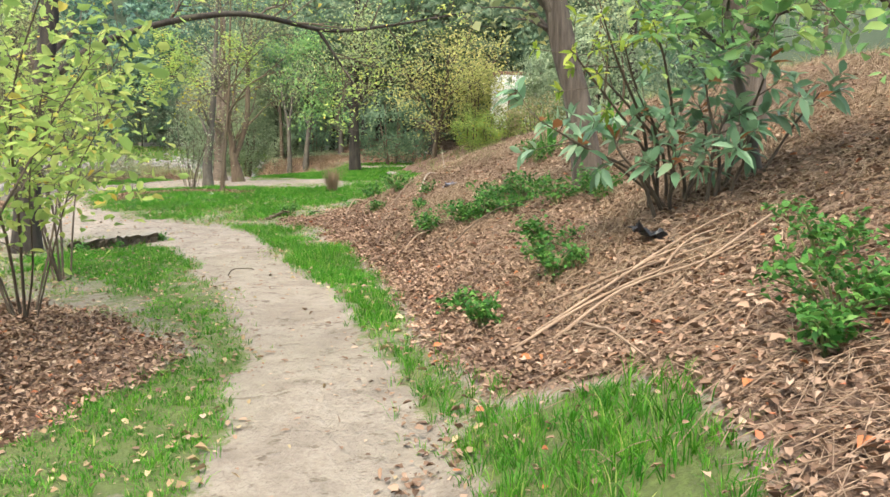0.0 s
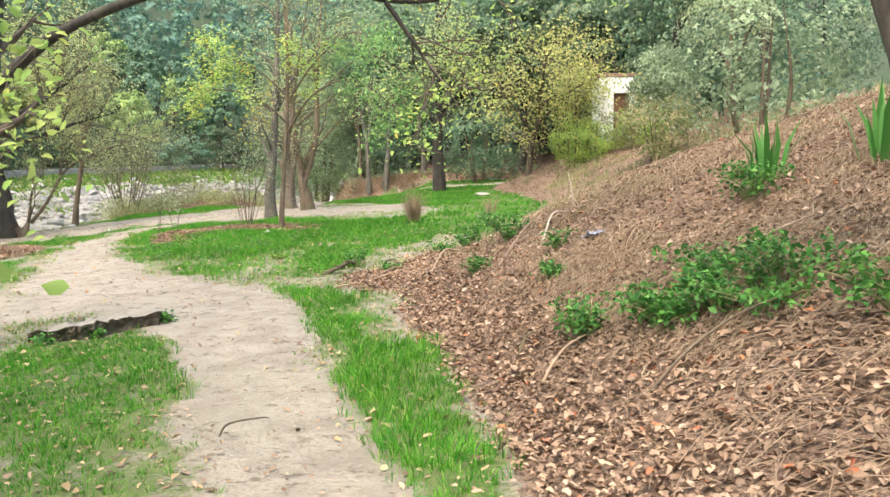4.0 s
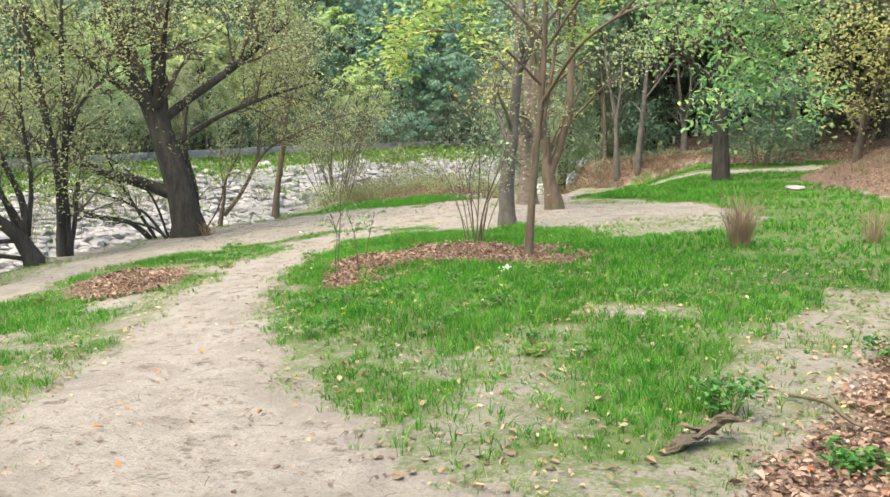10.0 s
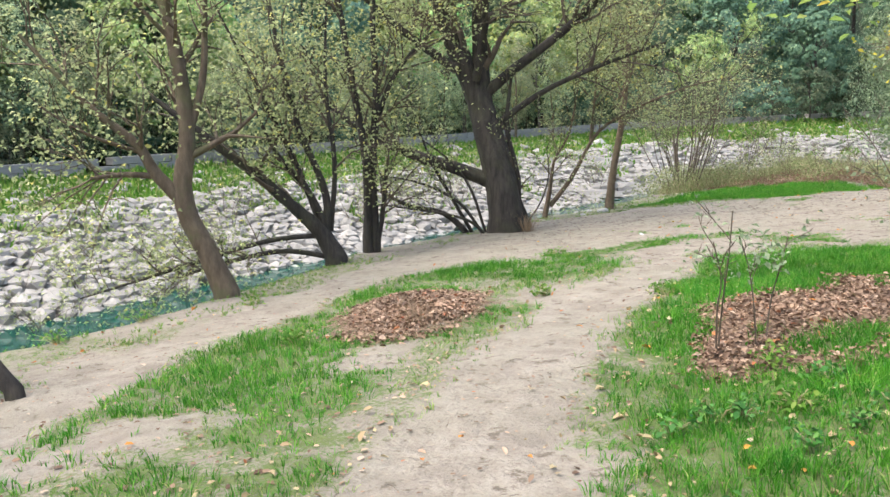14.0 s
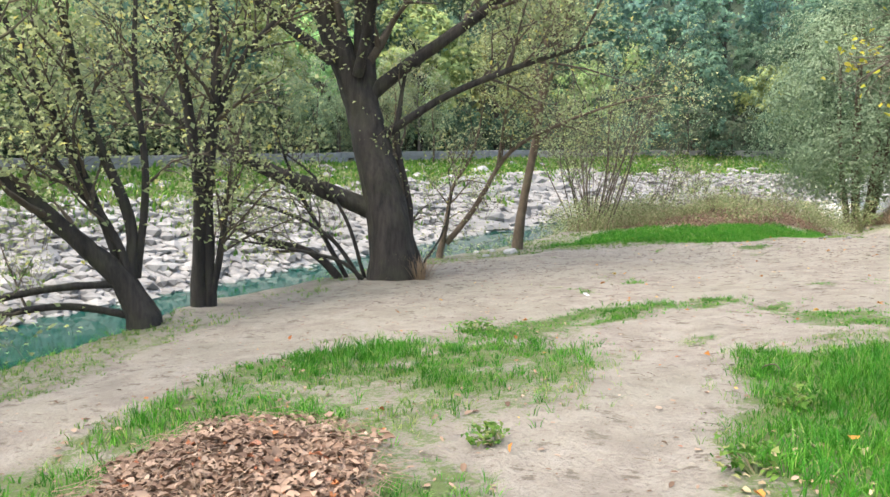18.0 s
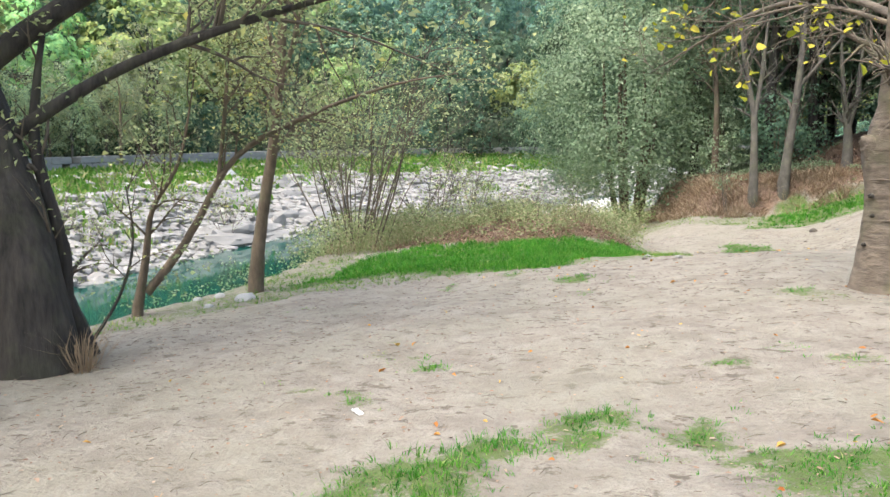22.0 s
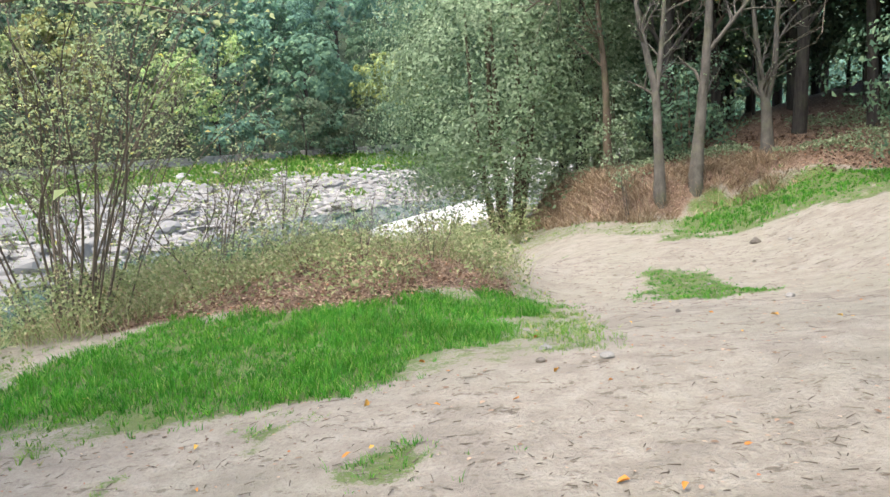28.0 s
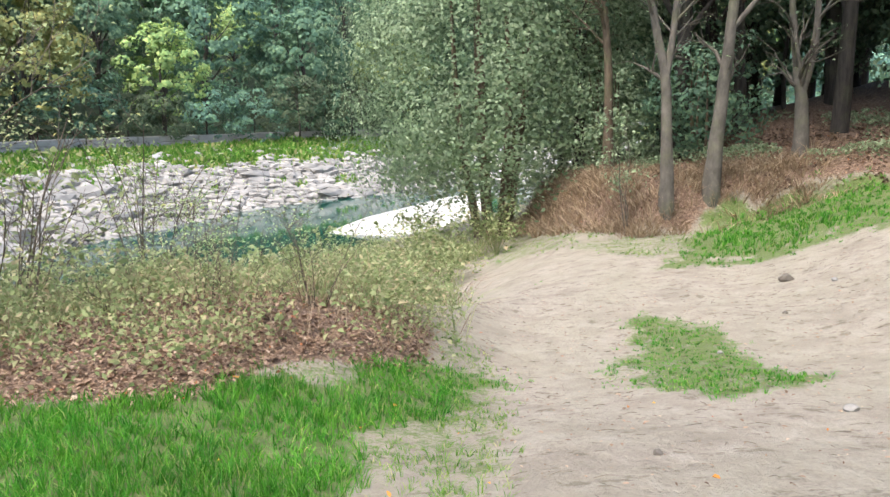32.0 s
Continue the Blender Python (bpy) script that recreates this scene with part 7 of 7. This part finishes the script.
for n, (x, y, r, h, s) in enumerate([(0.77, 5.75, 0.22, 0.2, 12), (0.73, 5.1, 0.2, 0.24, 14), (1.06, 7.3, 0.3, 0.2, 18), (1.3, 6.8, 0.3, 0.2, 16), (0.7, 7.9, 0.32, 0.14, 16), (0.28, 4.85, 0.14, 0.14, 9), (0.14, 5.4, 0.1, 0.1, 6), (-0.07, 8.6, 0.2, 0.18, 12), (0.3, 8.3, 0.28, 0.16, 16), (0.58, 8.5, 0.25, 0.2, 14), (1.15, 9.9, 0.28, 0.26, 14)] + [(-3.62, 11.08, 0.06, 0.05, 5), (-4.02, 10.58, 0.05, 0.05, 4), (-4.36, 10.3, 0.06, 0.04, 4), (0.27, 8.2, 0.2, 0.2, 10), (0.55, 8.14, 0.22, 0.2, 12), (0.82, 8.05, 0.25, 0.24, 14), (1.62, 3.55, 0.2, 0.25, 10), (1.43, 2.95, 0.26, 0.25, 16), (1.3, 2.75, 0.15, 0.15, 8), (-0.57, 12.0, 0.24, 0.24, 14), (-0.95, 12.5, 0.2, 0.2, 10), (-0.9, 18.0, 0.35, 0.35, 18), (-0.23, 10.1, 0.14, 0.12, 8), (-0.12, 10.75, 0.1, 0.16, 5), (-0.8, 11.35, 0.12, 0.08, 7), (-1.54, 15.6, 0.25, 0.12, 12), (-2.55, 14.5, 0.2, 0.22, 10), (-2.0, 13.8, 0.14, 0.08, 8)]):
    leafy_clump("green_plant", "bushy bright green plant in the leaf litter", (x, y), r, h, s, 200 + n, GREEN_CLUMP, 0.042, 20)
for n, (x, y, r, h) in enumerate([(-10.1, 17.0, 0.16, 0.2), (-9.2, 19.4, 0.2, 0.1), (-10.9, 22.0, 0.25, 0.12), (-5.9, 17.0, 0.2, 0.16), (-6.25, 17.6, 0.16, 0.16), (-4.6, 18.2, 0.2, 0.15), (-3.9, 15.4, 0.15, 0.06), (-7.9, 19.4, 0.2, 0.15), (-12.6, 18.3, 0.3, 0.15), (-13.2, 17.2, 0.4, 0.2), (-13.0, 16.2, 0.4, 0.2), (-8.0, 20.6, 0.2, 0.12)]):
    leafy_clump("ground_weed", "low broad-leaved weed growing in the grass", (x, y), r * 0.7, h * 0.55, 10, 230 + n, GRASS_THIN, 0.045, 6, "weed")
for n, (x, y, s) in enumerate([(-11.8, 38.2, 0.5), (-12.8, 37.0, 0.55), (-13.8, 38.5, 0.6), (-12.2, 41.0, 0.6), (-13.4, 43.0, 0.7), (-11.8, 44.0, 0.6), (-11.2, 46.3, 0.8), (-12.6, 47.5, 0.8), (-15.0, 37.0, 0.7), (-15.6, 40.5, 0.7), (-14.0, 41.5, 0.8), (-12.6, 45.0, 0.9), (-11.6, 48.3, 1.0), (-13.4, 49.0, 1.0), (-14.6, 44.5, 0.9), (-16.4, 38.2, 0.8)]):
    leafy_clump("river_weed", "leafy yellowish weed on the river slope", (x, y), s, s * 1.1, 24, 250 + n, WEED_GREEN, 0.11, 8, "weed")


def spray(name, label, where, count, height, lean, width, look_leaf, seed, category):
    """A tuft of stiff blades from one foot, each blade a part."""
    rng = np.random.default_rng(seed)
    root = thing(name, label, category, on_ground(*where))
    for n in range(count):
        a, h = rng.uniform(0, 6.28), height * rng.uniform(0.5, 1.1)
        out = np.array([np.cos(a), np.sin(a), 0])
        f = out * 0.12 * rng.random()
        s = np.array([-out[1], out[0], 0]) * width / 2
        m, t = f + out * lean * h * 0.4 * rng.random() + [0, 0, 0.6 * h], f + out * lean * h * rng.random() + [0, 0, h]
        me = mesh_of("blade", np.array([f - s - [0, 0, 0.03], f + s - [0, 0, 0.03], m + s, m - s, t]), [[(0, 1, 2, 3)], [(3, 2, 4)]], look_leaf)
        part("blade", me, root)


spray("reed_clump", "upright clump of dry tan reeds on the lawn", (-2.65, 20.9), 190, 0.72, 0.75, 0.010, DRY_GRASS, 270, "reeds")
spray("reed_clump", "low clump of dry reeds on the lawn", (-1.1, 21.3), 60, 0.5, 0.9, 0.009, DRY_GRASS, 271, "reeds")
spray("spiky_plant", "green sword-leaved plant on the slope", (1.35, 10.2), 16, 0.5, 0.6, 0.04, GREEN_CLUMP, 272, "plant")
spray("spiky_plant", "green sword-leaved plant on the slope", (1.9, 9.6), 16, 0.55, 0.6, 0.04, GREEN_CLUMP, 273, "plant")
spray("dry_tuft", "tuft of dry grass at the foot of the bank tree", (-13.95, 25.3), 110, 0.42, 1.5, 0.007, DRY_GRASS, 275, "grass tuft")
spray("dry_tuft", "tuft of dry grass on the leaf heap", (-9.35, 17.75), 40, 0.38, 0.6, 0.006, DRY_GRASS, 274, "grass tuft")

# ---- litter and oddments ----
BLACK_PLASTIC = plain("black_plastic", (0.015, 0.015, 0.018), 0.35)
GREY_PLASTIC = plain("grey_plastic_film", (0.2, 0.21, 0.26), 0.4)
WHITE_PAINT = plain("weathered_white", (0.74, 0.74, 0.72), 0.8, 0.0, 0.15, 3.0)


def crumpled(name, label, where, size, seed, look_film, category):
    bm = bmesh.new()
    bmesh.ops.create_grid(bm, x_segments=14, y_segments=14, size=0.5)
    for v in bm.verts:
        p = v.co * 6 + Vector((seed, seed, 0))
        v.co = Vector((v.co.x * size * (1 + 0.3 * noise.noise(p)), v.co.y * size * 0.7, 0.0 + size * 0.32 * abs(noise.noise(p * 0.8)) + 0.015))
    bmesh.ops.solidify(bm, geom=bm.faces[:], thickness=0.004)
    me = bpy.data.meshes.new(name)
    bm.to_mesh(me)
    bm.free()
    me.materials.append(look_film)
    ob = new(name, me)
    ob.location = on_ground(*where)
    ob.rotation_euler = (0.1, -0.3, seed)
    tagged(ob, label, category)


crumpled("plastic_bag", "crumpled black plastic sheet on the slope", (1.32, 4.95), 0.34, 3, BLACK_PLASTIC, "plastic bag")
crumpled("plastic_scrap", "torn grey plastic film in the leaves", (0.16, 10.7), 0.24, 5, GREY_PLASTIC, "plastic scrap")
crumpled("paper_scrap", "white crumpled paper in the grass", (-4.96, 18.3), 0.14, 7, WHITE_PAINT, "paper")
crumpled("paper_scrap", "small white scrap on the bare earth", (-10.9, 24.2), 0.07, 9, WHITE_PAINT, "paper")
board = new("flat_stone", rock_mesh("flat_stone", 0.24, 160, WHITE_ROCK, 3, 0.3))
board.location = on_ground(-1.66, 30.3)
board.location.z += 0.06
tagged(board, "flat pale stone lying on the lawn", "stone")
for n, (x, y, s) in enumerate([(-9.69, 31.2, 0.05), (-9.7, 30.8, 0.035), (-9.27, 30.75, 0.05), (-6.8, 39.1, 0.10), (-7.4, 34.1, 0.05), (-8.6, 33.0, 0.03), (-7.9, 36.2, 0.03), (-7.1, 37.6, 0.035), (-6.4, 38.6, 0.04), (-1.2, 45.4, 0.22), (-0.7, 45.6, 0.18), (-2.3, 27.0, 0.04)]):
    ob = new("pebble", rock_mesh("pebble", s, 180 + n, GREY_ROCK if n % 2 else WHITE_ROCK, 2, 0.65))
    ob.location = on_ground(x, y)
    ob.location.z += s * 0.3
    tagged(ob, "small stone lying on the earth", "stone", "small stones")

# ---- bare scrub on the stony bank ----
SCRUB = [stem_fan("bare_scrub", "bare grey twiggy scrub with thin spreading stems", (-23.0, 20.0 + 3 * n), 9, 1.3 + 0.4 * n, 0.9, 0.3, 300 + n, BARK_TWIG, RIVERSIDE_LEAF, 0.07, 1, 0.12, 5, "scrub", 2) for n in range(2)]
for n in range(16):
    y = rk.uniform(12, 50)
    x = np.interp(y, [15, 25, 42, 55], [-23.3, -24.6, -25.6, -25.6]) - rk.uniform(-0.3, 3.0)
    copy_thing(SCRUB[n % 2], pose(*on_ground(x, y), 0, 0, rk.uniform(0, 360)))
for n in range(26):
    x, y = placed.uniform(-6.4, -2.6), placed.uniform(14.6, 17.6)
    if inside(MEADOW, np.array(x), np.array(y)) > 0 or inside(ISLAND, np.array(x), np.array(y)) > 0.2:
        leafy_clump("ground_weed", "low broad-leaved weed growing in the grass", (x, y), 0.11, 0.08, 7, 320 + n, GREEN_CLUMP, 0.04, 6, "weed")
for n, (x, y, s) in enumerate([(-12.6, 34.6, 0.4), (-12.0, 34.9, 0.45), (-11.5, 34.7, 0.35), (-11.3, 35.5, 0.5), (-12.9, 35.4, 0.5), (-12.3, 35.9, 0.55), (-13.5, 36.4, 0.7), (-14.2, 35.4, 1.1), (-13.9, 38.2, 0.9), (-12.4, 38.5, 0.6), (-15.0, 36.2, 1.2), (-13.0, 40.2, 0.7)]):
    copy_thing(SCRUB[n % 2], pose(*on_ground(x, y), 0, 0, 47 * n) @ Matrix.Scale(s, 4))
